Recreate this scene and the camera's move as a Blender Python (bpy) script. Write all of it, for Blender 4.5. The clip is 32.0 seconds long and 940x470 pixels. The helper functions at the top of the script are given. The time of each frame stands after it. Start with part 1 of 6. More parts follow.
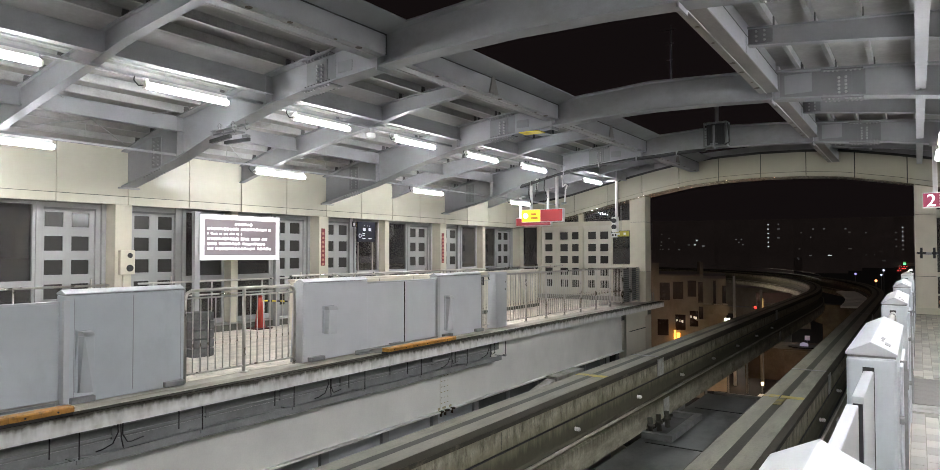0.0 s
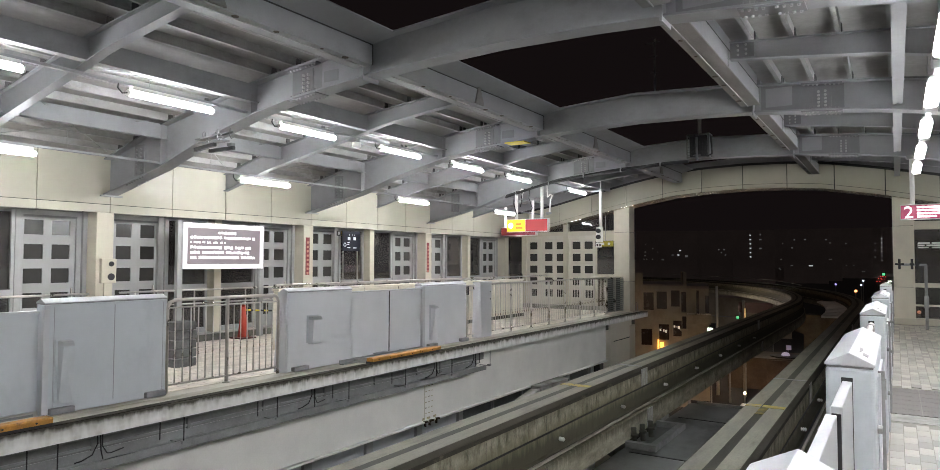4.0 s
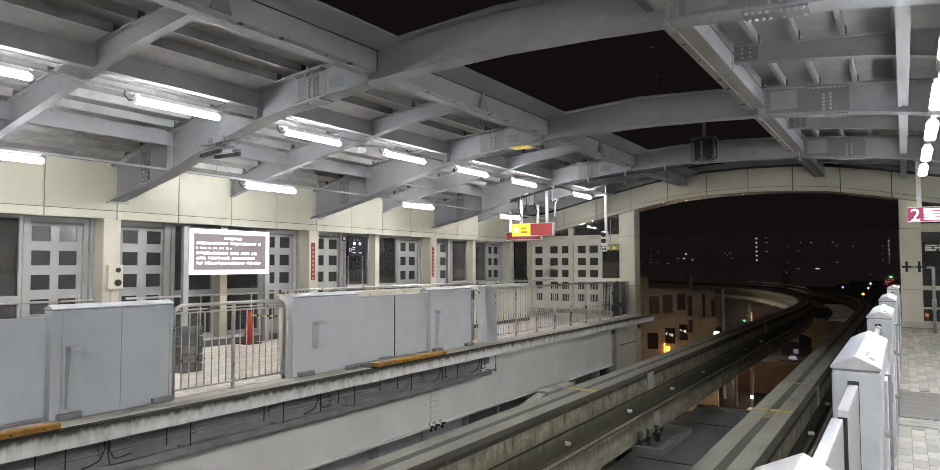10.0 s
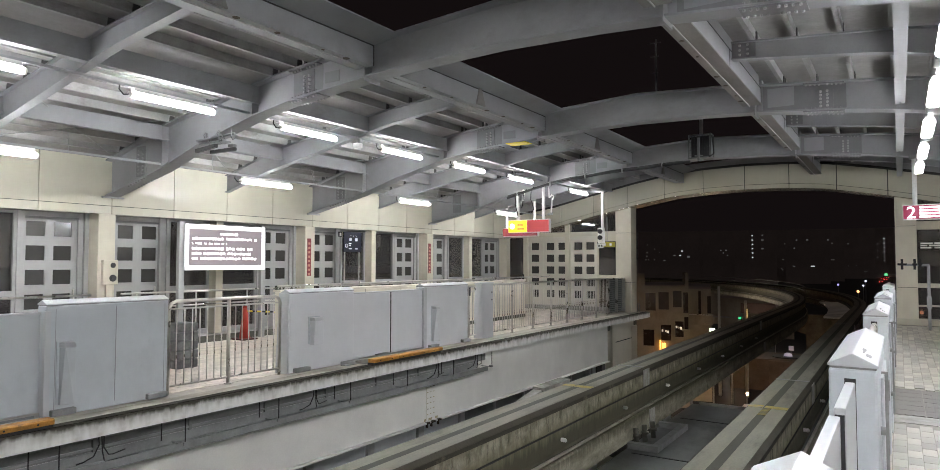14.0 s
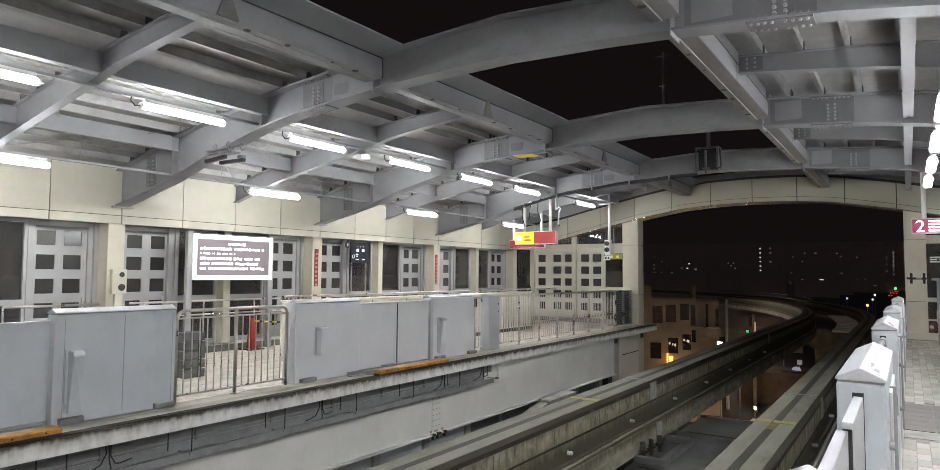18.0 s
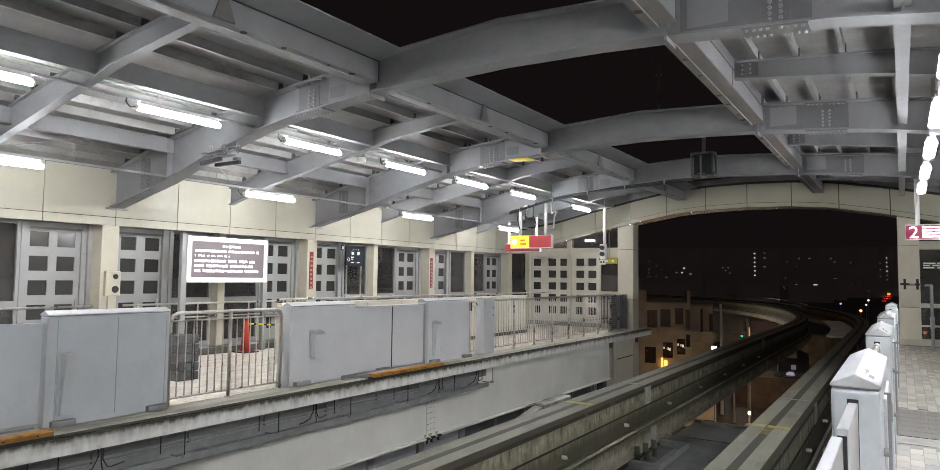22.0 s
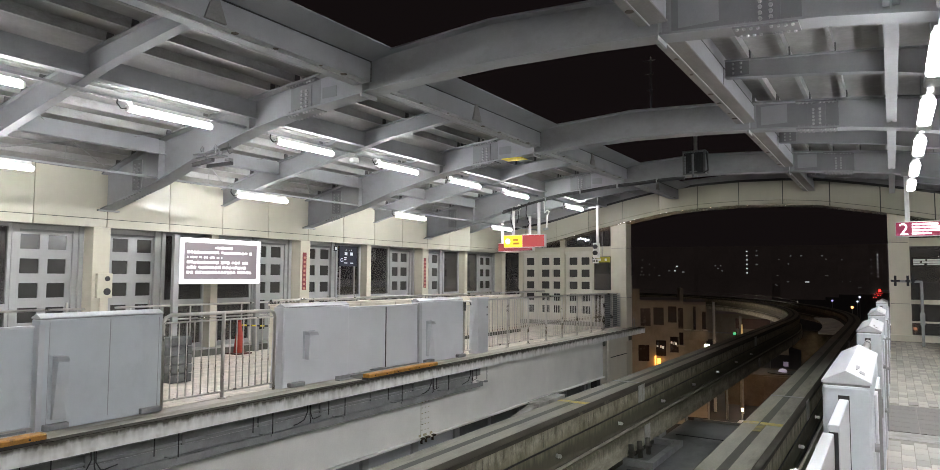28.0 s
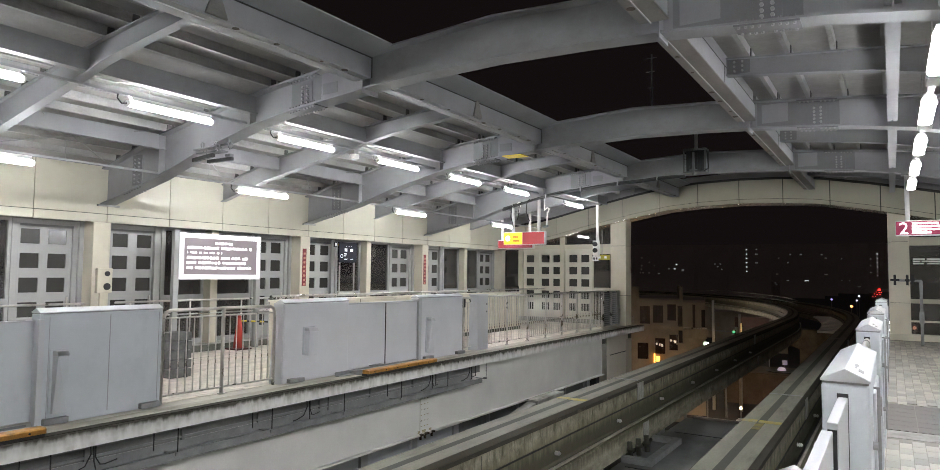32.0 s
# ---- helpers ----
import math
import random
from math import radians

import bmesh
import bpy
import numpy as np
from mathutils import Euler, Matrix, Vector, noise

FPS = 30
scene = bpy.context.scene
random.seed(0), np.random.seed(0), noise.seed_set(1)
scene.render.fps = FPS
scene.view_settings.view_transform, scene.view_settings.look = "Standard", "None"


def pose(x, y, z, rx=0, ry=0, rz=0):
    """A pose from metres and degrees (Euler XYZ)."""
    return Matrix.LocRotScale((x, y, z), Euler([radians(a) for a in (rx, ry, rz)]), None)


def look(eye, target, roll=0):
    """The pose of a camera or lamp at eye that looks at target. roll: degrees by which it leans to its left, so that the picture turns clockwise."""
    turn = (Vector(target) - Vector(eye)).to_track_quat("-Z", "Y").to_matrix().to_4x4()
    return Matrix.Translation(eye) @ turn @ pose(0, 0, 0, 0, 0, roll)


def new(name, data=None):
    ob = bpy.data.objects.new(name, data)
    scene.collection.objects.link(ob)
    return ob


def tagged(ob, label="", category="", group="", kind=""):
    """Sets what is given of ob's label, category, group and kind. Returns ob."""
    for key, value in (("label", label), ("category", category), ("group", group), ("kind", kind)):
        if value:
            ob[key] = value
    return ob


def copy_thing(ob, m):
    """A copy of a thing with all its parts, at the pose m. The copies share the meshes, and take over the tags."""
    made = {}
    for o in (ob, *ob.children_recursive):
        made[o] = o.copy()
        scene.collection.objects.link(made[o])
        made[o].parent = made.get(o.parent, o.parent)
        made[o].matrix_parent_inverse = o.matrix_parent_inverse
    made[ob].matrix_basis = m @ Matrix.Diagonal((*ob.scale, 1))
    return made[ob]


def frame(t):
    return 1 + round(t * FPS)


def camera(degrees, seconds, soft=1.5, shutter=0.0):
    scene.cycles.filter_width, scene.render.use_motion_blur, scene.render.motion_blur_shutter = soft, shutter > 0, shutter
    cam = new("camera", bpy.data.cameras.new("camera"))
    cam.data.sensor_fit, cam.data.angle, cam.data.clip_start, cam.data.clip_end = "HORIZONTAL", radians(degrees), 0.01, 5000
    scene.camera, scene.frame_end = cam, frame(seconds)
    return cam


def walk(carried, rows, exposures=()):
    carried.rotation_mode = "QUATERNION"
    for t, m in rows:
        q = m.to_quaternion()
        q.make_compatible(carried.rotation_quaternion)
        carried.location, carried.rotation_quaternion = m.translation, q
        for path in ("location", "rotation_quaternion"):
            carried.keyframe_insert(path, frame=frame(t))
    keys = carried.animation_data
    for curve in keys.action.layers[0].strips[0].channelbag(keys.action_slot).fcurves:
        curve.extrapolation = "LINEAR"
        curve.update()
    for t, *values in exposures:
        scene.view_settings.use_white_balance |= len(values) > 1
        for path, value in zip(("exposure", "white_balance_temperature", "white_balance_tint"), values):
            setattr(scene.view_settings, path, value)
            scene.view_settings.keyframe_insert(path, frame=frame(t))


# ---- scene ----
EYE = (0.0, 0.0, 1.70)


def aim(yaw, pitch, roll, dx, dy, dz):
    """A camera pose near EYE from yaw to the left of the track, pitch and roll in degrees."""
    y, p = radians(yaw), radians(pitch)
    way = Vector((-math.sin(y) * math.cos(p), math.cos(y) * math.cos(p), math.sin(p)))
    eye = Vector(EYE) + Vector((dx, dy, dz))
    return look(eye, eye + way, roll)


# seconds, yaw, pitch, roll, and the sway of the eye
PATH = [
    (0, 34.19, 1.52, -0.06, -0.014, 0.029, -0.010), (0.5, 34.12, 1.45, 0.27, -0.013, 0.032, -0.008), (1, 34.03, 1.33, 0.11, -0.015, 0.043, -0.010),
    (1.5, 33.31, 1.47, 0.11, -0.013, 0.035, -0.008), (2, 33.32, 1.84, 0.10, -0.007, 0.037, -0.007), (2.5, 32.83, 1.99, 0.11, -0.012, 0.069, -0.010),
    (3, 32.98, 2.17, 0.13, -0.006, 0.016, -0.006), (3.5, 32.86, 2.23, 0.14, -0.006, 0.010, -0.003), (5.5, 33.12, 2.61, 0.11, -0.002, 0.003, -0.002),
    (6, 33.14, 2.46, 0.37, -0.004, 0.003, -0.002), (6.5, 33.16, 2.71, 0.27, -0.004, -0.001, 0.000), (7, 33.02, 2.56, 0.28, -0.003, 0.003, 0.000),
    (7.5, 33.20, 2.78, 0.26, -0.004, 0.003, -0.004), (8, 33.12, 2.59, 0.19, -0.007, 0.005, -0.005), (8.5, 33.21, 2.60, 0.20, -0.001, 0.001, 0.000),
    (9, 33.28, 2.77, 0.09, -0.002, -0.007, 0.003), (9.5, 33.14, 2.85, -0.34, 0.004, -0.004, 0.005), (10, 33.33, 2.71, -0.11, 0.002, 0.000, 0.000),
    (10.5, 33.53, 2.66, -0.12, 0.000, -0.003, 0.001), (11, 33.71, 2.78, -0.28, -0.001, -0.002, 0.002), (11.5, 33.80, 2.80, 0.10, -0.004, 0.031, -0.002),
    (12, 34.07, 2.65, 0.10, -0.005, 0.007, -0.001), (12.5, 33.85, 2.70, -0.21, -0.003, 0.015, 0.001), (13, 33.62, 2.65, -0.07, -0.007, 0.015, -0.002),
    (13.5, 33.15, 2.39, -0.14, -0.007, 0.021, -0.002), (15.5, 33.17, 2.71, 0.59, -0.015, 0.011, -0.004), (16, 33.39, 2.81, 0.47, -0.014, 0.012, -0.002),
    (16.5, 33.22, 2.97, 0.49, -0.013, 0.013, -0.002), (17, 33.38, 3.27, 0.34, -0.009, 0.008, -0.002), (17.5, 33.49, 3.53, 0.30, -0.005, 0.010, -0.001),
    (18, 33.61, 3.38, 0.40, -0.001, -0.002, -0.001), (18.5, 33.69, 3.22, 0.64, -0.005, 0.000, -0.001), (19, 33.28, 3.39, 0.56, -0.000, -0.000, -0.000),
    (19.5, 33.28, 3.47, 0.64, -0.000, -0.002, 0.002), (20, 33.11, 3.54, 0.79, -0.002, 0.003, -0.002), (20.5, 33.02, 3.42, 0.87, -0.004, 0.004, -0.002),
    (21, 33.28, 3.61, 0.64, -0.009, 0.002, 0.001), (21.5, 33.18, 3.81, 0.71, -0.010, 0.048, -0.004), (22, 33.21, 3.68, 0.69, -0.006, 0.001, 0.004),
    (22.5, 33.00, 3.59, 0.69, -0.005, -0.006, 0.004), (23, 33.25, 3.42, 0.75, -0.007, -0.006, 0.001), (23.5, 33.11, 3.13, 0.94, -0.008, -0.004, -0.000),
    (24, 33.03, 3.20, 0.58, -0.006, -0.001, -0.000), (24.5, 32.74, 3.01, 0.39, -0.011, 0.004, 0.002), (25, 32.63, 3.06, 0.22, -0.009, 0.001, 0.002),
    (25.5, 32.41, 3.16, 0.36, -0.006, 0.002, 0.001), (27.5, 32.61, 3.51, 0.34, -0.000, 0.000, 0.005), (28, 32.62, 3.65, 0.29, -0.002, -0.006, 0.006),
    (28.5, 32.58, 3.60, 0.56, -0.003, -0.007, 0.005), (29, 32.83, 3.56, 0.61, -0.003, -0.007, 0.004), (29.5, 32.78, 3.33, 0.69, -0.009, -0.007, 0.002),
    (30, 32.90, 3.36, 0.76, -0.012, -0.005, 0.000), (30.5, 32.81, 3.34, 0.67, -0.011, -0.003, 0.001), (31, 32.97, 3.37, 0.49, -0.006, -0.004, 0.003),
    (31.5, 33.01, 3.37, 0.69, -0.003, -0.012, 0.003), (32, 32.61, 3.39, 0.59, -0.003, -0.009, 0.003),
]
cam = camera(71.0, 32.0, soft=0.8)
walk(cam, [(t, aim(*turn)) for t, *turn in PATH], exposures=[(0.0, 0.0), (32.0, 0.0)])

# ---- light: night sky and the fluorescent tubes ----
TUBE = 121.0
world = bpy.data.worlds.new("night")
scene.world = world
world.use_nodes = True
world.node_tree.nodes["Background"].inputs[0].default_value = (0.0060, 0.0043, 0.0045, 1)
world.node_tree.nodes["Background"].inputs[1].default_value = 1.0
# added fill sun in place of the town's faint glow over the roofs
town = bpy.data.lights.new("town_glow", "SUN")
town.energy, town.angle, town.color = 0.11, radians(60), (1.0, 0.86, 0.78)
town_ob = new("town_glow", town)
town_ob.matrix_world = look((0, 0, 60), (-20, 60, 0))


# ---- materials ----
def material(name, color, rough=0.5, metal=0.0, vary=0.12, scale=2.0, grain=40.0, bump=0.05, tint=None, island=0.0, coat=0.0, streak=(1, 1, 1), spec=0.5, stain=None):
    """A surface with stains at one scale, grain at another, uneven gloss and fine relief."""
    m = bpy.data.materials.new(name)
    m.use_nodes = True
    nt = m.node_tree
    n, l = nt.nodes, nt.links
    b = n["Principled BSDF"]
    b.inputs["Metallic"].default_value = metal
    b.inputs["Coat Weight"].default_value = coat
    b.inputs["Coat Roughness"].default_value = 0.06
    b.inputs["Specular IOR Level"].default_value = spec
    tc = n.new("ShaderNodeTexCoord")
    mp = n.new("ShaderNodeMapping")
    mp.inputs["Scale"].default_value = streak
    l.new(tc.outputs["Object"], mp.inputs["Vector"])
    big, small = n.new("ShaderNodeTexNoise"), n.new("ShaderNodeTexNoise")
    big.inputs["Scale"].default_value, big.inputs["Detail"].default_value = scale, 7.0
    big.inputs["Roughness"].default_value = 0.65
    small.inputs["Scale"].default_value, small.inputs["Detail"].default_value = grain, 3.0
    l.new(mp.outputs[0], big.inputs["Vector"])
    l.new(tc.outputs["Object"], small.inputs["Vector"])
    ramp = n.new("ShaderNodeValToRGB")
    ramp.color_ramp.elements[0].position, ramp.color_ramp.elements[1].position = 0.32, 0.68
    dark = tint if tint else tuple(c * (1 - 2.2 * vary) for c in color)
    ramp.color_ramp.elements[0].color = (*dark, 1)
    ramp.color_ramp.elements[1].color = (*color, 1)
    l.new(big.outputs["Fac"], ramp.inputs["Fac"])
    mul = n.new("ShaderNodeMix")
    mul.data_type, mul.blend_type = "RGBA", "MULTIPLY"
    mul.inputs["Factor"].default_value = min(1.0, vary * 1.6)
    gr = n.new("ShaderNodeValToRGB")
    gr.color_ramp.elements[0].position, gr.color_ramp.elements[1].position = 0.3, 0.7
    gr.color_ramp.elements[0].color = (0.55, 0.55, 0.55, 1)
    l.new(small.outputs["Fac"], gr.inputs["Fac"])
    l.new(ramp.outputs[0], mul.inputs["A"])
    l.new(gr.outputs[0], mul.inputs["B"])
    out = mul.outputs["Result"]
    if stain:
        # patches of damp and dirt: colour, scale, stretch, threshold from and to
        col, sc, stretch, lo, hi = stain
        m2, n2, r2, mx = n.new("ShaderNodeMapping"), n.new("ShaderNodeTexNoise"), n.new("ShaderNodeMapRange"), n.new("ShaderNodeMix")
        m2.inputs["Scale"].default_value, m2.inputs["Location"].default_value = stretch, (3.1, 7.7, 1.3)
        n2.inputs["Scale"].default_value, n2.inputs["Detail"].default_value, n2.inputs["Roughness"].default_value = sc, 9.0, 0.72
        r2.inputs["From Min"].default_value, r2.inputs["From Max"].default_value = lo, hi
        mx.data_type = "RGBA"
        mx.inputs["B"].default_value = (*col, 1)
        l.new(tc.outputs["Object"], m2.inputs["Vector"])
        l.new(m2.outputs[0], n2.inputs["Vector"])
        l.new(n2.outputs["Fac"], r2.inputs["Value"])
        l.new(r2.outputs[0], mx.inputs["Factor"])
        l.new(out, mx.inputs["A"])
        out = mx.outputs["Result"]
    if island:
        oi = n.new("ShaderNodeObjectInfo")
        mr = n.new("ShaderNodeMapRange")
        mr.inputs["To Min"].default_value, mr.inputs["To Max"].default_value = 1 - island, 1 + island * 0.6
        l.new(oi.outputs["Random"], mr.inputs["Value"])
        hsv = n.new("ShaderNodeHueSaturation")
        l.new(mr.outputs[0], hsv.inputs["Value"])
        l.new(out, hsv.inputs["Color"])
        out = hsv.outputs[0]
    l.new(out, b.inputs["Base Color"])
    rr = n.new("ShaderNodeMapRange")
    rr.inputs["To Min"].default_value, rr.inputs["To Max"].default_value = max(0.02, rough - 0.08), min(1, rough + 0.1)
    l.new(big.outputs["Fac"], rr.inputs["Value"])
    l.new(rr.outputs[0], b.inputs["Roughness"])
    if bump:
        bp = n.new("ShaderNodeBump")
        bp.inputs["Strength"].default_value, bp.inputs["Distance"].default_value = bump, 0.01
        l.new(small.outputs["Fac"], bp.inputs["Height"])
        l.new(bp.outputs[0], b.inputs["Normal"])
    return m


def weather(m, color, rim, reach, rag, freq, up=False, most=0.85, rise=0.6, fine=8.0):
    """A ragged layer of dirt: runs down from a rim (or up from it) with drips of uneven length."""
    nt = m.node_tree
    n, l = nt.nodes, nt.links
    b = n["Principled BSDF"]
    old = b.inputs["Base Color"].links[0].from_socket
    tc, mp, nz, sep = n.new("ShaderNodeTexCoord"), n.new("ShaderNodeMapping"), n.new("ShaderNodeTexNoise"), n.new("ShaderNodeSeparateXYZ")
    mp.inputs["Scale"].default_value = (freq, freq, rise)
    mp.inputs["Location"].default_value = (rim * 7.3, 2.0 + reach * 31, 0.4)
    nz.inputs["Scale"].default_value, nz.inputs["Detail"].default_value, nz.inputs["Roughness"].default_value = 1.0, fine, 0.68
    l.new(tc.outputs["Object"], mp.inputs["Vector"])
    l.new(tc.outputs["Object"], sep.inputs[0])
    l.new(mp.outputs[0], nz.inputs["Vector"])
    # height from the rim plus the drip's length
    run = n.new("ShaderNodeMath")
    run.operation = "MULTIPLY_ADD"
    run.inputs[1].default_value = -rag * 2.4 if up else rag * 2.4
    run.inputs[2].default_value = (-rim - reach + rag * 1.2) if up else (-rim + reach - rag * 1.2)
    l.new(nz.outputs["Fac"], run.inputs[0])
    tot = n.new("ShaderNodeMath")
    tot.operation = "ADD"
    l.new(sep.outputs["Z"], tot.inputs[0])
    l.new(run.outputs[0], tot.inputs[1])
    mr = n.new("ShaderNodeMapRange")
    soft = max(0.012, rag * 0.45)
    mr.inputs["From Min"].default_value, mr.inputs["From Max"].default_value = (soft, -soft) if up else (-soft, soft)
    mr.inputs["To Max"].default_value = most
    l.new(tot.outputs[0], mr.inputs["Value"])
    mx = n.new("ShaderNodeMix")
    mx.data_type = "RGBA"
    mx.inputs["B"].default_value = (*color, 1)
    l.new(mr.outputs[0], mx.inputs["Factor"])
    l.new(old, mx.inputs["A"])
    l.new(mx.outputs["Result"], b.inputs["Base Color"])


def glow(name, color, strength, base=(0.8, 0.8, 0.8)):
    m = bpy.data.materials.new(name)
    m.use_nodes = True
    b = m.node_tree.nodes["Principled BSDF"]
    b.inputs["Base Color"].default_value = (*base, 1)
    b.inputs["Emission Color"].default_value = (*color, 1)
    b.inputs["Emission Strength"].default_value = strength
    return m


def clear_glass(name, color, rough=0.02, weight=1.0):
    m = bpy.data.materials.new(name)
    m.use_nodes = True
    b = m.node_tree.nodes["Principled BSDF"]
    b.inputs["Base Color"].default_value = (*color, 1)
    b.inputs["Transmission Weight"].default_value = weight
    b.inputs["Roughness"].default_value = rough
    return m


STEEL = material("grey_paint_steel", (0.288, 0.291, 0.302), 0.55, vary=0.08, scale=1.3, grain=60, bump=0.03, spec=0.35, stain=((0.21, 0.208, 0.208), 0.9, (1, 1, 1.6), 0.54, 0.70))
STEEL_PATCH = material("repainted_steel", (0.19, 0.192, 0.198), 0.5, vary=0.08, scale=3, grain=60, bump=0.03)
DECK = material("roof_deck_paint", (0.36, 0.352, 0.345), 0.85, vary=0.12, scale=1.1, grain=14, bump=0.5, spec=0.2, stain=((0.28, 0.273, 0.267), 1.8, (1, 0.5, 1), 0.52, 0.68))
PURLIN = material("pale_purlin_paint", (0.40, 0.397, 0.395), 0.6, vary=0.12, scale=1.4, grain=40, bump=0.03, spec=0.3, stain=((0.21, 0.20, 0.195), 1.6, (1, 0.5, 1), 0.54, 0.68))
CREAM = material("cream_enamel_panel", (0.45, 0.432, 0.355), 0.085, vary=0.04, scale=0.8, grain=90, bump=0.002, spec=0.09)
CREAM_DULL = material("cream_paint", (0.58, 0.545, 0.435), 0.42, vary=0.07, scale=1.2, grain=60, bump=0.02)
COLUMN_CREAM = material("column_cream_enamel", (0.67, 0.62, 0.505), 0.35, vary=0.06, scale=1.2, grain=60, bump=0.01)
CREAM_PALE = material("pale_cream_enamel", (0.80, 0.755, 0.64), 0.35, vary=0.05, scale=1.2, grain=60, bump=0.01)
JOINT = material("dark_joint", (0.05, 0.05, 0.05), 0.8, vary=0.1)
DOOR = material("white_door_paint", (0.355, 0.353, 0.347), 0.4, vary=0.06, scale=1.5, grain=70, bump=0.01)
GATE = material("gate_grey_enamel", (0.60, 0.635, 0.665), 0.42, vary=0.05, scale=1.0, grain=120, bump=0.006, spec=0.4, stain=((0.50, 0.535, 0.56), 2.2, (1, 1, 0.5), 0.52, 0.72))
GATE_TOP = material("gate_light_enamel", (0.61, 0.62, 0.64), 0.36, vary=0.05, scale=1.5, grain=120, bump=0.006)
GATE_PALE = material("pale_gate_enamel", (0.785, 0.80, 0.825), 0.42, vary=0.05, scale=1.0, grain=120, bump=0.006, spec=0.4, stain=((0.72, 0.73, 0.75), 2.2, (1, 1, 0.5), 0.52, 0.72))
HOOD = material("sensor_cover_plastic", (0.60, 0.63, 0.655), 0.55, vary=0.05, scale=3, grain=120, bump=0.004, spec=0.3)
STAINLESS = material("brushed_stainless", (0.60, 0.58, 0.54), 0.28, 1.0, vary=0.06, scale=3, grain=200, bump=0.01)
CONCRETE = material("stained_concrete", (0.46, 0.45, 0.42), 0.8, vary=0.2, scale=1.6, grain=25, bump=0.25, tint=(0.20, 0.19, 0.165), streak=(1.5, 1.5, 0.5))
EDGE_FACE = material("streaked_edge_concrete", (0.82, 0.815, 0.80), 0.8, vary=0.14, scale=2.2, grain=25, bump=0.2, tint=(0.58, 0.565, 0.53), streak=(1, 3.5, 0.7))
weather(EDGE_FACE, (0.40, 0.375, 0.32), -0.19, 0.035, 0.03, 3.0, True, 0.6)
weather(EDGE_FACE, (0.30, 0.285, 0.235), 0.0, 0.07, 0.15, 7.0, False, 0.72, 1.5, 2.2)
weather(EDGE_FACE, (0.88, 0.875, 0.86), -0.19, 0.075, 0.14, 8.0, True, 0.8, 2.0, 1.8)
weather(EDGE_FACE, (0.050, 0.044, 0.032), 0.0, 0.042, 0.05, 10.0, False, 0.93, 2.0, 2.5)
EDGE_DIRT = material("blackened_edge", (0.036, 0.031, 0.022), 0.85, vary=0.2, scale=3, grain=20, bump=0.2, spec=0.2, stain=((0.18, 0.165, 0.13), 3.0, (1, 0.8, 1), 0.60, 0.70))
CONCRETE_DARK = material("damp_concrete", (0.17, 0.165, 0.14), 0.75, vary=0.2, scale=1.5, grain=20, bump=0.3, tint=(0.06, 0.062, 0.045))
BEAM = material("track_beam_concrete", (0.50, 0.465, 0.36), 0.7, vary=0.25, scale=3.0, grain=22, bump=0.3, tint=(0.17, 0.16, 0.11), streak=(1, 1.2, 1.2), stain=((0.066, 0.060, 0.034), 3.4, (1, 1.5, 0.6), 0.485, 0.63))
weather(BEAM, (0.19, 0.175, 0.105), -1.40, 0.10, 0.22, 9.0, True, 0.75, 0.9)
weather(BEAM, (0.050, 0.047, 0.030), -1.70, 0.20, 0.24, 8.0, True, 0.80, 0.7)
weather(BEAM, (0.15, 0.135, 0.085), -0.95, 0.17, 0.16, 15.0, False, 0.7, 1.2)
weather(BEAM, (0.040, 0.035, 0.022), -0.95, 0.105, 0.035, 9.0, False, 0.95, 1.0)
DUCT = material("side_duct_concrete", (0.52, 0.49, 0.38), 0.7, vary=0.25, scale=2.4, grain=22, bump=0.3, tint=(0.19, 0.18, 0.125), streak=(1, 0.6, 1.6), stain=((0.10, 0.098, 0.068), 3.0, (1, 0.6, 0.8), 0.56, 0.70))
weather(DUCT, (0.075, 0.070, 0.040), -1.90, 0.13, 0.22, 13.0, False, 0.85, 1.2)
BEAM_TOP = material("worn_beam_top", (0.295, 0.281, 0.222), 0.65, vary=0.2, scale=2.6, grain=30, bump=0.25, tint=(0.20, 0.193, 0.165), streak=(1.5, 0.25, 1), stain=((0.13, 0.125, 0.10), 1.3, (1.6, 0.3, 1), 0.5, 0.66))
DUCT_CAP = material("dusty_rail_cover", (0.44, 0.415, 0.34), 0.6, vary=0.25, scale=3, grain=30, bump=0.2, streak=(1, 0.4, 1))
GUIDE = material("tyre_blackened_band", (0.055, 0.047, 0.03), 0.7, vary=0.25, scale=4, grain=30, bump=0.2, streak=(1, 0.4, 1), stain=((0.13, 0.115, 0.075), 3.0, (1, 0.5, 1), 0.56, 0.68))
BEAM_STRIPE = material("rubber_stained_strip", (0.058, 0.056, 0.042), 0.6, vary=0.2, scale=3, grain=30, bump=0.2, streak=(1, 0.3, 1))
GIRDER = material("white_girder_paint", (0.88, 0.872, 0.83), 0.5, vary=0.07, scale=0.9, grain=40, bump=0.03)
FAINT = material("faint_panel_joint", (0.40, 0.41, 0.43), 0.7, vary=0.1)
PLATE = material("zinc_joint_plate", (0.62, 0.62, 0.60), 0.6, 0.2, vary=0.2, scale=5, grain=40, bump=0.06, stain=((0.30, 0.28, 0.22), 5.0, (1, 1, 0.5), 0.5, 0.66))
GALV = material("galvanised_steel", (0.36, 0.365, 0.365), 0.55, 0.3, vary=0.15, scale=4, grain=50, bump=0.05)
BLACK = material("black_plastic", (0.018, 0.018, 0.02), 0.5, vary=0.1)
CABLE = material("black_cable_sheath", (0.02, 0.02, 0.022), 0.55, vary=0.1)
RED = material("red_sign_enamel", (0.20, 0.022, 0.026), 0.45, vary=0.05)
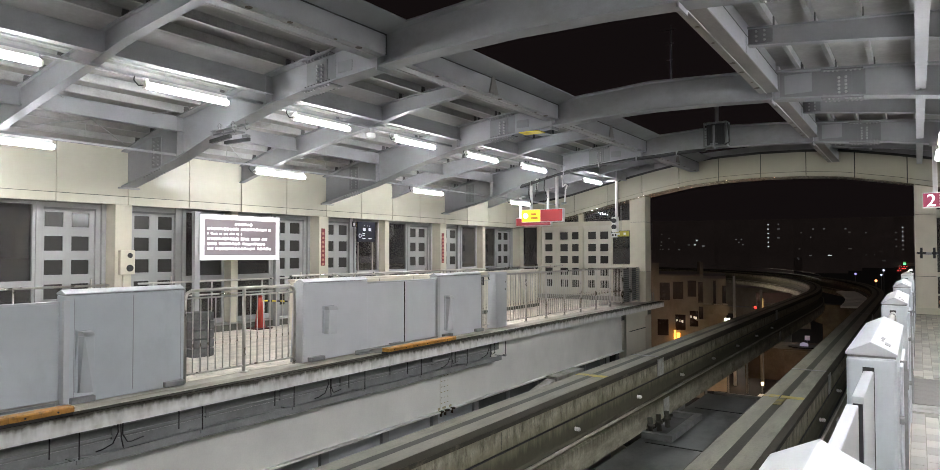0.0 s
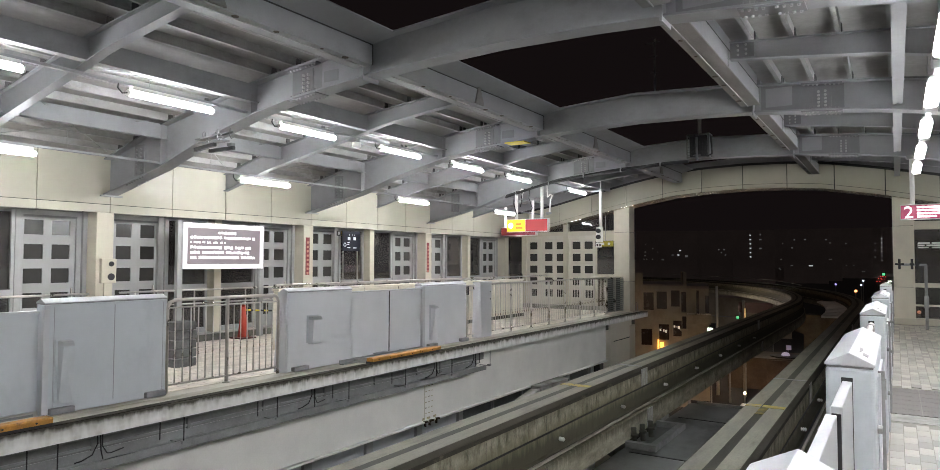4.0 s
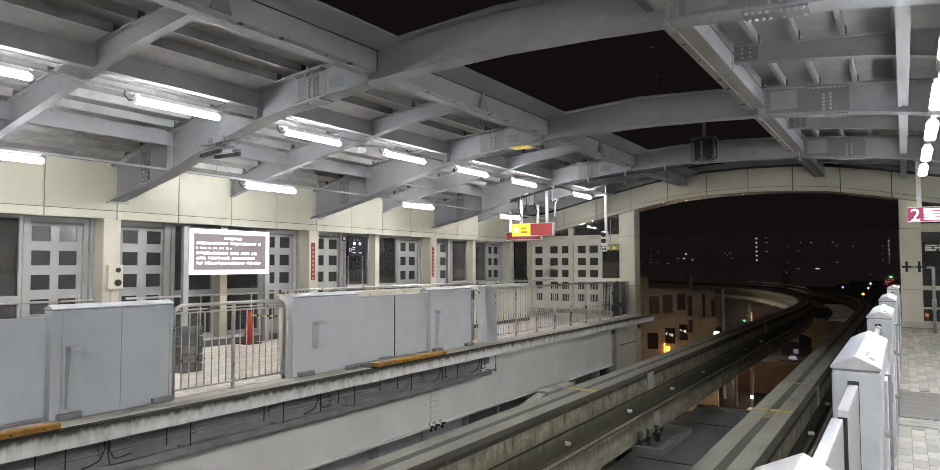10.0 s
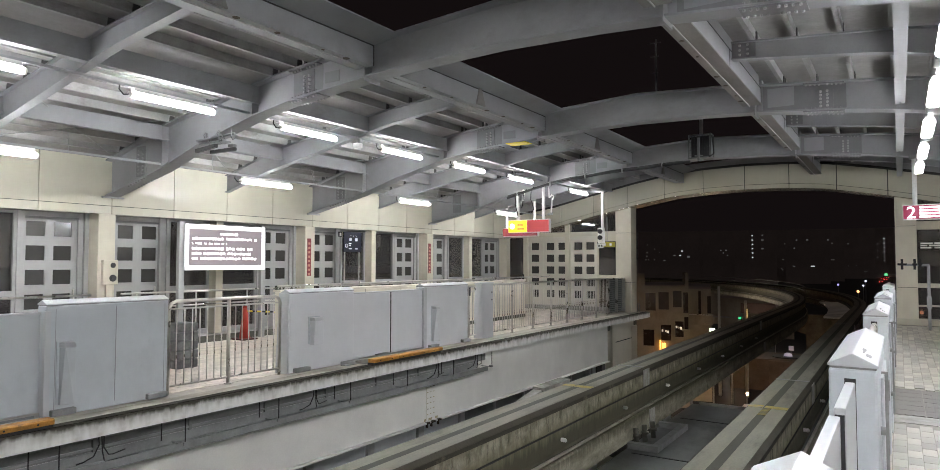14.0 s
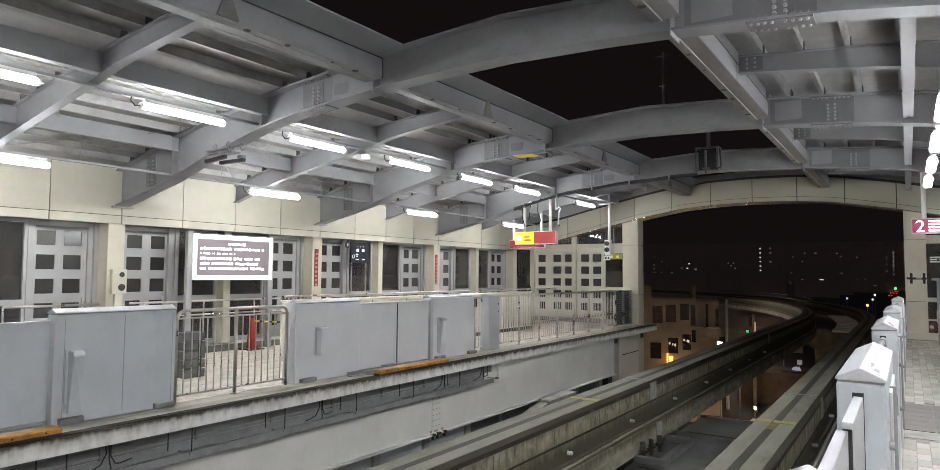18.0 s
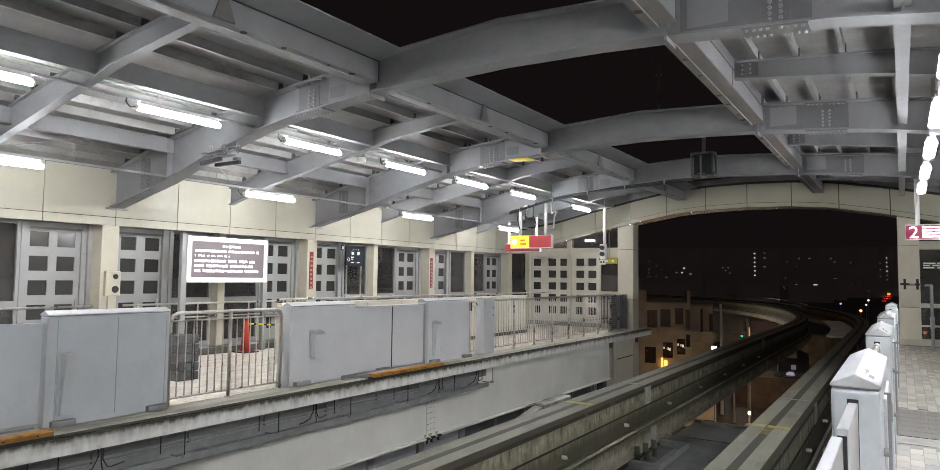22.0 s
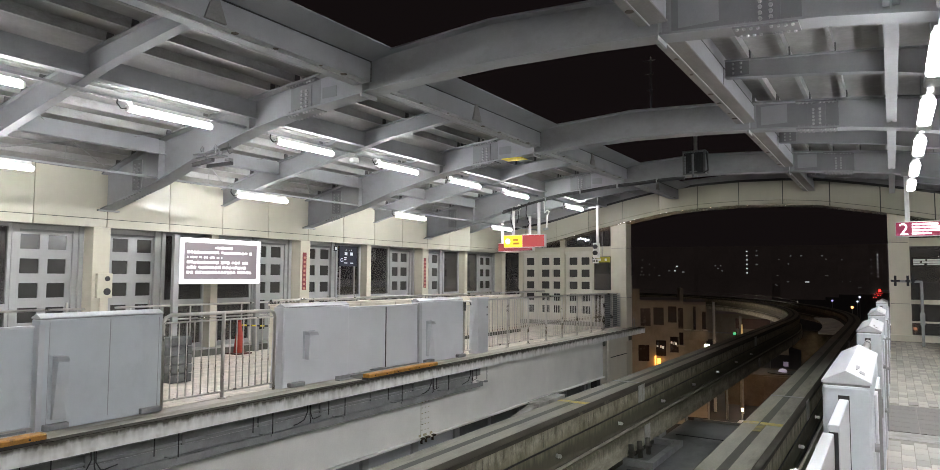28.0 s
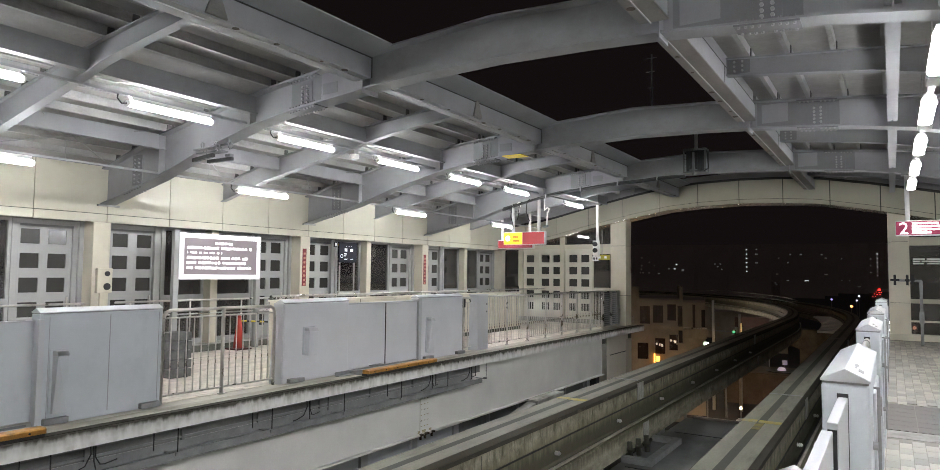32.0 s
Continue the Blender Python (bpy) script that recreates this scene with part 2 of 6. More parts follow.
ORANGE = material("orange_rubber_step", (0.58, 0.28, 0.05), 0.6, vary=0.25, scale=5, grain=40, bump=0.2, stain=((0.14, 0.08, 0.03), 6.0, (1, 1, 1), 0.56, 0.68))
DULL_STEEL = material("dull_bracket_steel", (0.17, 0.172, 0.178), 0.5, 0.3, vary=0.15, scale=4, grain=50, bump=0.05)
CONE = material("orange_red_cone", (0.45, 0.045, 0.022), 0.5, vary=0.08)
YELLOW = material("worn_yellow_paint", (0.55, 0.42, 0.05), 0.6, vary=0.25, scale=9, grain=40, bump=0.1, tint=(0.28, 0.23, 0.08), stain=((0.30, 0.29, 0.25), 5.0, (1, 1, 1), 0.50, 0.62))
YELLOW_DIRTY = material("dirty_yellow_paint", (0.26, 0.20, 0.03), 0.6, vary=0.25, scale=9, grain=40, bump=0.1, stain=((0.08, 0.076, 0.05), 5.0, (1, 1, 1), 0.46, 0.60))
TILE = material("platform_floor_tile", (0.43, 0.407, 0.352), 0.42, vary=0.12, scale=5, grain=60, bump=0.06, island=0.36)
TACTILE = material("grey_grooved_tile", (0.17, 0.155, 0.14), 0.6, vary=0.12, scale=6, grain=60, bump=0.1, island=0.08)
FLOOR = material("platform_floor", (0.50, 0.455, 0.39), 0.5, vary=0.14, scale=5, grain=30, bump=0.06)
GROUT = material("floor_grout", (0.30, 0.285, 0.25), 0.8, vary=0.12)
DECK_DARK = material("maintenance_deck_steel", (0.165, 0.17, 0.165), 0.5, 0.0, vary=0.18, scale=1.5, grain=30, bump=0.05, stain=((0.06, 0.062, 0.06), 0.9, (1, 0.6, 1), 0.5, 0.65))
GLASS = clear_glass("window_glass", (0.50, 0.47, 0.45), 0.03, 0.93)
# creamier door paint, also brightened to make up for weak end-wall light
DOOR_END = material("brightened_cream_door_paint", (0.60, 0.565, 0.49), 0.4, vary=0.06, scale=1.5, grain=70, bump=0.01)
FROST = material("dark_tinted_glass", (0.046, 0.044, 0.041), 0.12, vary=0.06, scale=3, grain=80, bump=0.002)
WHITE = material("white_plastic", (0.78, 0.78, 0.76), 0.4, vary=0.04)
ASPHALT = material("asphalt", (0.05, 0.05, 0.052), 0.85, vary=0.2, scale=0.5, grain=8, bump=0.1)
STUCCO = material("cream_stucco", (0.40, 0.36, 0.295), 0.85, vary=0.14, scale=0.6, grain=12, bump=0.1, stain=((0.24, 0.21, 0.17), 0.5, (1, 1, 0.4), 0.52, 0.68))
CITY = material("dark_facade", (0.29, 0.25, 0.25), 0.85, vary=0.15, scale=0.05, grain=1, bump=0)
TUBE_MAT = glow("fluorescent_tube", (0.975, 0.985, 1.015), TUBE)


# ---- mesh helpers ----
class Shape:
    """Collects boxes, prisms and bars into one mesh."""

    def __init__(self):
        self.v, self.f = [], []

    def add(self, verts, faces):
        k = len(self.v)
        self.v += [tuple(p) for p in verts]
        self.f += [tuple(i + k for i in face) for face in faces]
        return self

    def box(self, x0, x1, y0, y1, z0, z1):
        return self.add([(x, y, z) for z in (z0, z1) for x, y in ((x0, y0), (x1, y0), (x1, y1), (x0, y1))],
                        [(3, 2, 1, 0), (4, 5, 6, 7), (0, 1, 5, 4), (1, 2, 6, 5), (2, 3, 7, 6), (3, 0, 4, 7)])

    def prism(self, outline, axis, a, b):
        """An outline of 2D points, anticlockwise, drawn out along an axis from a to b. Axis x: (y, z); y: (x, z); z: (x, y)."""
        def at(p, s):
            return (s, *p) if axis == "x" else (p[0], s, p[1]) if axis == "y" else (*p, s)
        n = len(outline)
        return self.add([at(p, s) for s in (a, b) for p in outline],
                        [tuple(range(n)), tuple(range(2 * n - 1, n - 1, -1))] + [(i, i + n, (i + 1) % n + n, (i + 1) % n) for i in range(n)])

    def sweep(self, near, far):
        """A solid between two rings of 3D points with the same count."""
        n = len(near)
        return self.add([*near, *far], [tuple(range(n)), tuple(range(2 * n - 1, n - 1, -1))] + [(i, i + n, (i + 1) % n + n, (i + 1) % n) for i in range(n)])

    def rings(self, rings, closed=True):
        """A skin over rows of rings, capped at both ends."""
        n = len(rings[0])
        faces = [(r * n + i, (r + 1) * n + i, (r + 1) * n + (i + 1) % n, r * n + (i + 1) % n) for r in range(len(rings) - 1) for i in range(n if closed else n - 1)]
        if closed:
            faces += [tuple(range(n)), tuple(range(len(rings) * n - 1, (len(rings) - 1) * n - 1, -1))]
        return self.add([p for ring in rings for p in ring], faces)

    def bar(self, p, q, r, n=8, r2=None):
        p, q = Vector(p), Vector(q)
        d = (q - p).normalized()
        u = d.orthogonal().normalized()
        w = d.cross(u)
        ring = lambda c, s: [tuple(c + s * (math.cos(2 * math.pi * i / n) * u + math.sin(2 * math.pi * i / n) * w)) for i in range(n)]
        return self.sweep(ring(p, r), ring(q, r if r2 is None else r2))

    def pipe(self, points, r, n=6):
        pts = [Vector(p) for p in points]
        rings, u = [], None
        for i, p in enumerate(pts):
            d = (pts[min(i + 1, len(pts) - 1)] - pts[max(i - 1, 0)]).normalized()
            u = d.orthogonal().normalized() if u is None else (u - d * u.dot(d)).normalized()
            w = d.cross(u)
            rings.append([tuple(p + r * (math.cos(2 * math.pi * k / n) * u + math.sin(2 * math.pi * k / n) * w)) for k in range(n)])
        return self.rings(rings)

    def mesh(self, name, mat, smooth=False):
        me = bpy.data.meshes.new(name)
        me.from_pydata(self.v, [], self.f)
        bm = bmesh.new()
        bm.from_mesh(me)
        bmesh.ops.recalc_face_normals(bm, faces=bm.faces)
        bm.to_mesh(me)
        bm.free()
        if smooth:
            me.polygons.foreach_set("use_smooth", [True] * len(me.polygons))
        for m in mat if isinstance(mat, (list, tuple)) else [mat]:
            me.materials.append(m)
        return me


def S():
    return Shape()


def part(name, shape, mat, parent=None, label="", smooth=False, bevel=0.0):
    """One mesh object under its thing."""
    ob = new(name, shape.mesh(name, mat, smooth) if isinstance(shape, Shape) else shape)
    if parent:
        ob.parent = parent
    if bevel:
        mod = ob.modifiers.new("bevel", "BEVEL")
        mod.width, mod.segments, mod.limit_method = bevel, 2, "ANGLE"
        mod.harden_normals = False
    if label:
        ob["label"] = label
    return ob


def thing(name, label, category, group="", at=(0, 0, 0)):
    ob = new(name)
    ob.empty_display_size = 0.2
    ob.location = at
    return tagged(ob, label, category, group)


def setting(name, shape, mat, label="", category="", bevel=0.0):
    ob = part(name, shape, mat, bevel=bevel)
    return tagged(ob, label, category, kind="structure")


def lerp(table, d):
    for (a, p), (b, q) in zip(table, table[1:]):
        if d <= b:
            return p + (q - p) * (d - a) / (b - a)
    return table[-1][1]


# ---- plan ----
MID = -3.97            # the station's middle line
BAY0, BAY = 6.74, 5.09  # roof frames stand at BAY0 + k * BAY
WALL = 8.48            # from the middle line to the inner face of the side walls
END = 22.0             # the open end of the hall
BACK = -14.0           # its closed end behind the camera
L_EDGE, R_EDGE = -7.30, -0.62


def X(side, d):
    return MID + side * d


# ---- platforms ----
setting("platform_slab_left", S().box(-12.95, -7.72, BACK, 22.55, -0.45, -0.191), CONCRETE_DARK, "dark concrete slab under the platform", "slab")
setting("platform_left", S().box(-12.95, -7.66, BACK, 22.55, -0.19, 0.0), FLOOR, "pale tiled platform floor with a concrete edge", "platform")
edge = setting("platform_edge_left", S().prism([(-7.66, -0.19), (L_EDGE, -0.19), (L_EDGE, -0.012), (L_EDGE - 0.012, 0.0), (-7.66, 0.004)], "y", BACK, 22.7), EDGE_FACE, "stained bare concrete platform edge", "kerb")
EDGE_TOP = material("worn_edge_screed", (0.46, 0.43, 0.365), 0.75, vary=0.2, scale=2.5, grain=20, bump=0.2, tint=(0.26, 0.24, 0.195), streak=(1.5, 0.5, 1), stain=((0.17, 0.155, 0.12), 2.2, (1.5, 0.6, 1), 0.56, 0.68))
part("top_screed", S().prism([(-7.655, 0.0045), (L_EDGE - 0.13, 0.0045), (L_EDGE - 0.13, 0.0085), (-7.655, 0.0085)], "y", BACK, 22.6), EDGE_TOP, edge, "pale worn top of the edge")
part("drip_strip", S().prism([(L_EDGE - 0.129, 0.0045), (L_EDGE + 0.004, 0.002), (L_EDGE + 0.004, 0.007), (L_EDGE - 0.129, 0.008)], "y", BACK, 22.6), EDGE_DIRT, edge, "dark worn strip along the edge")
setting("platform_right", S().box(R_EDGE, 4.9, BACK, 22.55, -0.45, -0.008), GROUT, "pale tiled platform floor", "platform")
setting("platform_edge_right", S().box(R_EDGE - 0.06, R_EDGE, BACK, 22.55, -0.45, 0.0), CONCRETE, "bare concrete platform edge", "kerb")

# white girder and what hangs below the left platform
girder = tagged(part("platform_girder", S().box(-8.1, -7.70, BACK, 19.75, -1.36, -0.19), GIRDER), "white painted steel girder below the platform edge", "girder", kind="structure")
part("bottom_flange", S().box(-8.1, -7.62, BACK, 19.75, -1.39, -1.36), GIRDER, girder)
RUST_BLACK = material("blackened_rust", (0.07, 0.05, 0.025), 0.8, vary=0.3, scale=12)
RUST = material("rust_stain", (0.20, 0.13, 0.05), 0.8, vary=0.3, scale=12)
part("weld_line", S().box(-7.70, -7.696, 10.30, 10.312, -1.36, -0.60), CREAM_DULL, girder, "faint cream weld line")
SEEP = material("pale_rust_seep", (0.62, 0.56, 0.38), 0.8, vary=0.2, scale=14)
for k in range(7):
    for u in range(3):
        part("rust_spot", S().box(-7.70, -7.695, 10.33 + 0.10 * u, 10.37 + 0.10 * u, -1.24 + 0.105 * k, -1.228 + 0.105 * k), RUST if (3 * k + u) % 7 == 3 else SEEP, girder)
for y, w in ((10.22, 0.09), (10.36, 0.13), (10.58, 0.10)):
    part("rust_clip", S().box(-7.66, -7.60, y, y + w, -1.385, -1.355).box(-7.66, -7.615, y + 0.02, y + 0.04, -1.46, -1.386), RUST_BLACK, girder, "rusty clip on the flange")
    part("rust_run", S().box(-7.70, -7.695, y + 0.02, y + w, -1.355, -1.31), SEEP, girder)
setting("end_pier_left", S().box(-8.2, -7.68, 20.05, 22.1, -12.0, -0.19), CREAM_PALE, "cream clad pier below the platform end", "wall")
setting("end_pier_post", S().box(-7.72, -7.655, 20.05, 20.32, -12.0, -0.19), CREAM_PALE, "cream corner post of the pier", "trim")
setting("end_pier_joint", S().box(-7.68, -7.672, 20.05, 22.1, -0.86, -0.835), JOINT, "dark panel joint", "trim")
setting("girder_gap", S().box(-8.1, -7.9, 19.75, 20.05, -3.0, -0.19), JOINT, "dark gap between girder and pier", "trim")
LOWER_PAINT = material("grey_cladding_paint", (0.50, 0.51, 0.53), 0.5, vary=0.08, scale=1.2, grain=40, bump=0.02)
lower = setting("lower_wall_left", S().box(-8.6, -8.2, BACK, 22.0, -12.0, -1.39), LOWER_PAINT, "grey wall of the lower storey", "wall")
for k in range(18):
    y = 12.14 - 1.50 * k
    part("mullion", S().box(-8.2, -8.13, y, y + 0.17, -3.2, -1.40), DOOR, lower)
# no real hole: a flat dark panel paints the shade inside it
part("opening", S().box(-8.2, -8.19, 12.36, 19.7, -3.0, -1.45), DECK_DARK, lower, "dark panel painted as the shade in a service opening")
for k in range(5):
    part("opening_post", S().box(-8.19, -8.13, 13.6 + 1.45 * k, 13.66 + 1.45 * k, -3.0, -1.40), GALV, lower)
part("service_pipe", S().bar((-8.05, 12.5, -1.78), (-8.05, 19.6, -1.78), 0.028, 8).bar((-8.05, 12.5, -1.92), (-8.05, 19.6, -1.92), 0.02, 8), GALV, lower, smooth=True)
# dark grey that paints in the shade under the slab, behind the tray
TRAY_SHADE = material("tray_shade_grey", (0.31, 0.315, 0.31), 0.8, vary=0.2, scale=2, grain=30, bump=0.1, streak=(1, 0.3, 1))
tray = thing("cable_tray", "grey galvanised cable tray hung under the platform edge", "cable tray")
part("channel", S().prism([(-7.68, -0.60), (-7.40, -0.60), (-7.40, -0.505), (-7.412, -0.505), (-7.412, -0.588), (-7.668, -0.588), (-7.668, -0.44), (-7.68, -0.44)], "y", BACK, 12.1), GALV, tray)
part("back_plate", S().box(-7.699, -7.685, BACK, 12.45, -0.44, -0.192), TRAY_SHADE, tray, "dark grey plate painted as the shade under the slab")
for z in (-0.29, -0.40):
    part("side_rail", S().box(-7.685, -7.655, BACK, 12.1 if z < -0.3 else 12.4, z - 0.012, z + 0.012), GALV, tray)
for k in range(12):
    part("rail_bracket", S().box(-7.69, -7.65, -2.0 + 1.2 * k, -1.96 + 1.2 * k, -0.44, -0.20), TRAY_SHADE, tray)
for k in range(4):
    pts = [(-7.61 + 0.055 * k + 0.012 * math.sin(0.9 * j + k), -6 + 0.6 * j, -0.555 + 0.012 * math.sin(1.7 * j + 2 * k)) for j in range(31)]
    part("cable", S().pipe(pts, 0.014), CABLE if k == 2 else GALV, tray, smooth=True)
for k in range(11):
    yy = 4.98 - 1.455 * 5 + k * 1.455
    part("hanger_rod", S().bar((-7.40, yy, -0.19), (-7.40, yy, -0.52), 0.007, 6), BLACK, tray)
    part("hanger_foot", S().box(-7.455, -7.385, yy - 0.03, yy + 0.02, -0.545, -0.505).box(-7.66, -7.455, yy - 0.02, yy + 0.012, -0.545, -0.53), GALV, tray, bevel=0.004)
    part("cleat_rod", S().bar((-7.52, yy - 0.24, -0.19), (-7.52, yy - 0.24, -0.46), 0.007, 6), BLACK, tray)
for yy in (3.98, 7.18, 10.35, 11.75):
    for pts in ([(-7.50, yy, -0.19), (-7.50, yy + 0.01, -0.33), (-7.52, yy - 0.04, -0.45), (-7.56, yy - 0.13, -0.50), (-7.57, yy - 0.2, -0.51)], [(-7.48, yy + 0.05, -0.19), (-7.48, yy + 0.05, -0.36), (-7.51, yy + 0.12, -0.46), (-7.55, yy + 0.19, -0.48), (-7.56, yy + 0.34, -0.46)], [(-7.47, yy + 0.02, -0.19), (-7.47, yy + 0.03, -0.40), (-7.49, yy + 0.06, -0.49), (-7.52, yy + 0.08, -0.52)]):
        part("loose_cable", S().pipe(pts, 0.0075), CABLE, tray, smooth=True)


# ---- track beams ----
def track_curve(off, n=60):
    """Points of a track beam's middle line: straight past the station, then a left-hand bend."""
    pts = [(MID + off, y) for y in (-30.0, 0.0, 20.0, 32.0, 46.0)]
    r = 85.0 + off
    for k in range(1, n):
        a = radians(120.0) * k / n
        pts.append((MID + off - r * (1 - math.cos(a)), 46.0 + r * math.sin(a)))
    return pts


def along(pts, outline):
    """An outline of (across to the right, height), set square to a run of plan points."""
    rings = []
    for i, p in enumerate(pts):
        a, b = pts[max(i - 1, 0)], pts[min(i + 1, len(pts) - 1)]
        d = Vector((b[0] - a[0], b[1] - a[1])).normalized()
        rings.append([(p[0] + d.y * u, p[1] - d.x * u, z) for u, z in outline])
    return rings


TOP = -0.95
for off, name in ((-1.85, "track_beam_left"), (1.90, "track_beam_right")):
    pts = track_curve(off)
    tb = thing(name, "weathered concrete monorail track beam with a dark running strip", "track beam", "track beams")
    body = [(-0.33, TOP - 1.45), (0.33, TOP - 1.45), (0.40, TOP - 1.38), (0.40, TOP - 0.90), (0.38, TOP - 0.86), (0.38, TOP - 0.48),
            (0.40, TOP - 0.46), (0.40, TOP - 0.06), (0.34, TOP), (-0.34, TOP), (-0.40, TOP - 0.06), (-0.40, TOP - 0.46), (-0.38, TOP - 0.48), (-0.38, TOP - 0.86), (-0.40, TOP - 0.90), (-0.40, TOP - 1.38)]
    part("beam_body", S().rings(along(pts, body)), BEAM, tb)
    for u0, u1, m in ((-0.33, -0.07, BEAM_TOP), (-0.07, 0.07, BEAM_STRIPE), (0.07, 0.33, BEAM_TOP)):
        part("running_strip", S().rings(along(pts, [(u0, TOP + 0.002), (u1, TOP + 0.002), (u1, TOP + 0.008), (u0, TOP + 0.008)])), m, tb)
    for s in (-1, 1):
        part("guide_band", S().rings(along(pts, [(s * 0.401, TOP - 0.065), (s * 0.406, TOP - 0.065), (s * 0.406, TOP - 0.135), (s * 0.401, TOP - 0.135)])), GUIDE, tb)
        part("power_rail", S().rings(along(pts, [(s * 0.375, TOP - 0.495), (s * 0.412, TOP - 0.495), (s * 0.412, TOP - 0.472), (s * 0.375, TOP - 0.472)])), CABLE, tb)
        part("side_duct", S().rings(along(pts, [(s * 0.40, TOP - 1.46), (s * 0.54, TOP - 1.46), (s * 0.54, TOP - 1.0), (s * 0.51, TOP - 0.96), (s * 0.40, TOP - 0.96)])), DUCT, tb)
        part("duct_cap", S().rings(along(pts, [(s * (0.50 + 0.030 * math.cos(radians(45 * j))), TOP - 0.90 + 0.030 * math.sin(radians(45 * j))) for j in range(8)])), DUCT_CAP, tb, "dusty round conduit", smooth=True)
        # black strip painted in as the shade below the conduit
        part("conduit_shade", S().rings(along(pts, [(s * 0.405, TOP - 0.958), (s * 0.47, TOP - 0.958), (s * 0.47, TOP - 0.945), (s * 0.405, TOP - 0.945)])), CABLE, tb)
        for k in range(9):
            yy = 4.85 + 3.35 * k
            xx = MID + off
            br = S()
            for j in range(3):
                br.bar((xx + s * (0.385 + 0.034 * j), yy, TOP - 0.70), (xx + s * (0.402 + 0.034 * j), yy, TOP - 0.70), 0.040, 12)
            br.bar((xx + s * 0.36, yy, TOP - 0.70), (xx + s * 0.49, yy, TOP - 0.70), 0.024, 8)
            ins = part("insulator", br, WHITE, tb, "white rail insulator")
            part("bracket", S().box(min(xx + s * 0.352, xx + s * 0.364), max(xx + s * 0.352, xx + s * 0.364), yy - 0.035, yy + 0.035, TOP - 0.86, TOP - 0.52), GALV, ins)
    for yy in (0.9, 16.5, 33.0):
        part("joint_plate", S().box(MID + off - 0.34, MID + off + 0.34, yy - 0.05, yy + 0.05, TOP + 0.006, TOP + 0.014), GALV, tb, "pale steel expansion joint plate")
        part("face_plate", S().box(MID + off + 0.402, MID + off + 0.416, yy - 0.24, yy + 0.24, TOP - 0.45, TOP - 0.03), PLATE, tb, "pale steel joint cover on the beam face", bevel=0.004)
        part("face_plate", S().box(MID + off + 0.541, MID + off + 0.556, yy - 0.22, yy + 0.22, TOP - 1.42, TOP - 0.99), PLATE, tb, "pale steel joint cover on the beam face", bevel=0.004)
    for s in (-1, 1):
        for k in range(13):
            yy = 2.55 + 2.1 * k
            if abs(yy - 16.5) > 0.4:
                x0, x1 = sorted((MID + off + s * 0.3995, MID + off + s * 0.4025))
                part("face_joint", S().box(x0, x1, yy, yy + 0.012, TOP - 0.43, TOP - 0.16), BEAM_STRIPE, tb)
    yy = 13.2
    for u0, u1 in ((-0.33, -0.08), (-0.05, 0.33)):
        part("stop_mark", S().box(MID + off + u0, MID + off + u1, yy - 0.11, yy + 0.11, TOP + 0.010, TOP + 0.014), YELLOW, tb, "worn yellow stop mark")
    if off > 0:
        part("stop_mark", S().box(MID + off - 0.065, MID + off + 0.065, yy - 0.75, yy - 0.12, TOP + 0.010, TOP + 0.014), YELLOW_DIRTY, tb, "dirty yellow stop mark")
cb = thing("concrete_block", "pale concrete box on a bracket beside the track beam", "concrete block")
part("box", S().box(-7.0, -6.74, 13.40, 14.82, -1.28, -1.13), CONCRETE, cb, bevel=0.012)
part("lid", S().prism([(-7.01, -1.128), (-6.73, -1.128), (-6.73, -1.112), (-7.01, -1.10)], "y", 13.39, 14.83), CONCRETE, cb, bevel=0.004)
part("bracket", S().box(-6.739, -6.21, 14.3, 14.5, -1.27, -1.21), CONCRETE_DARK, cb)
part("wedge", S().prism([(12.6, -1.29), (13.38, -1.29), (13.38, -1.16)], "x", -7.0, -6.78), CONCRETE, cb)
# cross piers of the beams
for k, yy in enumerate((18.6, 64.0)):
    pr = thing("track_pier", "concrete pier with a cross head under the track beams", "pier", "track piers")
    mx = MID - (yy - 46.0) ** 2 / 170.0 if yy > 46.0 else MID
    part("cross_head", S().prism([(mx - 3.2, -3.6), (mx - 1.0, -4.4), (mx + 1.0, -4.4), (mx + 3.2, -3.6), (mx + 3.2, -2.75), (mx - 3.2, -2.75)], "y", yy - 0.8, yy + 0.8), CONCRETE_DARK, pr)
    part("shaft", S().box(mx - 0.9, mx + 0.9, yy - 0.8, yy + 0.8, -12.0, -4.4), CONCRETE_DARK, pr)
    for off in (-1.85, 1.90):
        part("bearing", S().box(mx + off - 0.3, mx + off + 0.3, yy - 0.35, yy + 0.35, -2.75, TOP - 1.45), GALV, pr)

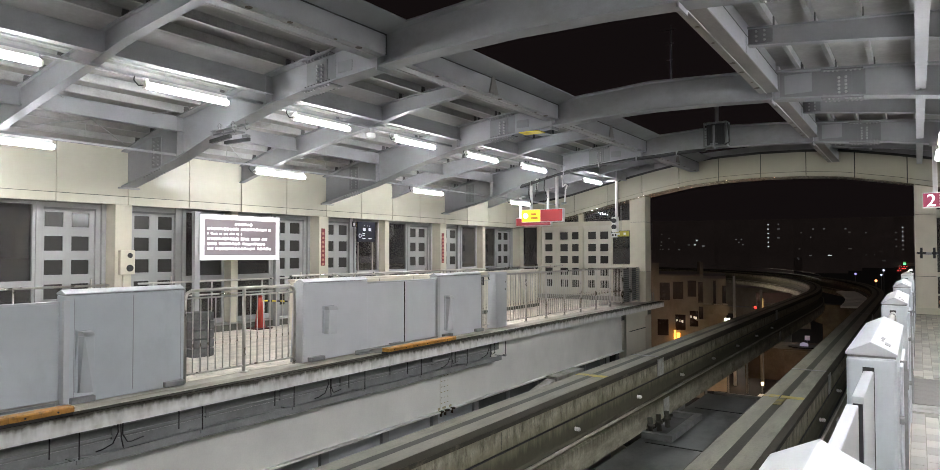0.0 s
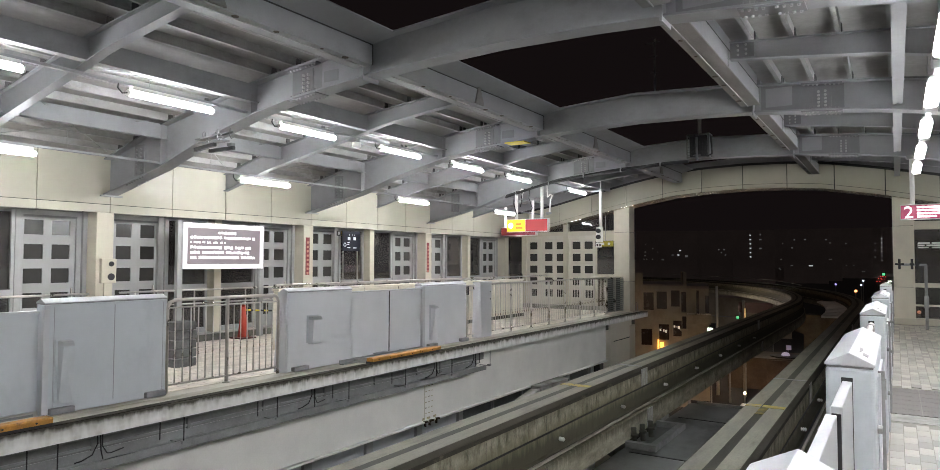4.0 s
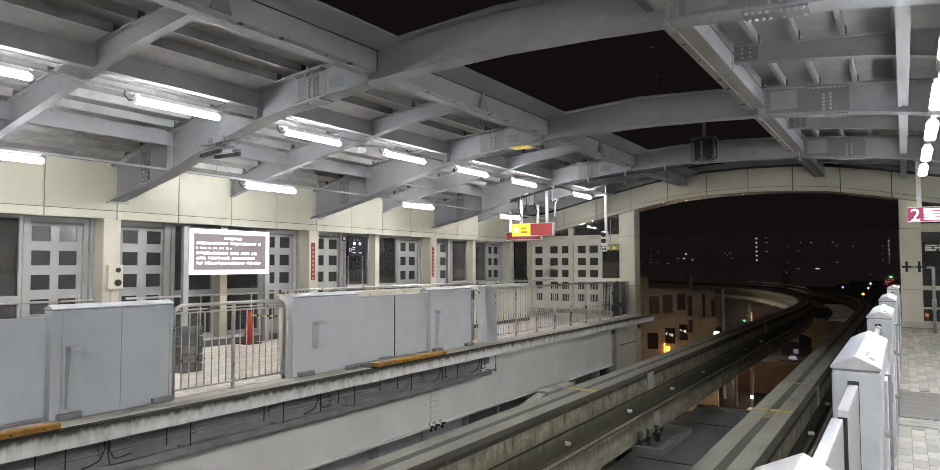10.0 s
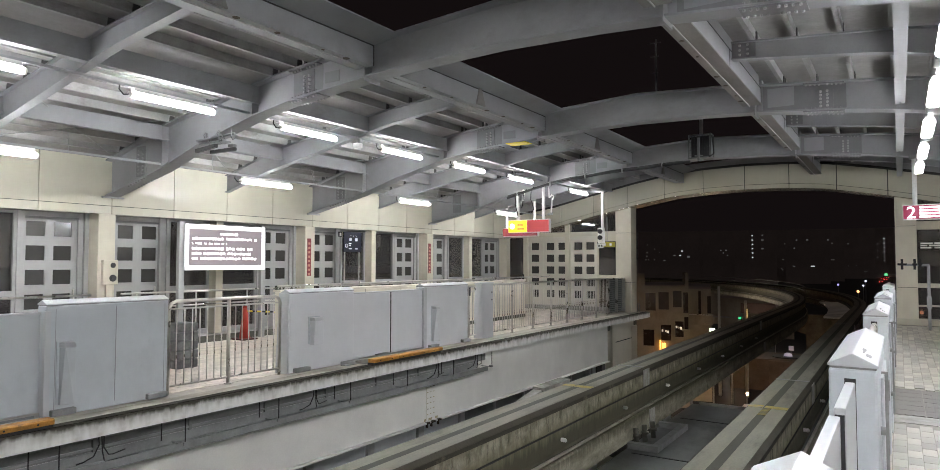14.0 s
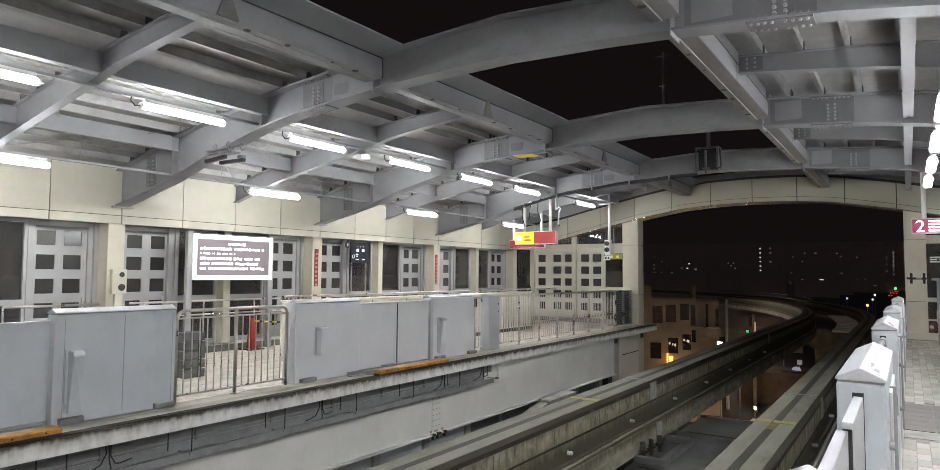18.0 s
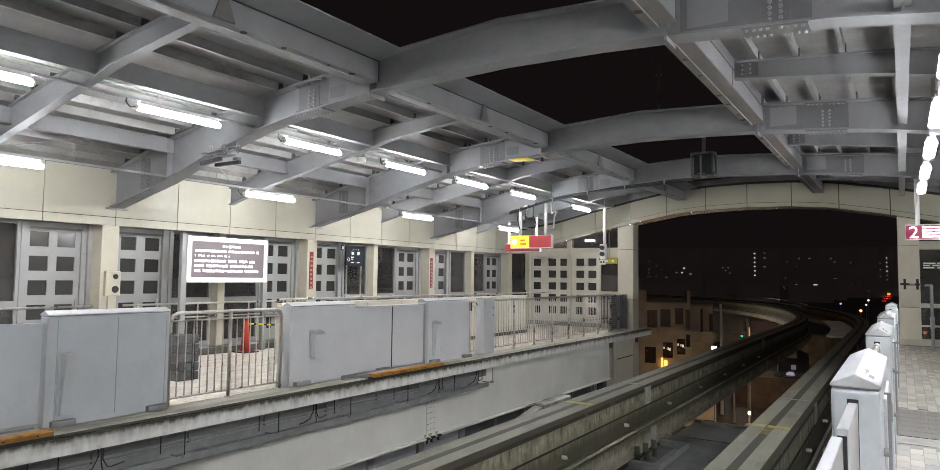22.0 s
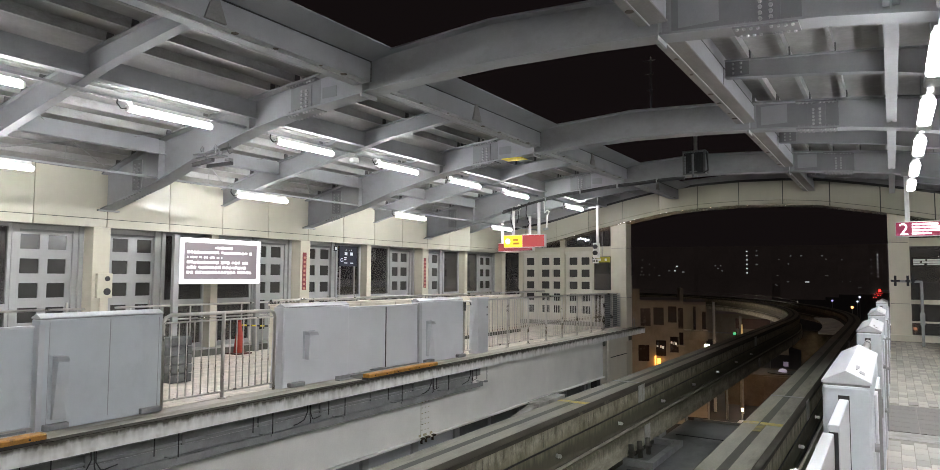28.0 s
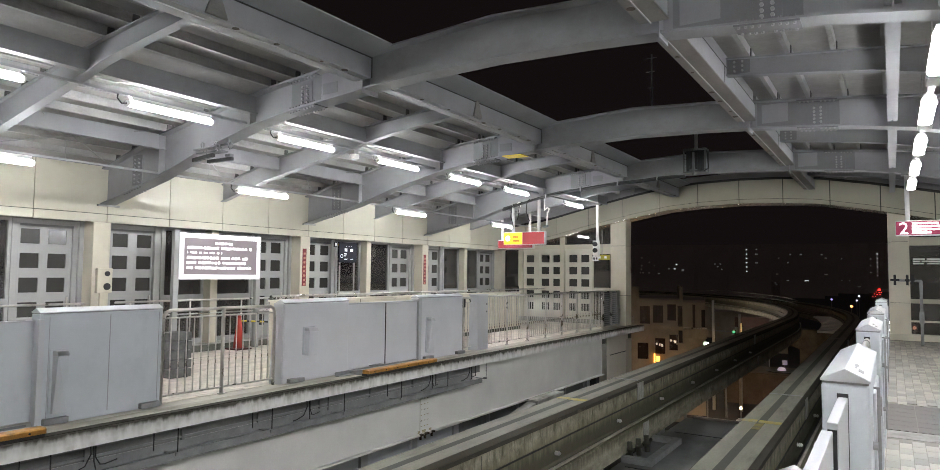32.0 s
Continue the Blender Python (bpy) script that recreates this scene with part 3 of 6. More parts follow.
# maintenance deck between the beams
mdeck = tagged(part("maintenance_deck", S().box(-5.26, -2.75, BACK, 20.3, -2.62, -2.50), DECK_DARK), "dark grey steel maintenance deck between the track beams", "deck", kind="structure")
for yy in (2.6, 6.5, 10.4, 14.3, 18.2):
    part("deck_seam", S().box(-5.05, -2.75, yy, yy + 0.05, -2.50, -2.488), BLACK, mdeck)
part("deck_rim", S().box(-2.85, -2.75, BACK, 20.3, -2.50, -2.38).box(-5.05, -2.75, 20.22, 20.3, -2.50, -2.42), DECK_DARK, mdeck)
for yy in (14.6, 4.4):
    fr = thing("drain_frame", "grey steel frame with pipe stubs on the deck", "steel frame", "drain frames")
    f = S()
    for a, b, c0, d0 in ((-5.24, -4.55, yy, yy + 0.16), (-5.24, -4.55, yy + 2.3, yy + 2.46), (-4.71, -4.55, yy + 0.16, yy + 2.3)):
        f.box(a, b, c0, d0, -2.498, -2.36)
    part("frame", f, GALV, fr)
    for k in range(3):
        part("pipe_stub", S().bar((-5.16 + 0.06 * k, yy + 0.4 + 0.42 * k, -2.498), (-5.18 + 0.06 * k, yy + 0.4 + 0.42 * k, -2.12), 0.06, 12).bar((-5.16 + 0.06 * k, yy + 0.4 + 0.42 * k, -2.32), (-5.16 + 0.06 * k, yy + 0.4 + 0.42 * k, -2.26), 0.085, 12), CONCRETE_DARK, fr, smooth=True)


# ---- roof ----
LOW = [(0, 4.27), (1.2, 4.24), (1.95, 4.20), (2.4, 4.16), (3.5, 4.07), (4.3, 3.95), (5.7, 3.63), (6.75, 3.31), (WALL, 2.93)]
TOPF = [(0, 4.80), (1.7, 4.71), (2.0, 4.67), (2.75, 4.60), (3.4, 4.548), (4.0, 4.492), (4.4, 4.44), (6.8, 4.06), (WALL, 3.62)]
HIGH = [(d, z + 0.135) for d, z in TOPF]  # the deck lies on purlins over the frames
SEC = [(2.0, 4.43), (3.0, 4.325), (3.9, 4.215), (4.3, 4.125), (5.83, 3.84), (7.1, 3.60), (WALL, 3.24)]
STEPS = [0, 0.4, 0.8, 1.2, 1.6, 1.95, 2.4, 3.0, 3.5, 3.9, 4.3, 5.0, 5.7, 6.2, 6.75, 7.6, WALL]


def ribbon(xs, low, high, y0, y1):
    """A curved solid over stations xs, with its lower and upper heights."""
    return S().rings([[(x, y0, a), (x, y1, a), (x, y1, b), (x, y0, b)] for x, a, b in zip(xs, low, high)])


BOLT_MESH = {}


def bolts(rows, r, mat, parent):
    """Hexagonal bolt heads, each from its seat to its top; alike ones share a mesh."""
    for p, q in rows:
        way = tuple(round(v - u, 4) for u, v in zip(p, q))
        key = (way, r, mat.name)
        if key not in BOLT_MESH:
            BOLT_MESH[key] = S().bar((0, 0, 0), way, r, 6, r * 0.88).mesh("bolt", mat)
        part("bolt", BOLT_MESH[key], None, parent).location = p


def roof_frame():
    f = thing("roof_frame", "grey painted steel arched roof frame with bolted splice plates", "roof beam", "roof frames")
    ds = [-d for d in reversed(STEPS[1:])] + STEPS
    xs = [MID + d for d in ds]
    lo, hi = [lerp(LOW, abs(d)) for d in ds], [lerp(TOPF, abs(d)) for d in ds]
    part("web", ribbon(xs, [a + 0.02 for a in lo], [b - 0.02 for b in hi], -0.012, 0.012), STEEL, f)
    part("bottom_flange", ribbon(xs, lo, [a + 0.024 for a in lo], -0.14, 0.14), STEEL, f)
    part("top_flange", ribbon(xs, [b - 0.024 for b in hi], hi, -0.14, 0.14), STEEL, f)
    for s, c in ((-1, 3.22), (1, 3.02)):
        mid = MID + s * c
        za, zb = lerp(LOW, c), lerp(TOPF, c)
        # repainted zone round the web splice, with the cover plate and its bolts
        u0, u1 = sorted((MID + s * (2.12 if s > 0 else c - 0.30), MID + s * (c + 0.31)))
        part("repainted_web", ribbon([u0, (u0 + u1) / 2, u1], [lerp(LOW, abs(u - MID)) + 0.03 for u in (u0, (u0 + u1) / 2, u1)], [lerp(TOPF, abs(u - MID)) - 0.03 for u in (u0, (u0 + u1) / 2, u1)], -0.0145, 0.0145), STEEL_PATCH, f, "darker repainted web")
        for sd in (-1, 1):
            part("splice_plate", S().box(mid - 0.13, mid + 0.13, min(sd * 0.015, sd * 0.028), max(sd * 0.015, sd * 0.028), za + 0.06, zb - 0.06), STEEL_PATCH, f, "bolted splice plate", bevel=0.003)
            n = int((zb - za - 0.14) / 0.058)
            if sd < 0:
                bolts([((mid + dx, sd * 0.028, za + 0.09 + 0.058 * k), (mid + dx, sd * 0.060, za + 0.09 + 0.058 * k)) for dx in (-0.048, 0.048) for k in range(n)], 0.021, PURLIN, f)
        cs = [mid + 0.29 * u for u in (-1, -0.5, 0, 0.5, 1)]
        zl, zh = [lerp(LOW, abs(x - MID)) for x in cs], [lerp(TOPF, abs(x - MID)) for x in cs]
        part("flange_plate", ribbon(cs, [z - 0.018 for z in zl], [z - 0.001 for z in zl], -0.13, 0.13), STEEL_PATCH, f)
        part("flange_plate", ribbon(cs, [z - 0.044 for z in zh], [z - 0.0245 for z in zh], -0.13, -0.03), STEEL_PATCH, f)
        for k in range(8):
            x = mid - 0.245 + 0.062 * k + (0.055 if k > 3 else 0)
            z = lerp(LOW, abs(x - MID))
            bolts([((x, yy, z - 0.018), (x, yy, z - 0.036)) for yy in (-0.10, 0.10)], 0.017, PURLIN, f)
            bolts([((x, -0.10, z + 0.024), (x, -0.10, z + 0.055))], 0.016, STEEL_PATCH, f)
            z = lerp(TOPF, abs(x - MID)) - 0.044
            bolts([((x, -0.10, z), (x, -0.10, z - 0.022))], 0.016, PURLIN, f)
        # second splice, near the wall
        mid2 = MID + s * 7.5
        z2, z3 = lerp(LOW, 7.5), lerp(TOPF, 7.5)
        part("splice_plate", S().box(mid2 - 0.15, mid2 + 0.15, -0.026, -0.0125, z2 + 0.10, z3 - 0.08), STEEL_PATCH, f, "bolted splice plate", bevel=0.003)
        bolts([((mid2 + dx, -0.026, z2 + 0.14 + 0.07 * k), (mid2 + dx, -0.058, z2 + 0.14 + 0.07 * k)) for dx in (-0.07, 0.07) for k in range(int((z3 - z2 - 0.24) / 0.07))], 0.020, STEEL_PATCH, f)
        for k in range(7):
            x = mid2 - 0.25 + 0.083 * k
            z = lerp(LOW, abs(x - MID))
            bolts([((x, yy, z - 0.001), (x, yy, z - 0.024)) for yy in (-0.10, 0.10)], 0.018, STEEL_PATCH, f)
        # end plates where the open arch meets the roofed part
        part("end_plate", S().box(MID + s * 2.01 - 0.012, MID + s * 2.01 + 0.012, -0.16, 0.16, 4.14, 4.74), STEEL, f)
        if s > 0:
            part("repaint_patch", S().box(MID + 2.19, MID + 2.59, -0.0165, 0.0165, 4.27, 4.58), STEEL, f, "paler paint patch")
        else:
            part("repaint_patch", S().box(MID - 2.88, MID - 2.60, -0.0165, 0.0165, 4.26, 4.42), STEEL_PATCH, f, "darker repainted patch")
        for d in (4.33 if s < 0 else 4.03, 6.69):
            part("stiffener", S().box(MID + s * d - 0.008, MID + s * d + 0.008, -0.13, 0.13, lerp(LOW, d) + 0.02, lerp(TOPF, d) - 0.02), STEEL, f)
        part("shoe", S().box(min(MID + s * (WALL - 0.06), MID + s * (WALL + 0.0)), max(MID + s * (WALL - 0.06), MID + s * WALL), -0.2, 0.2, 2.90, 2.93), GALV, f)
    return f


def roof_rafter(side):
    f = thing("roof_rafter", "grey painted steel secondary roof rafter", "roof beam", "roof rafters")
    ds = [2.14, 2.75, 3.2, 3.7, 4.0, 4.25, 4.5, 5.2, 5.83, 6.3, 6.62, 7.1, 7.8, WALL]
    xs = [X(side, d) for d in ds]
    lo = [lerp(SEC, d) for d in ds]
    hi = [lerp(TOPF, d) for d in ds]
    part("web", ribbon(xs, [a + 0.01 for a in lo], [z - 0.01 for z in hi], -0.008, 0.008), STEEL, f)
    part("bottom_flange", ribbon(xs, lo, [a + 0.016 for a in lo], -0.065, 0.065), STEEL, f)
    part("top_flange", ribbon(xs, [z - 0.016 for z in hi], hi, -0.065, 0.065), STEEL, f)
    x = X(side, 2.29)
    part("splice_plate", S().box(x - 0.15, x + 0.15, -0.014, 0.014, 4.43, 4.64), STEEL_PATCH, f)
    bolts([((x + dx, -0.014, 4.47 + 0.062 * k), (x + dx, -0.038, 4.47 + 0.062 * k)) for dx in (-0.05, 0.05) for k in range(3)], 0.017, PURLIN, f)
    return f


CLEAT = material("dark_cleat_paint", (0.10, 0.10, 0.10), 0.6, vary=0.1)
FLANGE = material("weathered_flange", (0.235, 0.225, 0.212), 0.6, vary=0.2, scale=2.5, grain=40, bump=0.1, streak=(1, 0.3, 1))
RUST_DARK = material("dark_rust_spot", (0.13, 0.105, 0.08), 0.8, vary=0.3, scale=9)
frames = [BAY0 + k * BAY for k in range(-4, 3)]
first = roof_frame()
first.location.y = frames[0]
for y in frames[1:]:
    copy_thing(first, Matrix.Translation((0, y, 0)))
for side in (-1, 1):
    first = roof_rafter(side)
    first.location.y = frames[0] + BAY / 2
    for y in frames[1:]:
        copy_thing(first, Matrix.Translation((0, y + BAY / 2, 0)))

spans = [(BACK, frames[0])] + list(zip(frames, frames[1:])) + [(frames[-1], END)]
for side in (-1, 1):
    # roof deck and its ribs
    ds = [1.98, 2.75, 3.4, 4.0, 4.4, 5.6, 6.8, 7.7, WALL + 0.5]
    hi = [lerp(HIGH, min(d, WALL)) - max(0, d - WALL) * 0.5 for d in ds]
    tagged(part("ceiling_left" if side < 0 else "ceiling_right", S().rings([[(X(side, d), BACK, h), (X(side, d), END, h), (X(side, d), END, h + 0.06), (X(side, d), BACK, h + 0.06)] for d, h in zip(ds, hi)]), DECK), "grey painted roof deck with folded ribs", "ceiling", kind="structure")
    for a, b in spans:
        a, b = a + 0.02, b - 0.02
        h = (a + b) / 2
        for d, z, dep, wid, nm in ((4.33 if side < 0 else 4.03, 4.148 if side < 0 else 4.10, 0.28 if side < 0 else 0.36, 0.065, "roof_girder"), (6.69, 3.81, 0.26, 0.065, "roof_girder")):
            g = thing(nm, "grey painted steel longitudinal roof girder", "roof beam", "roof girders")
            x = X(side, d)
            part("web", S().box(x - 0.006, x + 0.006, a, b, z + 0.01, z + dep), STEEL, g)
            part("bottom_flange", S().box(x - wid, x + wid, a, b, z - 0.004, z + 0.012), STEEL, g)
        for d in (2.40, 2.88, 3.40, 3.93, 4.72, 5.15, 5.55, 6.05, 6.55, 7.10, 7.60, 8.10):
            x, z = X(side, d), lerp(HIGH, d)
            pl = thing("purlin", "grey painted steel roof purlin", "purlin", "roof purlins")
            part("channel", S().prism([(x - 0.010, z - 0.131), (x + 0.045, z - 0.131), (x + 0.045, z - 0.004), (x + 0.037, z - 0.004), (x + 0.037, z - 0.121), (x - 0.010, z - 0.121)], "y", a, b), PURLIN, pl)
            for yy in (a + 0.01, h - 0.05, b - 0.10):
                part("cleat", S().prism([(yy, z - 0.132), (yy + 0.10, z - 0.132), (yy + 0.09, z - 0.02), (yy + 0.01, z - 0.02)], "x", x + 0.0455, x + 0.060), CLEAT, pl)
        # girder along the opening, with its flashing
        og = thing("opening_girder", "grey painted box girder along the roof opening with sloping flashing", "roof beam", "opening girders")
        x0, x1 = sorted((X(side, 1.85), X(side, 2.11)))
        part("box_body", S().box(x0, x1, a + 0.125, b - 0.125, 4.318, 4.585), STEEL, og, bevel=0.016)
        part("lower_lip", S().box(x0 - 0.018, x1 + 0.018, a + 0.16, b - 0.16, 4.300, 4.3175), STEEL if side < 0 else FLANGE, og)
        part("flashing", S().rings([[(X(side, 1.87), y, 4.602), (X(side, 1.50), y, 4.705), (X(side, 1.50), y, 4.72), (X(side, 1.87), y, 4.617)] for y in (a + 0.125, b - 0.125)]), STEEL, og, "pale sloping flashing sheet")
        xl = X(side, 1.942)
        part("lip_strip", S().box(xl - 0.006, xl + 0.006, a + 0.16, b - 0.16, 4.286, 4.2995), PURLIN, og, "pale lip along the flange")
        for k, (u, r) in enumerate(((0.20, 0.030), (0.34, 0.022), (0.55, 0.04), (0.66, 0.034), (0.80, 0.022), (0.88, 0.045))):
            yy = a + (b - a) * u
            part("rust_spot", S().bar((X(side, 1.885), yy, 4.2945), (X(side, 1.885), yy, 4.2995), r, 9), RUST_DARK, og)
        part("seam", S().box(x0 + 0.006, x1 - 0.006, a + 0.13, b - 0.13, 4.586, 4.601), JOINT, og)
        part("end_joint", S().box(x0 - 0.003, x1 + 0.003, h - 0.006, h + 0.006, 4.33, 4.58), JOINT, og)
        part("end_gap", S().box(x0 + 0.004, x1 - 0.004, b - 0.124, b - 0.108, 4.32, 4.60), JOINT, og)
        xf, xo = X(side, 1.849), X(side, 1.815)
        part("wedge_bracket", S().sweep([(xf, h - 0.16, 4.325), (xf, h + 0.10, 4.325), (xf, h - 0.03, 4.70)], [(xo, h - 0.16, 4.325), (xo, h + 0.10, 4.325), (xf + 0.3 * (xo - xf), h - 0.03, 4.70)]), FLANGE, og, "grey triangular gusset")
        xu = sorted((X(side, 1.96), X(side, 2.08)))
        part("upstand", S().box(xu[0], xu[1], a + 0.13, b - 0.13, 4.602, 4.80), STEEL, og)

for side in (-1, 1):
    for a, b in spans:
        for u, v in ((a + 0.3, a + BAY / 2 - 0.3), (a + BAY / 2 + 0.3, b - 0.3)):
            if v - u < 1:
                continue
            rb = thing("roof_bracing", "thin crossed steel bracing rods under the roof deck", "bracing", "roof bracing")
            for p, q in ((u, v), (v, u)):
                part("rod", S().bar((X(side, 6.45), p, lerp(HIGH, 6.45) - 0.16), (X(side, 8.1), q, lerp(HIGH, 8.1) - 0.16), 0.009, 6), GALV, rb)

# ---- side walls ----


def door_leaf(y0, y1, parent, x, cols):
    """A white sliding door leaf with two columns of small panes."""
    z1 = 2.52
    rows = [2.43 - 0.435 * k for k in range(5)]
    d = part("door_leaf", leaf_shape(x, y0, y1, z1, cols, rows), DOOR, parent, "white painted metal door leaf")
    for c in cols:
        for r in rows:
            part("pane", S().box(x - 0.008, x + 0.0, c, c + 0.31, r - 0.265, r), FROST, d)
    return d


def leaf_shape(x, y0, y1, z1, cols, rows):
    s = S()
    ys = [y0] + [v for c in cols for v in (c, c + 0.31)] + [y1]
    for a, b in zip(ys[0::2], ys[1::2]):
        if b - a > 0.005:
            s.box(x - 0.025, x + 0.02, a, b, 0.15, z1)
    for c in cols:
        zs = [0.15] + [v for r in reversed(rows) for v in (r - 0.265, r)] + [z1]
        for a, b in zip(zs[0::2], zs[1::2]):
            if b - a > 0.005:
                s.box(x - 0.025, x + 0.02, c, c + 0.31, a, b)
    return s


def wall_bay(y0, side, name):
    """One bay of a side wall from the pillar at y0 to the next: built for the left wall, with x = 0 on its inner face."""
    w = tagged(new(name), "cream wall bay with white doors, dark windows and enamel fascia", "wall", kind="structure")
    p = y0 - 0.08
    q = p + BAY
    part("pillar", S().box(-0.5, 0.0, p - 0.16, p + 0.16, 0.0, 2.60), CREAM_DULL, w, "cream painted pillar", bevel=0.01)
    part("kerb", S().box(-0.5, 0.10, p + 0.16, q - 0.16, 0.0, 0.15), CONCRETE, w)
    part("kerb_face", S().box(0.10, 0.105, p - 0.16, q - 0.16, 0.0, 0.14), CONCRETE_DARK, w)
    part("outer_fascia", S().box(-0.56, -0.5, p, q, 2.60, 3.75), CREAM_DULL, w)
    # doors on both sides of the pillars
    for a, b, cols in ((p + 0.30, p + 1.27, [p + 0.435, p + 0.93]), (q - 1.24, q - 0.33, [q - 1.19, q - 0.735])):
        door_leaf(a, b, w, -0.44, cols)
    for a, b, x in ((p + 0.16, p + 0.30, -0.38), (p + 1.27, p + 1.40, -0.34), (p + 1.40, p + 1.47, -0.30), (q - 1.36, q - 1.24, -0.34), (q - 0.33, q - 0.24, -0.38), (q - 0.24, q - 0.16, -0.32)):
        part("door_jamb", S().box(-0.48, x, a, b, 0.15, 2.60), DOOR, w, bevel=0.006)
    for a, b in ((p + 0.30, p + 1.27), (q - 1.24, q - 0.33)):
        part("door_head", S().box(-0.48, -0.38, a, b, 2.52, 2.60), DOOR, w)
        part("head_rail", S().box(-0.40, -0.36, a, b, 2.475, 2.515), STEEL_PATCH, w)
        part("handle", S().box(-0.42, -0.385, b - 0.065, b - 0.045, 0.95, 1.20), STAINLESS, w)
    # windows between the doors, with a cream post in the middle
    m = (p + q) / 2
    part("post", S().box(-0.46, -0.12, m - 0.09, m + 0.09, 0.15, 2.60), CREAM_DULL, w, bevel=0.008)
    for a, b in ((p + 1.47, m - 0.09), (m + 0.09, q - 1.36)):
        wd = part("window_frame", S().box(-0.46, -0.36, a, a + 0.05, 0.15, 2.60).box(-0.46, -0.36, b - 0.05, b, 0.15, 2.60).box(-0.46, -0.36, a + 0.05, b - 0.05, 1.08, 1.20).box(-0.46, -0.36, a + 0.05, b - 0.05, 0.15, 0.25).box(-0.46, -0.36, a + 0.05, b - 0.05, 2.55, 2.60), DOOR, w)
        part("pane", S().box(-0.416, -0.404, a + 0.05, b - 0.05, 1.20, 2.55), GLASS, wd)
        part("pane", S().box(-0.416, -0.404, a + 0.05, b - 0.05, 0.25, 1.08), GLASS, wd)
    # enamel fascia panels
    f = BAY / 4
    for k in range(4):
        a, b = y0 + k * f + 0.006, y0 + (k + 1) * f - 0.006
        part("fascia_panel", S().box(-0.5, 0.0, a, b, 2.762, 3.76), CREAM, w, bevel=0.004)
        part("lower_panel", S().box(-0.5, 0.0, a, b, 2.60, 2.752), CREAM, w, bevel=0.004)
    part("joint_strip", S().box(-0.5, -0.012, y0, y0 + BAY, 2.752, 2.762), JOINT, w)
    return w


bays = [BAY0 + k * BAY for k in range(-4, 3)]
w0 = wall_bay(0.0, -1, "wall_left_1")
w0.matrix_basis = pose(X(-1, WALL), bays[0], 0)
for k, y in enumerate(bays[1:]):
    copy_thing(w0, pose(X(-1, WALL), y, 0)).name = "wall_left_%d" % (k + 2)
for k, y in enumerate(bays):
    copy_thing(w0, pose(X(1, WALL), y + BAY, 0, 0, 0, 180)).name = "wall_right_%d" % (k + 1)
part("pillar", S().box(X(-1, WALL) - 0.5, X(-1, WALL), 21.70, 21.98, 0.0, 2.60), CREAM_DULL, bpy.data.objects["wall_left_7"], "cream painted pillar", bevel=0.01).matrix_parent_inverse = bpy.data.objects["wall_left_7"].matrix_basis.inverted()
# closed end behind the camera
setting("wall_back", S().box(-13.0, 5.2, BACK - 0.2, BACK, -3.0, 5.0), CREAM_DULL, "cream wall closing the hall", "wall")

# ---- open end of the hall ----
ARCH = [(0, 3.98), (1.2, 3.95), (2.2, 3.87), (3.5, 3.64), (5.0, 3.32), (6.5, 2.97), (WALL + 0.4, 2.62)]
ARCH_D = [0, 1.25, 2.5, 3.75, 5.0, 6.25, 7.5, WALL + 0.4]
ds = [-d for d in reversed(ARCH_D[1:])] + ARCH_D
arch = tagged(new("end_arch"), "cream enamel arched fascia over the open end of the hall", "fascia", kind="structure")
fine = [ds[0] + (ds[-1] - ds[0]) * k / 48 for k in range(49)]
lo = [lerp(ARCH, abs(d)) for d in fine]
xs = [MID + d for d in fine]
part("soffit", ribbon(xs, [a - 0.015 for a in lo], lo, END - 0.30, END + 0.45), material("polished_soffit", (0.55, 0.50, 0.38), 0.2, 0.75, vary=0.06, scale=1, grain=40, bump=0.02), arch, "glossy cream metal soffit")
part("core", ribbon(xs, [a + 0.002 for a in lo], [a + 0.80 for a in lo], END - 0.22, END + 0.4), JOINT, arch)
for i in range(len(ds) - 1):
    n = 6
    seg = [ds[i] + (ds[i + 1] - ds[i]) * k / n for k in range(n + 1)]
    part("arch_panel", ribbon([MID + d + (0.012 if k == 0 else -0.012 if k == n else 0) for k, d in enumerate(seg)], [lerp(ARCH, abs(d)) + 0.14 for d in seg], [lerp(ARCH, abs(d)) + 0.72 for d in seg], END - 0.26, END - 0.221), CREAM, arch)
    part("arch_lip", ribbon([MID + d + (0.012 if k == 0 else -0.012 if k == n else 0) for k, d in enumerate(seg)], [lerp(ARCH, abs(d)) + 0.002 for d in seg], [lerp(ARCH, abs(d)) + 0.128 for d in seg], END - 0.26, END - 0.221), CREAM, arch)
part("crown", ribbon(xs, [a + 0.81 for a in lo], [max(a + 0.85, lerp(HIGH, min(abs(d), WALL)) + 0.05) for a, d in zip(lo, fine)], END - 0.15, END + 0.3), STEEL, arch)
for side, nm in ((-1, "column_left"), (1, "column_right")):
    a, b = sorted((X(side, 3.70), X(side, 4.25))) if side < 0 else (-0.08, 0.42)
    col = tagged(new(nm), "cream clad column at the end of the platform", "column", kind="structure")
    for z0, z1 in ((-12.0, -0.46), (0.0, 1.02), (1.03, 2.72), (2.73, 3.72)):
        part("cladding", S().box(a, b, END - 0.1, END + 0.45, z0, z1), COLUMN_CREAM, col, bevel=0.008)
    part("core", S().box(a + 0.02, b - 0.02, END - 0.08, END + 0.43, 0.0, 3.7), JOINT, col)
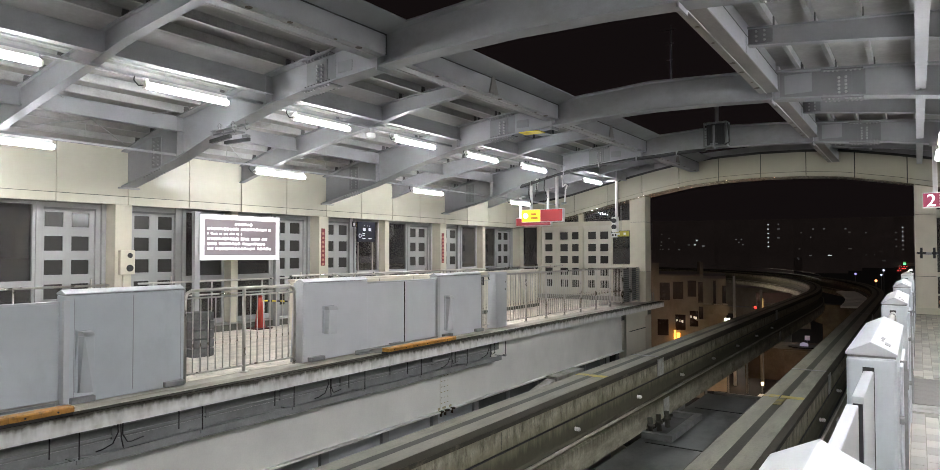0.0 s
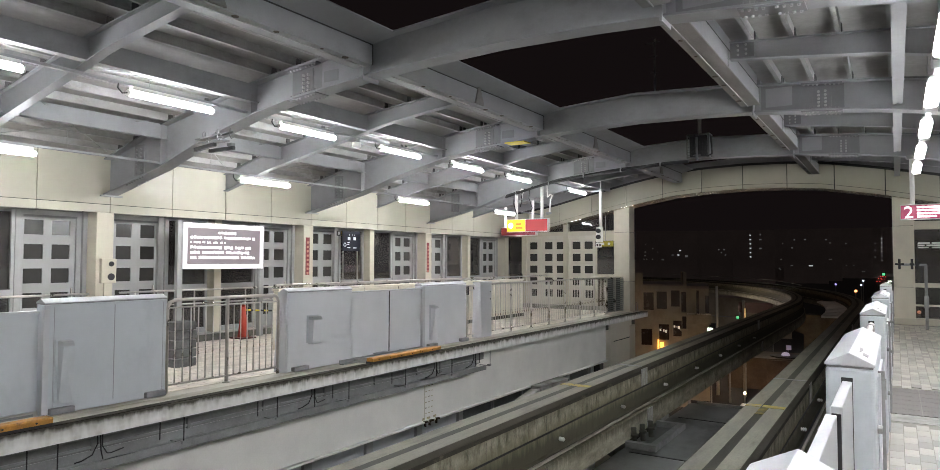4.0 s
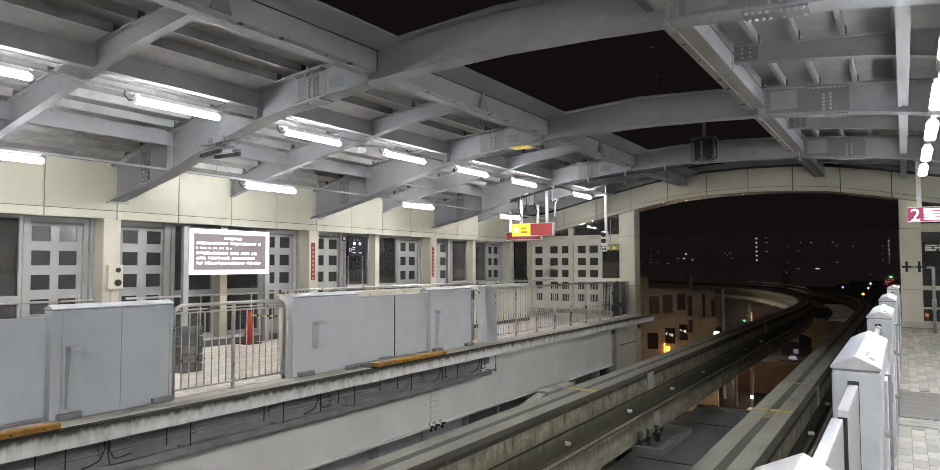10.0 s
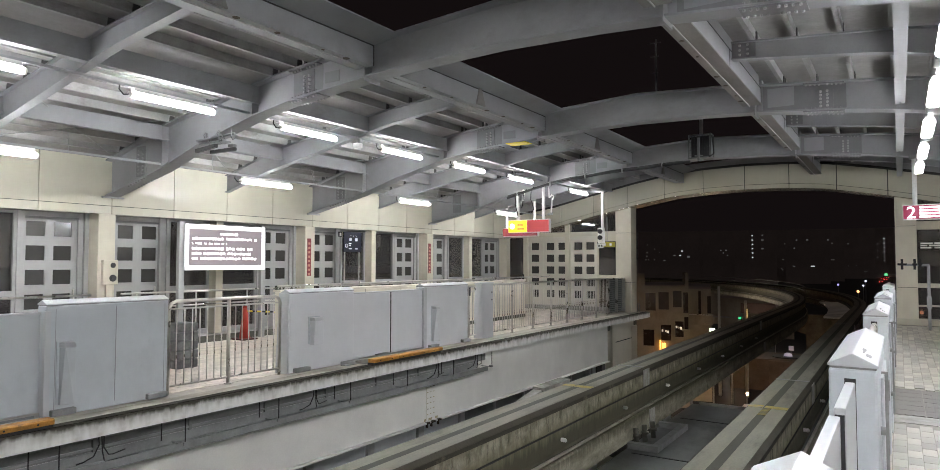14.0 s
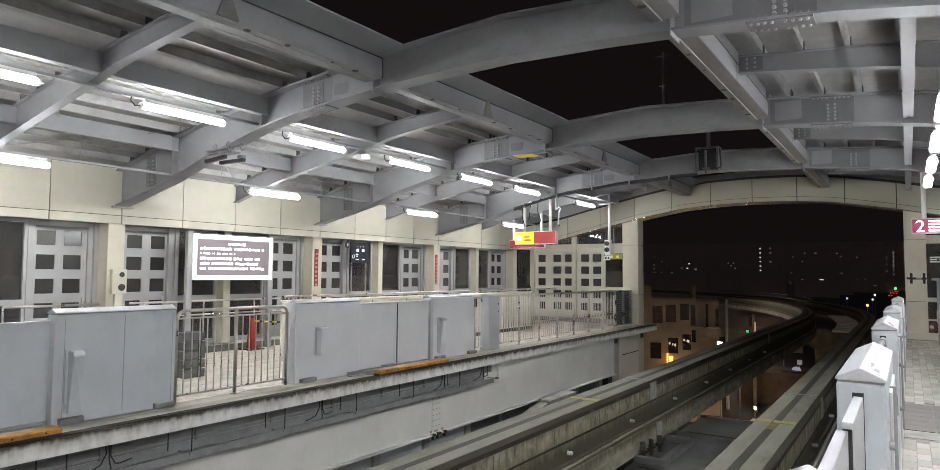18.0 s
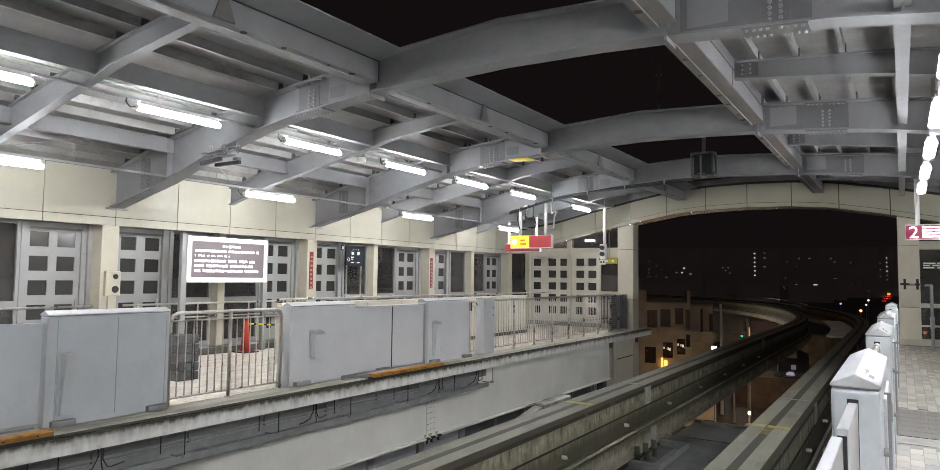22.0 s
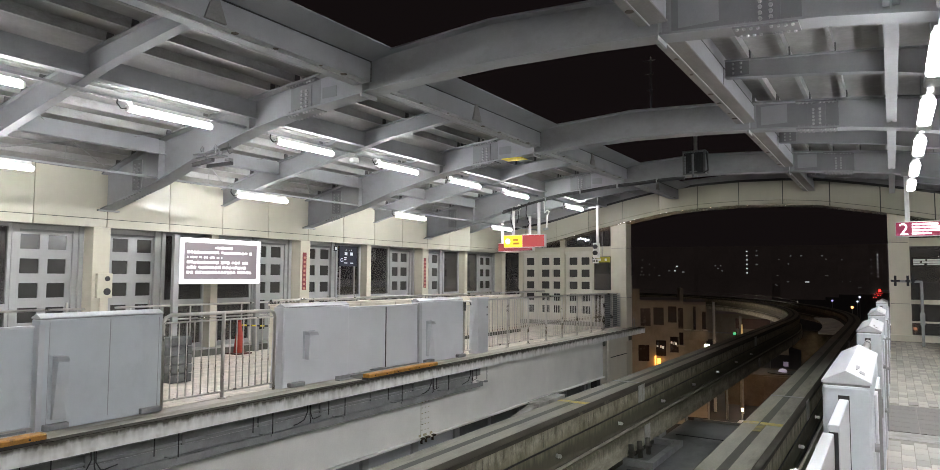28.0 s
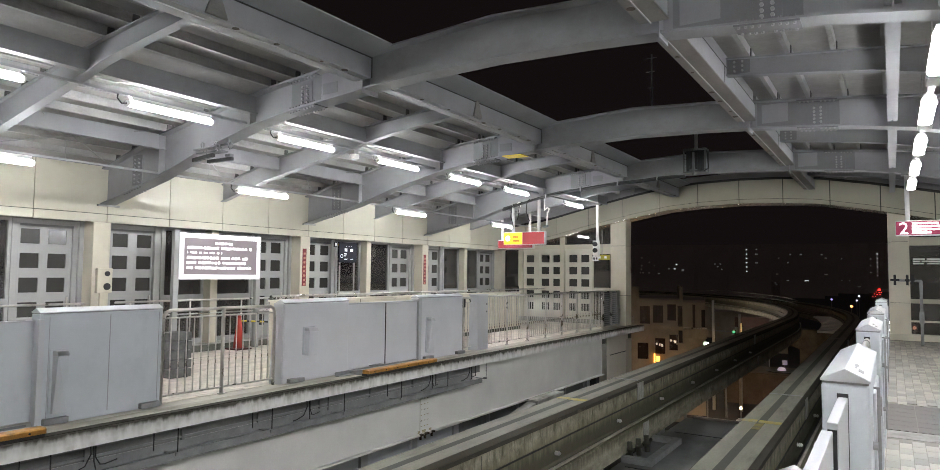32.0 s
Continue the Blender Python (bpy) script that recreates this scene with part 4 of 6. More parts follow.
# left end wall
ew = tagged(new("end_wall_left"), "cream end wall with white doors and dark windows", "wall", kind="structure")
part("lintel", S().box(-12.45, -8.22, END, END + 0.2, 2.64, 2.80), CREAM_DULL, ew)
part("post", S().box(-10.17, -10.0, END - 0.03, END + 0.2, 0.0, 3.7), CREAM_DULL, ew)
part("post", S().box(-11.88, -11.70, END - 0.03, END + 0.2, 0.0, 2.64), CREAM_DULL, ew)
part("transom", S().box(-8.9, -8.22, END + 0.02, END + 0.12, 1.15, 1.27).box(-8.95, -8.9, END + 0.02, END + 0.12, 0.0, 2.64).box(-8.9, -8.22, END + 0.02, END + 0.12, 2.45, 2.64), CREAM_DULL, ew)
for a, b in ((-12.45, -11.88), (-8.9, -8.22)):
    part("pane", S().box(a, b, END + 0.06, END + 0.072, 0.1, 2.62), GLASS, ew)
part("pane", S().box(-12.45, -10.17, END + 0.06, END + 0.072, 2.80, 3.5), GLASS, ew)
part("pane", S().box(-10.0, -8.22, END + 0.06, END + 0.072, 2.80, 3.7), GLASS, ew)
rows = [2.43 - 0.435 * k for k in range(5)]
for y0, y1, cols in ((-11.70, -11.10, (-11.585, )), (-11.095, -10.172, (-10.96, -10.485)), (-9.998, -8.95, (-9.85, -9.385))):
    s = leaf_shape(0, y0, y1, 2.55, list(cols), rows)
    s.v = [(v[1], END + 0.10 + v[0], v[2]) for v in s.v]
    d = part("door_leaf", s, DOOR_END, ew, "cream painted metal door leaf, brightened for the end wall's light")
    for c in cols:
        for r in rows:
            part("pane", S().box(c, c + 0.31, END + 0.10, END + 0.108, r - 0.265, r), FROST, d)
part("head", S().box(-11.70, -10.17, END + 0.02, END + 0.18, 2.55, 2.64).box(-10.0, -8.95, END + 0.02, END + 0.18, 2.55, 2.64), DOOR_END, ew)
part("kerb", S().box(-12.45, -8.14, END - 0.12, END + 0.25, 0.0, 0.15), CONCRETE, ew)
# right end wall
er = tagged(new("end_wall_right"), "glazed end wall with a low cream kerb", "wall", kind="structure")
part("kerb", S().box(-0.55, 4.6, END - 0.22, END + 0.25, 0.0, 0.17), CREAM_DULL, er)
part("transom", S().box(0.42, 4.6, END, END + 0.12, 1.02, 1.14).box(0.42, 4.6, END, END + 0.12, 2.62, 2.85).box(0.42, 4.6, END + 0.02, END + 0.1, 0.50, 0.55), CREAM_DULL, er)
for x in (1.6, 3.0):
    part("mullion", S().box(x - 0.04, x + 0.04, END, END + 0.12, 0.17, 2.62), CREAM_DULL, er)
part("pane", S().box(0.42, 4.6, END + 0.05, END + 0.062, 0.17, 2.62), GLASS, er)
part("pane", S().box(0.42, 4.6, END + 0.05, END + 0.062, 2.85, 3.6), GLASS, er)
bars = S()
for k, (a, b) in enumerate(((0.50, 0.78), (0.82, 1.22), (0.50, 0.66), (0.70, 1.30), (0.50, 0.75), (0.82, 1.1))):
    bars.box(a, b, END + 0.04, END + 0.046, 2.22 - 0.06 * (k // 2), 2.26 - 0.06 * (k // 2))
part("lettering", bars, WHITE, er, "white lettering on the glass")


# ---- lamps ----
def tube_lamp(length, wide=1.0, lit=None):
    f = thing("fluorescent_lamp", "lit white fluorescent batten lamp under the roof", "lamp", "fluorescent lamps")
    part("housing", S().prism([(-0.048 * wide, 0.042), (0.048 * wide, 0.042), (0.030 * wide, 0.10), (-0.030 * wide, 0.10)], "y", 0.02, length - 0.02), WHITE, f)
    ring = [(0.050 * wide * math.copysign(abs(math.cos(a)) ** (1.0 if wide < 1.2 else 0.6), math.cos(a)), 0.042 * math.sin(a)) for a in [radians(30 * k) for k in range(12)]]
    part("diffuser", S().prism(ring, "y", 0.0, length), lit or TUBE_MAT, f, "glowing white diffuser")
    for a in (-0.03, length) if wide < 1.2 else (length, ):
        part("end_cap", S().prism([(u * 1.05, v * 1.05) for u, v in ring], "y", a, a + 0.03), WHITE, f)
    if wide < 1.2:
        part("feed_cable", S().pipe([(0, -0.02, 0.0), (0, -0.10, -0.02), (0.0, -0.16, 0.04), (0, -0.15, 0.11)], 0.010), CABLE, f, smooth=True)
    return f


LAMP_A, LAMP_B, LAMP_C = 3.93, 3.28, 3.52
ROW_A = 4.56
rowA = [4.84 + 2.541 * k for k in range(-4, 5)] + [18.86]
rowB = [8.32 + 4.88 * k for k in range(-4, 3)]
rowC = [5.96 + 2.22 * k for k in range(-5, 5)]
proto = tube_lamp(1.215)
proto.location = (X(1, 6.75), rowB[0], LAMP_B)
wide_proto = tube_lamp(1.0, 1.35, glow("wide_fluorescent_diffuser", (0.975, 0.985, 1.015), TUBE * 0.9))
wide_proto.location = (0.365, rowC[0], LAMP_C)
long_proto = tube_lamp(1.248)
long_proto.location = (X(-1, ROW_A), rowA[0], LAMP_A)
for side in (-1, 1):
    # the row over the near platform hangs lower
    for y in rowA[1:] if side < 0 else rowC[1:]:
        copy_thing(long_proto, pose(X(-1, ROW_A), y, LAMP_A)) if side < 0 else copy_thing(wide_proto, pose(0.365, y, LAMP_C))
    for y in rowB[1:] if side > 0 else rowB[1:2] + rowB[3:]:
        copy_thing(proto, pose(X(side, 6.75), y, LAMP_B))
    for d, z in ((ROW_A, LAMP_A + 0.108), (6.75, LAMP_B + 0.115)):
        cd = thing("lamp_conduit", "thin grey conduit rail carrying the lamps", "conduit", "lamp conduits")
        dd = 4.35 if (side > 0 and d < 5) else d
        z = LAMP_C + 0.115 if (side > 0 and d < 5) else z
        part("rail", S().box(X(side, dd) - 0.03, X(side, dd) + 0.03, BACK, (20.6 if side < 0 else 16.4) if d < 5 else 21.5, z - 0.012, z + 0.022), STEEL, cd)
        for y in rowC if side > 0 and d < 5 else ():
            part("junction_box", S().box(X(1, dd) - 0.075, X(1, dd) + 0.075, y + 1.28, y + 1.62, z - 0.10, z - 0.013), GALV, cd, "grey junction box", bevel=0.012)
        for k in range(14 if side < 0 or d > 5 else 12):
            yy = BACK + 1.3 + k * 2.545
            part("hanger", S().bar((X(side, dd), yy, z + 0.02), (X(side, dd), yy, z + (0.16 if z > 3.7 else 0.34 if d > 5 else 0.93)), 0.005, 6), GALV, cd)

# ---- platform screen gates ----
GH = 1.225


def gate_case(name, label, y0, y1, x0, x1, roof=0.055, paint=None):
    """A gate housing that stands on the platform, with a low ridged lid."""
    g = thing(name, label, "platform gate", "platform gates")
    part("body", S().box(x0, x1, y0, y1, 0.0, GH - 0.01), paint or GATE, g, bevel=0.012)
    m = (x0 + x1) / 2
    part("lid", S().prism([(x0 - 0.004, GH), (x1 + 0.004, GH), (x1 + 0.004, GH + 0.012), (m, GH + roof), (x0 - 0.004, GH + 0.012)], "y", y0 - 0.004, y1 + 0.004), GATE_TOP, g, "pale ridged lid", bevel=0.004)
    part("lid_joint", S().box(x0 + 0.004, x1 - 0.004, y0 + 0.004, y1 - 0.004, GH - 0.01, GH), GALV, g)
    return g


def hood(g, x, face, y, z0, z1, w=0.13, d=0.13, taper=True, paint=None):
    """A sensor cover on a gate's track side, with a sloping cap."""
    o = face * d
    k = 0.35 if taper else 0.85
    part("mount_plate", S().box(min(x, x + face * 0.014), max(x, x + face * 0.014), y - 0.028, y + w + 0.012, z0 + 0.01, z1 + 0.014), GATE, g, bevel=0.003)
    zc = z1 - 0.055
    body = part("sensor_cover", S().sweep([(x, y, z0), (x, y + w, z0), (x + o * 0.9, y + w, z0), (x + o * k, y + 0.006, z0)], [(x, y, zc), (x, y + w, zc), (x + o, y + w, zc), (x + o, y + 0.012, zc)]), paint or HOOD, g, "grey moulded sensor cover", bevel=0.006)
    part("cap", S().sweep([(x, y - 0.004, zc + 0.001), (x, y + w + 0.003, zc + 0.001), (x + o * 1.03, y + w + 0.003, zc + 0.001), (x + o * 1.03, y + 0.006, zc + 0.001)], [(x, y - 0.002, z1), (x, y + w + 0.001, z1), (x + o * 0.78, y + w, z1 - 0.004), (x + o * 0.78, y + 0.012, z1 - 0.004)]), GATE_TOP, body, "pale sloping cap", bevel=0.004)
    return body


LX0, LX1 = -8.03, -7.84
g = gate_case("platform_gate", "grey enamel platform gate housing with sensor cover", 3.56, 5.0, LX0, LX1)
hood(g, LX1, 1, 3.70, 0.12, 0.81, 0.13, 0.12)
for yy, w in ((4.33, 0.008), (3.66, 0.004), (4.95, 0.004)):
    part("panel_joint", S().box(LX1, LX1 + 0.003, yy, yy + w, 0.06, 1.18), FAINT, g)
part("side_flange", S().box(LX1 - 0.02, LX1 + 0.03, 3.54, 3.60, 0.0, 1.16), GATE_TOP, g)
for yy in (3.62, 4.72):
    part("foot", S().box(LX1 - 0.08, LX1 + 0.06, yy, yy + 0.26, 0.006, 0.075), GALV, g, "steel foot bracket", bevel=0.01)
d = thing("gate_door", "grey sliding platform gate door, closed", "platform gate", "gate doors")
part("leaf", S().box(-7.95, -7.90, 1.75, 3.53, 0.06, 1.13), GATE, d, bevel=0.006)
part("top_rail", S().box(-7.965, -7.885, 1.75, 3.53, 1.13, 1.15), GATE_TOP, d)
part("sill", S().box(-7.97, -7.87, 1.75, 3.53, 0.0, 0.06), STAINLESS, d)

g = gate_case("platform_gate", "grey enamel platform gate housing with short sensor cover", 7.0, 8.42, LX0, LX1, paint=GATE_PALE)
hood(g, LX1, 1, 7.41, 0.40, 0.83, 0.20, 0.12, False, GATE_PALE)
part("end_cheek", S().sweep([(LX0, 6.90, 0), (LX1 - 0.01, 6.98, 0), (LX1 - 0.01, 7.0, 0), (LX0, 7.0, 0)], [(LX0, 6.96, GH), (LX1 - 0.01, 6.985, GH), (LX1 - 0.01, 7.0, GH), (LX0, 7.0, GH)]), GATE_TOP, g)
for yy in (7.08, 9.0):
    part("foot", S().box(LX1 - 0.05, LX1 + 0.08, yy, yy + 0.30, 0.006, 0.07), GALV, g, "steel foot bracket", bevel=0.01)
d = thing("gate_door", "grey sliding platform gate door, closed", "platform gate", "gate doors")
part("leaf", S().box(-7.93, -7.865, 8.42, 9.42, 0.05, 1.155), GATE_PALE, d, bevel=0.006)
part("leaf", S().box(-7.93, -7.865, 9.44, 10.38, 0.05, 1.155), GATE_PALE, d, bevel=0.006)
part("top_rail", S().box(-7.95, -7.85, 8.42, 10.38, 1.155, 1.18), GATE_TOP, d)
part("seal", S().box(-7.93, -7.862, 9.418, 9.442, 0.05, 1.157), BLACK, d)
part("sill", S().box(-7.96, -7.82, 8.42, 10.38, 0.0, 0.05), STAINLESS, d)
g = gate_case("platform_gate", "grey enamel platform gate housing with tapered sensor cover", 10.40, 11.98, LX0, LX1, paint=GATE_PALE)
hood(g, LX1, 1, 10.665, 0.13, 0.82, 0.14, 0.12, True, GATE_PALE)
part("end_latch", S().box(-7.99, -7.90, 11.982, 12.19, 0.97, 1.17), BLACK, g, "black latch box", bevel=0.01)
part("latch_arm", S().pipe([(-7.95, 12.15, 1.16), (-7.95, 12.30, 1.175), (-7.95, 12.42, 1.15), (-7.95, 12.47, 1.08)], 0.012), CABLE, g, smooth=True)
part("side_flange", S().box(LX1 - 0.02, LX1 + 0.03, 10.38, 10.46, 0.0, 1.2), GATE_TOP, g)
for yy in (10.55, 11.7):
    part("foot", S().box(LX1 - 0.05, LX1 + 0.08, yy, yy + 0.28, 0.006, 0.07), GALV, g, "steel foot bracket", bevel=0.01)
p = thing("gate_post", "pale enamel gate end post", "platform gate", "platform gates")
part("body", S().sweep([(-8.0, 12.46, 0), (-7.84, 12.62, 0), (-7.84, 13.05, 0), (-8.0, 13.05, 0)], [(-8.0, 12.50, 1.22), (-7.84, 12.56, 1.22), (-7.84, 13.05, 1.22), (-8.0, 13.05, 1.22)]), GATE_TOP, p, bevel=0.01)
part("cap", S().box(-8.01, -7.83, 12.5, 13.06, 1.222, 1.245), GATE_TOP, p)
for z in (0.85, 1.02):
    part("lamp_dot", S().bar((-7.84, 12.98, z), (-7.832, 12.98, z), 0.018, 10), BLACK, p)

# gates on the near platform
def lid_tag(y0):
    """Two thin label plates that lie on the sloping lid."""
    s = S()
    for u0, u1, a, b in ((0.30, 0.45, 0.28, 0.36), (0.34, 0.42, 0.20, 0.28), (0.50, 0.72, 0.13, 0.22)):
        z = lambda u: GH + 0.062 - 0.050 * u + 0.001
        xx = lambda u: (RX0 + RX1) / 2 + u * (RX1 - RX0) / 2
        s.sweep([(xx(u0), y0 + a, z(u0)), (xx(u1), y0 + a, z(u1)), (xx(u1), y0 + a, z(u1) + 0.002), (xx(u0), y0 + a, z(u0) + 0.002)],
                [(xx(u0), y0 + b, z(u0)), (xx(u1), y0 + b, z(u1)), (xx(u1), y0 + b, z(u1) + 0.002), (xx(u0), y0 + b, z(u0) + 0.002)])
    return s


RX0, RX1 = -0.293, -0.098
for y0, y1 in ((-1.2, 1.64), (3.50, 4.93), (7.0, 8.42), (10.40, 11.98), (15.6, 17.0)):
    g = gate_case("platform_gate", "grey enamel platform gate housing with a pale ridged lid", y0, y1, RX0, RX1, 0.062)
    if y0 > 0:
        part("slot", S().box(-0.229, -0.183, y0 - 0.003, y0 + 0.01, 0.05, 1.172), JOINT, g)
        part("lid_label", lid_tag(y0), GALV, g, "small worn label")
        for z in (0.42, 0.98):
            part("hinge", S().box(RX1, RX1 + 0.035, y0 + 0.62, y0 + 0.68, z, z + 0.10), GALV, g)
        part("service_door", S().box(RX1, RX1 + 0.014, y0 + 0.45, y0 + 1.2, 0.10, 1.12), GATE, g, bevel=0.004)
        part("door_edge", S().box(RX1, RX1 + 0.03, y0 + 0.60, y0 + 0.62, 0.25, 1.13), GALV, g)
        for z in (0.5, 0.9):
            part("lock", S().bar((RX1 + 0.001, y0 + 0.25, z), (RX1 + 0.022, y0 + 0.25, z), 0.02, 10), GALV, g)
    else:
        part("lid_label", S().box(-0.185, -0.165, 0.95, 1.35, GH + 0.056, GH + 0.060).box(-0.14, -0.12, 1.2, 1.4, GH + 0.035, GH + 0.04), BLACK, g, "dark printed label strip")
for y0, y1 in ((1.64, 2.86), (2.865, 3.8), (8.42, 9.40), (9.42, 10.40), (12.0, 15.6)):
    d = thing("gate_door", "pale grey sliding platform gate door, closed", "platform gate", "gate doors")
    dx = 0.0 if y0 not in (1.64, 8.42) else -0.018
    part("leaf", S().box(-0.226 + dx, -0.186 + dx, y0, y1, 0.05, 1.155 - (0.03 if dx else 0)), GATE_TOP, d, bevel=0.004)
    part("edge_seal", S().box(-0.222, -0.190, y0 - 0.012, y0 - 0.001, 0.05, 1.13), BLACK, d)
    part("sill", S().box(-0.28, -0.19, y0, y1, 0.0, 0.045), STAINLESS, d)


# ---- stainless railings ----
def railing(x, y0, y1, posts, h=1.17, low=0.10, pitch=0.113, curved=False, group="stainless railings", mid=True):
    r = thing("railing", "brushed stainless railing with upright balusters on the platform", "railing", group)
    if curved:
        c = 0.10
        pts = [(x, y0, 0.0), (x, y0, h - c), (x, y0 + 0.03, h - 0.03), (x, y0 + c, h), (x, y1 - c, h), (x, y1 - 0.03, h - 0.03), (x, y1, h - c), (x, y1, 0.0)]
        part("hoop", S().pipe(pts, 0.024, 10), STAINLESS, r, smooth=True)
    else:
        part("top_rail", S().bar((x, y0, h), (x, y1, h), 0.024, 10), STAINLESS, r, smooth=True)
    if mid:
        part("upper_bar", S().bar((x, y0, h - 0.10), (x, y1, h - 0.10), 0.012, 8), STAINLESS, r, smooth=True)
    part("lower_bar", S().bar((x, y0, low), (x, y1, low), 0.014, 8), STAINLESS, r, smooth=True)
    for p in posts:
        part("post", S().bar((x, p, 0.0), (x, p, h), 0.026, 10).bar((x, p, 0.0), (x, p, 0.02), 0.055, 12), STAINLESS, r, smooth=True)
    n = int((y1 - y0) / pitch)
    mesh = S().bar((0, 0, low), (0, 0, h - (0.10 if mid else 0.0)), 0.0085, 6).mesh("baluster", STAINLESS, True)
    for k in range(1, n):
        b = part("baluster", mesh, None, r)
        b.location = (x, y0 + (y1 - y0) * k / n, 0)
    return r


railing(-7.92, 5.06, 6.88, [5.97], 1.19, curved=True)
railing(-7.92, 12.05, 12.42, [12.1], 1.17)
railing(-7.92, 13.12, 20.36, [14.08, 15.15, 16.2, 17.24, 18.3, 19.38, 20.33], 1.19, pitch=0.118, mid=False)
railing(-0.20, 5.02, 6.92, [5.97], 1.15, curved=True)
lv = thing("louvre_screen", "dark grey louvred screen at the platform end", "louvre")
part("frame", S().box(-7.96, -7.88, 20.38, 20.42, 0.03, 1.19).box(-7.96, -7.88, 21.12, 21.16, 0.03, 1.19).box(-7.96, -7.88, 21.85, 21.885, 0.03, 1.16).box(-7.96, -7.88, 20.42, 21.85, 1.16, 1.19), STAINLESS, lv)
slat = S().prism([(-7.955, 0.0), (-7.925, -0.018), (-7.885, -0.018), (-7.885, -0.008), (-7.922, -0.008), (-7.955, 0.010)], "y", 0.0, 0.69).mesh("slat", PURLIN)
for y0 in (20.425, 21.163):
    for k in range(16):
        part("slat", slat, None, lv).location = (0, y0, 0.10 + 0.0675 * k)
part("backing", S().box(-8.0, -7.99, 20.4, 21.86, 0.05, 1.15), DECK_DARK, lv)
hook = thing("end_hook", "small bent pipe bracket at the platform end", "bracket")
part("pipe", S().pipe([(-7.6, 22.3, 0.0), (-7.6, 22.3, 0.28), (-7.6, 22.42, 0.30), (-7.6, 22.5, 0.26), (-7.6, 22.5, 0.0)], 0.018), GALV, hook, smooth=True)

# low cream wall round the stairs, with a handrail
st = tagged(new("stair_wall"), "low cream parapet round the stairwell on the platform", "parapet", kind="structure")
part("parapet", S().box(-10.05, -9.90, 8.6, 18.4, 0.0, 1.13), CREAM_PALE, st, bevel=0.01)
for k in range(8):
    part("panel_joint", S().box(-9.90, -9.8975, 9.8 + 1.2 * k, 9.808 + 1.2 * k, 0.10, 1.12), JOINT, st)
part("plinth", S().box(-9.90, -9.88, 8.6, 18.4, 0.0, 0.10), CONCRETE_DARK, st)
part("coping", S().box(-10.08, -9.87, 8.58, 18.42, 1.13, 1.17), CREAM_PALE, st, bevel=0.008)
part("handrail", S().bar((-9.97, 8.6, 1.24), (-9.97, 20.3, 1.24), 0.022, 8), STAINLESS, st, smooth=True)
for k in range(7):
    part("rail_post", S().bar((-9.97, 8.7 + 1.6 * k, 1.17), (-9.97, 8.7 + 1.6 * k, 1.24), 0.012, 8), STAINLESS, st, smooth=True)
part("rail_end", S().bar((-9.97, 18.45, 0.9), (-9.97, 18.45, 1.33), 0.02, 8), BLACK, st)
# handrails along the left wall
for a, b in ((-2.8, 1.2), (2.0, 6.30), (6.86, 11.3), (11.95, 16.4), (17.0, 21.3)):
    hr = thing("wall_handrail", "stainless handrail along the platform wall", "handrail", "wall handrails")
    part("rail", S().bar((-12.28, a, 1.10), (-12.28, b, 1.10), 0.02, 8), STAINLESS, hr, smooth=True)
    part("lower_rail", S().bar((-12.28, a, 0.82), (-12.28, b, 0.82), 0.016, 8), STAINLESS, hr, smooth=True)
    for k in range(4):
        yy = a + 0.3 + (b - a - 0.6) * k / 3
        part("post", S().bar((-12.28, yy, 0.0), (-12.28, yy, 1.10), 0.016, 8), STAINLESS, hr, smooth=True)

# ---- things on the far platform ----
SX = -12.15
scr = thing("display_screen", "lit dark message screen in a bright white frame on two posts", "screen")
LIT = glow("lit_white_frame", (0.96, 0.89, 0.98), 0.52)
ys0, ys1, zs0, zs1 = 8.08, 10.09, 1.535, 2.49
part("case", S().box(SX - 0.16, SX - 0.02, ys0, ys1, zs0, zs1), WHITE, scr, bevel=0.01)
part("frame", S().box(SX - 0.02, SX, ys0, ys1, zs1 - 0.10, zs1).box(SX - 0.02, SX, ys0, ys1, zs0, zs0 + 0.10).box(SX - 0.02, SX, ys0, ys0 + 0.09, zs0 + 0.10, zs1 - 0.10).box(SX - 0.02, SX, ys1 - 0.09, ys1, zs0 + 0.10, zs1 - 0.10), LIT, scr, "glowing white frame")
part("screen", S().box(SX - 0.018, SX - 0.01, ys0 + 0.09, ys1 - 0.09, zs0 + 0.10, zs1 - 0.10), glow("dim_screen", (0.5, 0.41, 0.42), 0.38, (0.05, 0.045, 0.05)), scr, "dark brown-grey display")
TXT = glow("lit_lettering", (1.0, 0.93, 0.96), 1.5)
rng = random.Random(4)
for k, (a, b) in enumerate(((0.40, 0.62), (0.03, 0.93), (0.03, 0.50), (0.03, 0.86), (0.03, 0.86), (0.03, 0.93))):
    z, u, line = zs1 - 0.19 - k * 0.105, a, S()
    big = k != 2
    while u < b:
        w, h = (0.033, 0.034) if big else (0.013, 0.024)
        yy, ww = ys0 + 0.11 + u * (ys1 - ys0 - 0.22), w * (ys1 - ys0 - 0.22)
        # each sign of the line is a plain bar
        line.box(SX - 0.01, SX - 0.007, yy, yy + ww, z - h * rng.uniform(0.6, 0.9), z + h * rng.uniform(0.6, 0.9))
        u += w + (0.010 if big else 0.005) + (0.025 if rng.random() < 0.10 else 0)
    tagged(part("letter_bar", line, TXT, scr), "line of small pale lettering", kind="stuff")
for yy in (ys0 - 0.10, ys1 - 0.06):
    part("post", S().box(SX - 0.14, SX - 0.04, yy, yy + 0.12, 0.0, zs1 + 0.05), DOOR, scr, bevel=0.006)
cn = thing("traffic_cone", "orange-red traffic cone standing by the wall kerb", "cone")
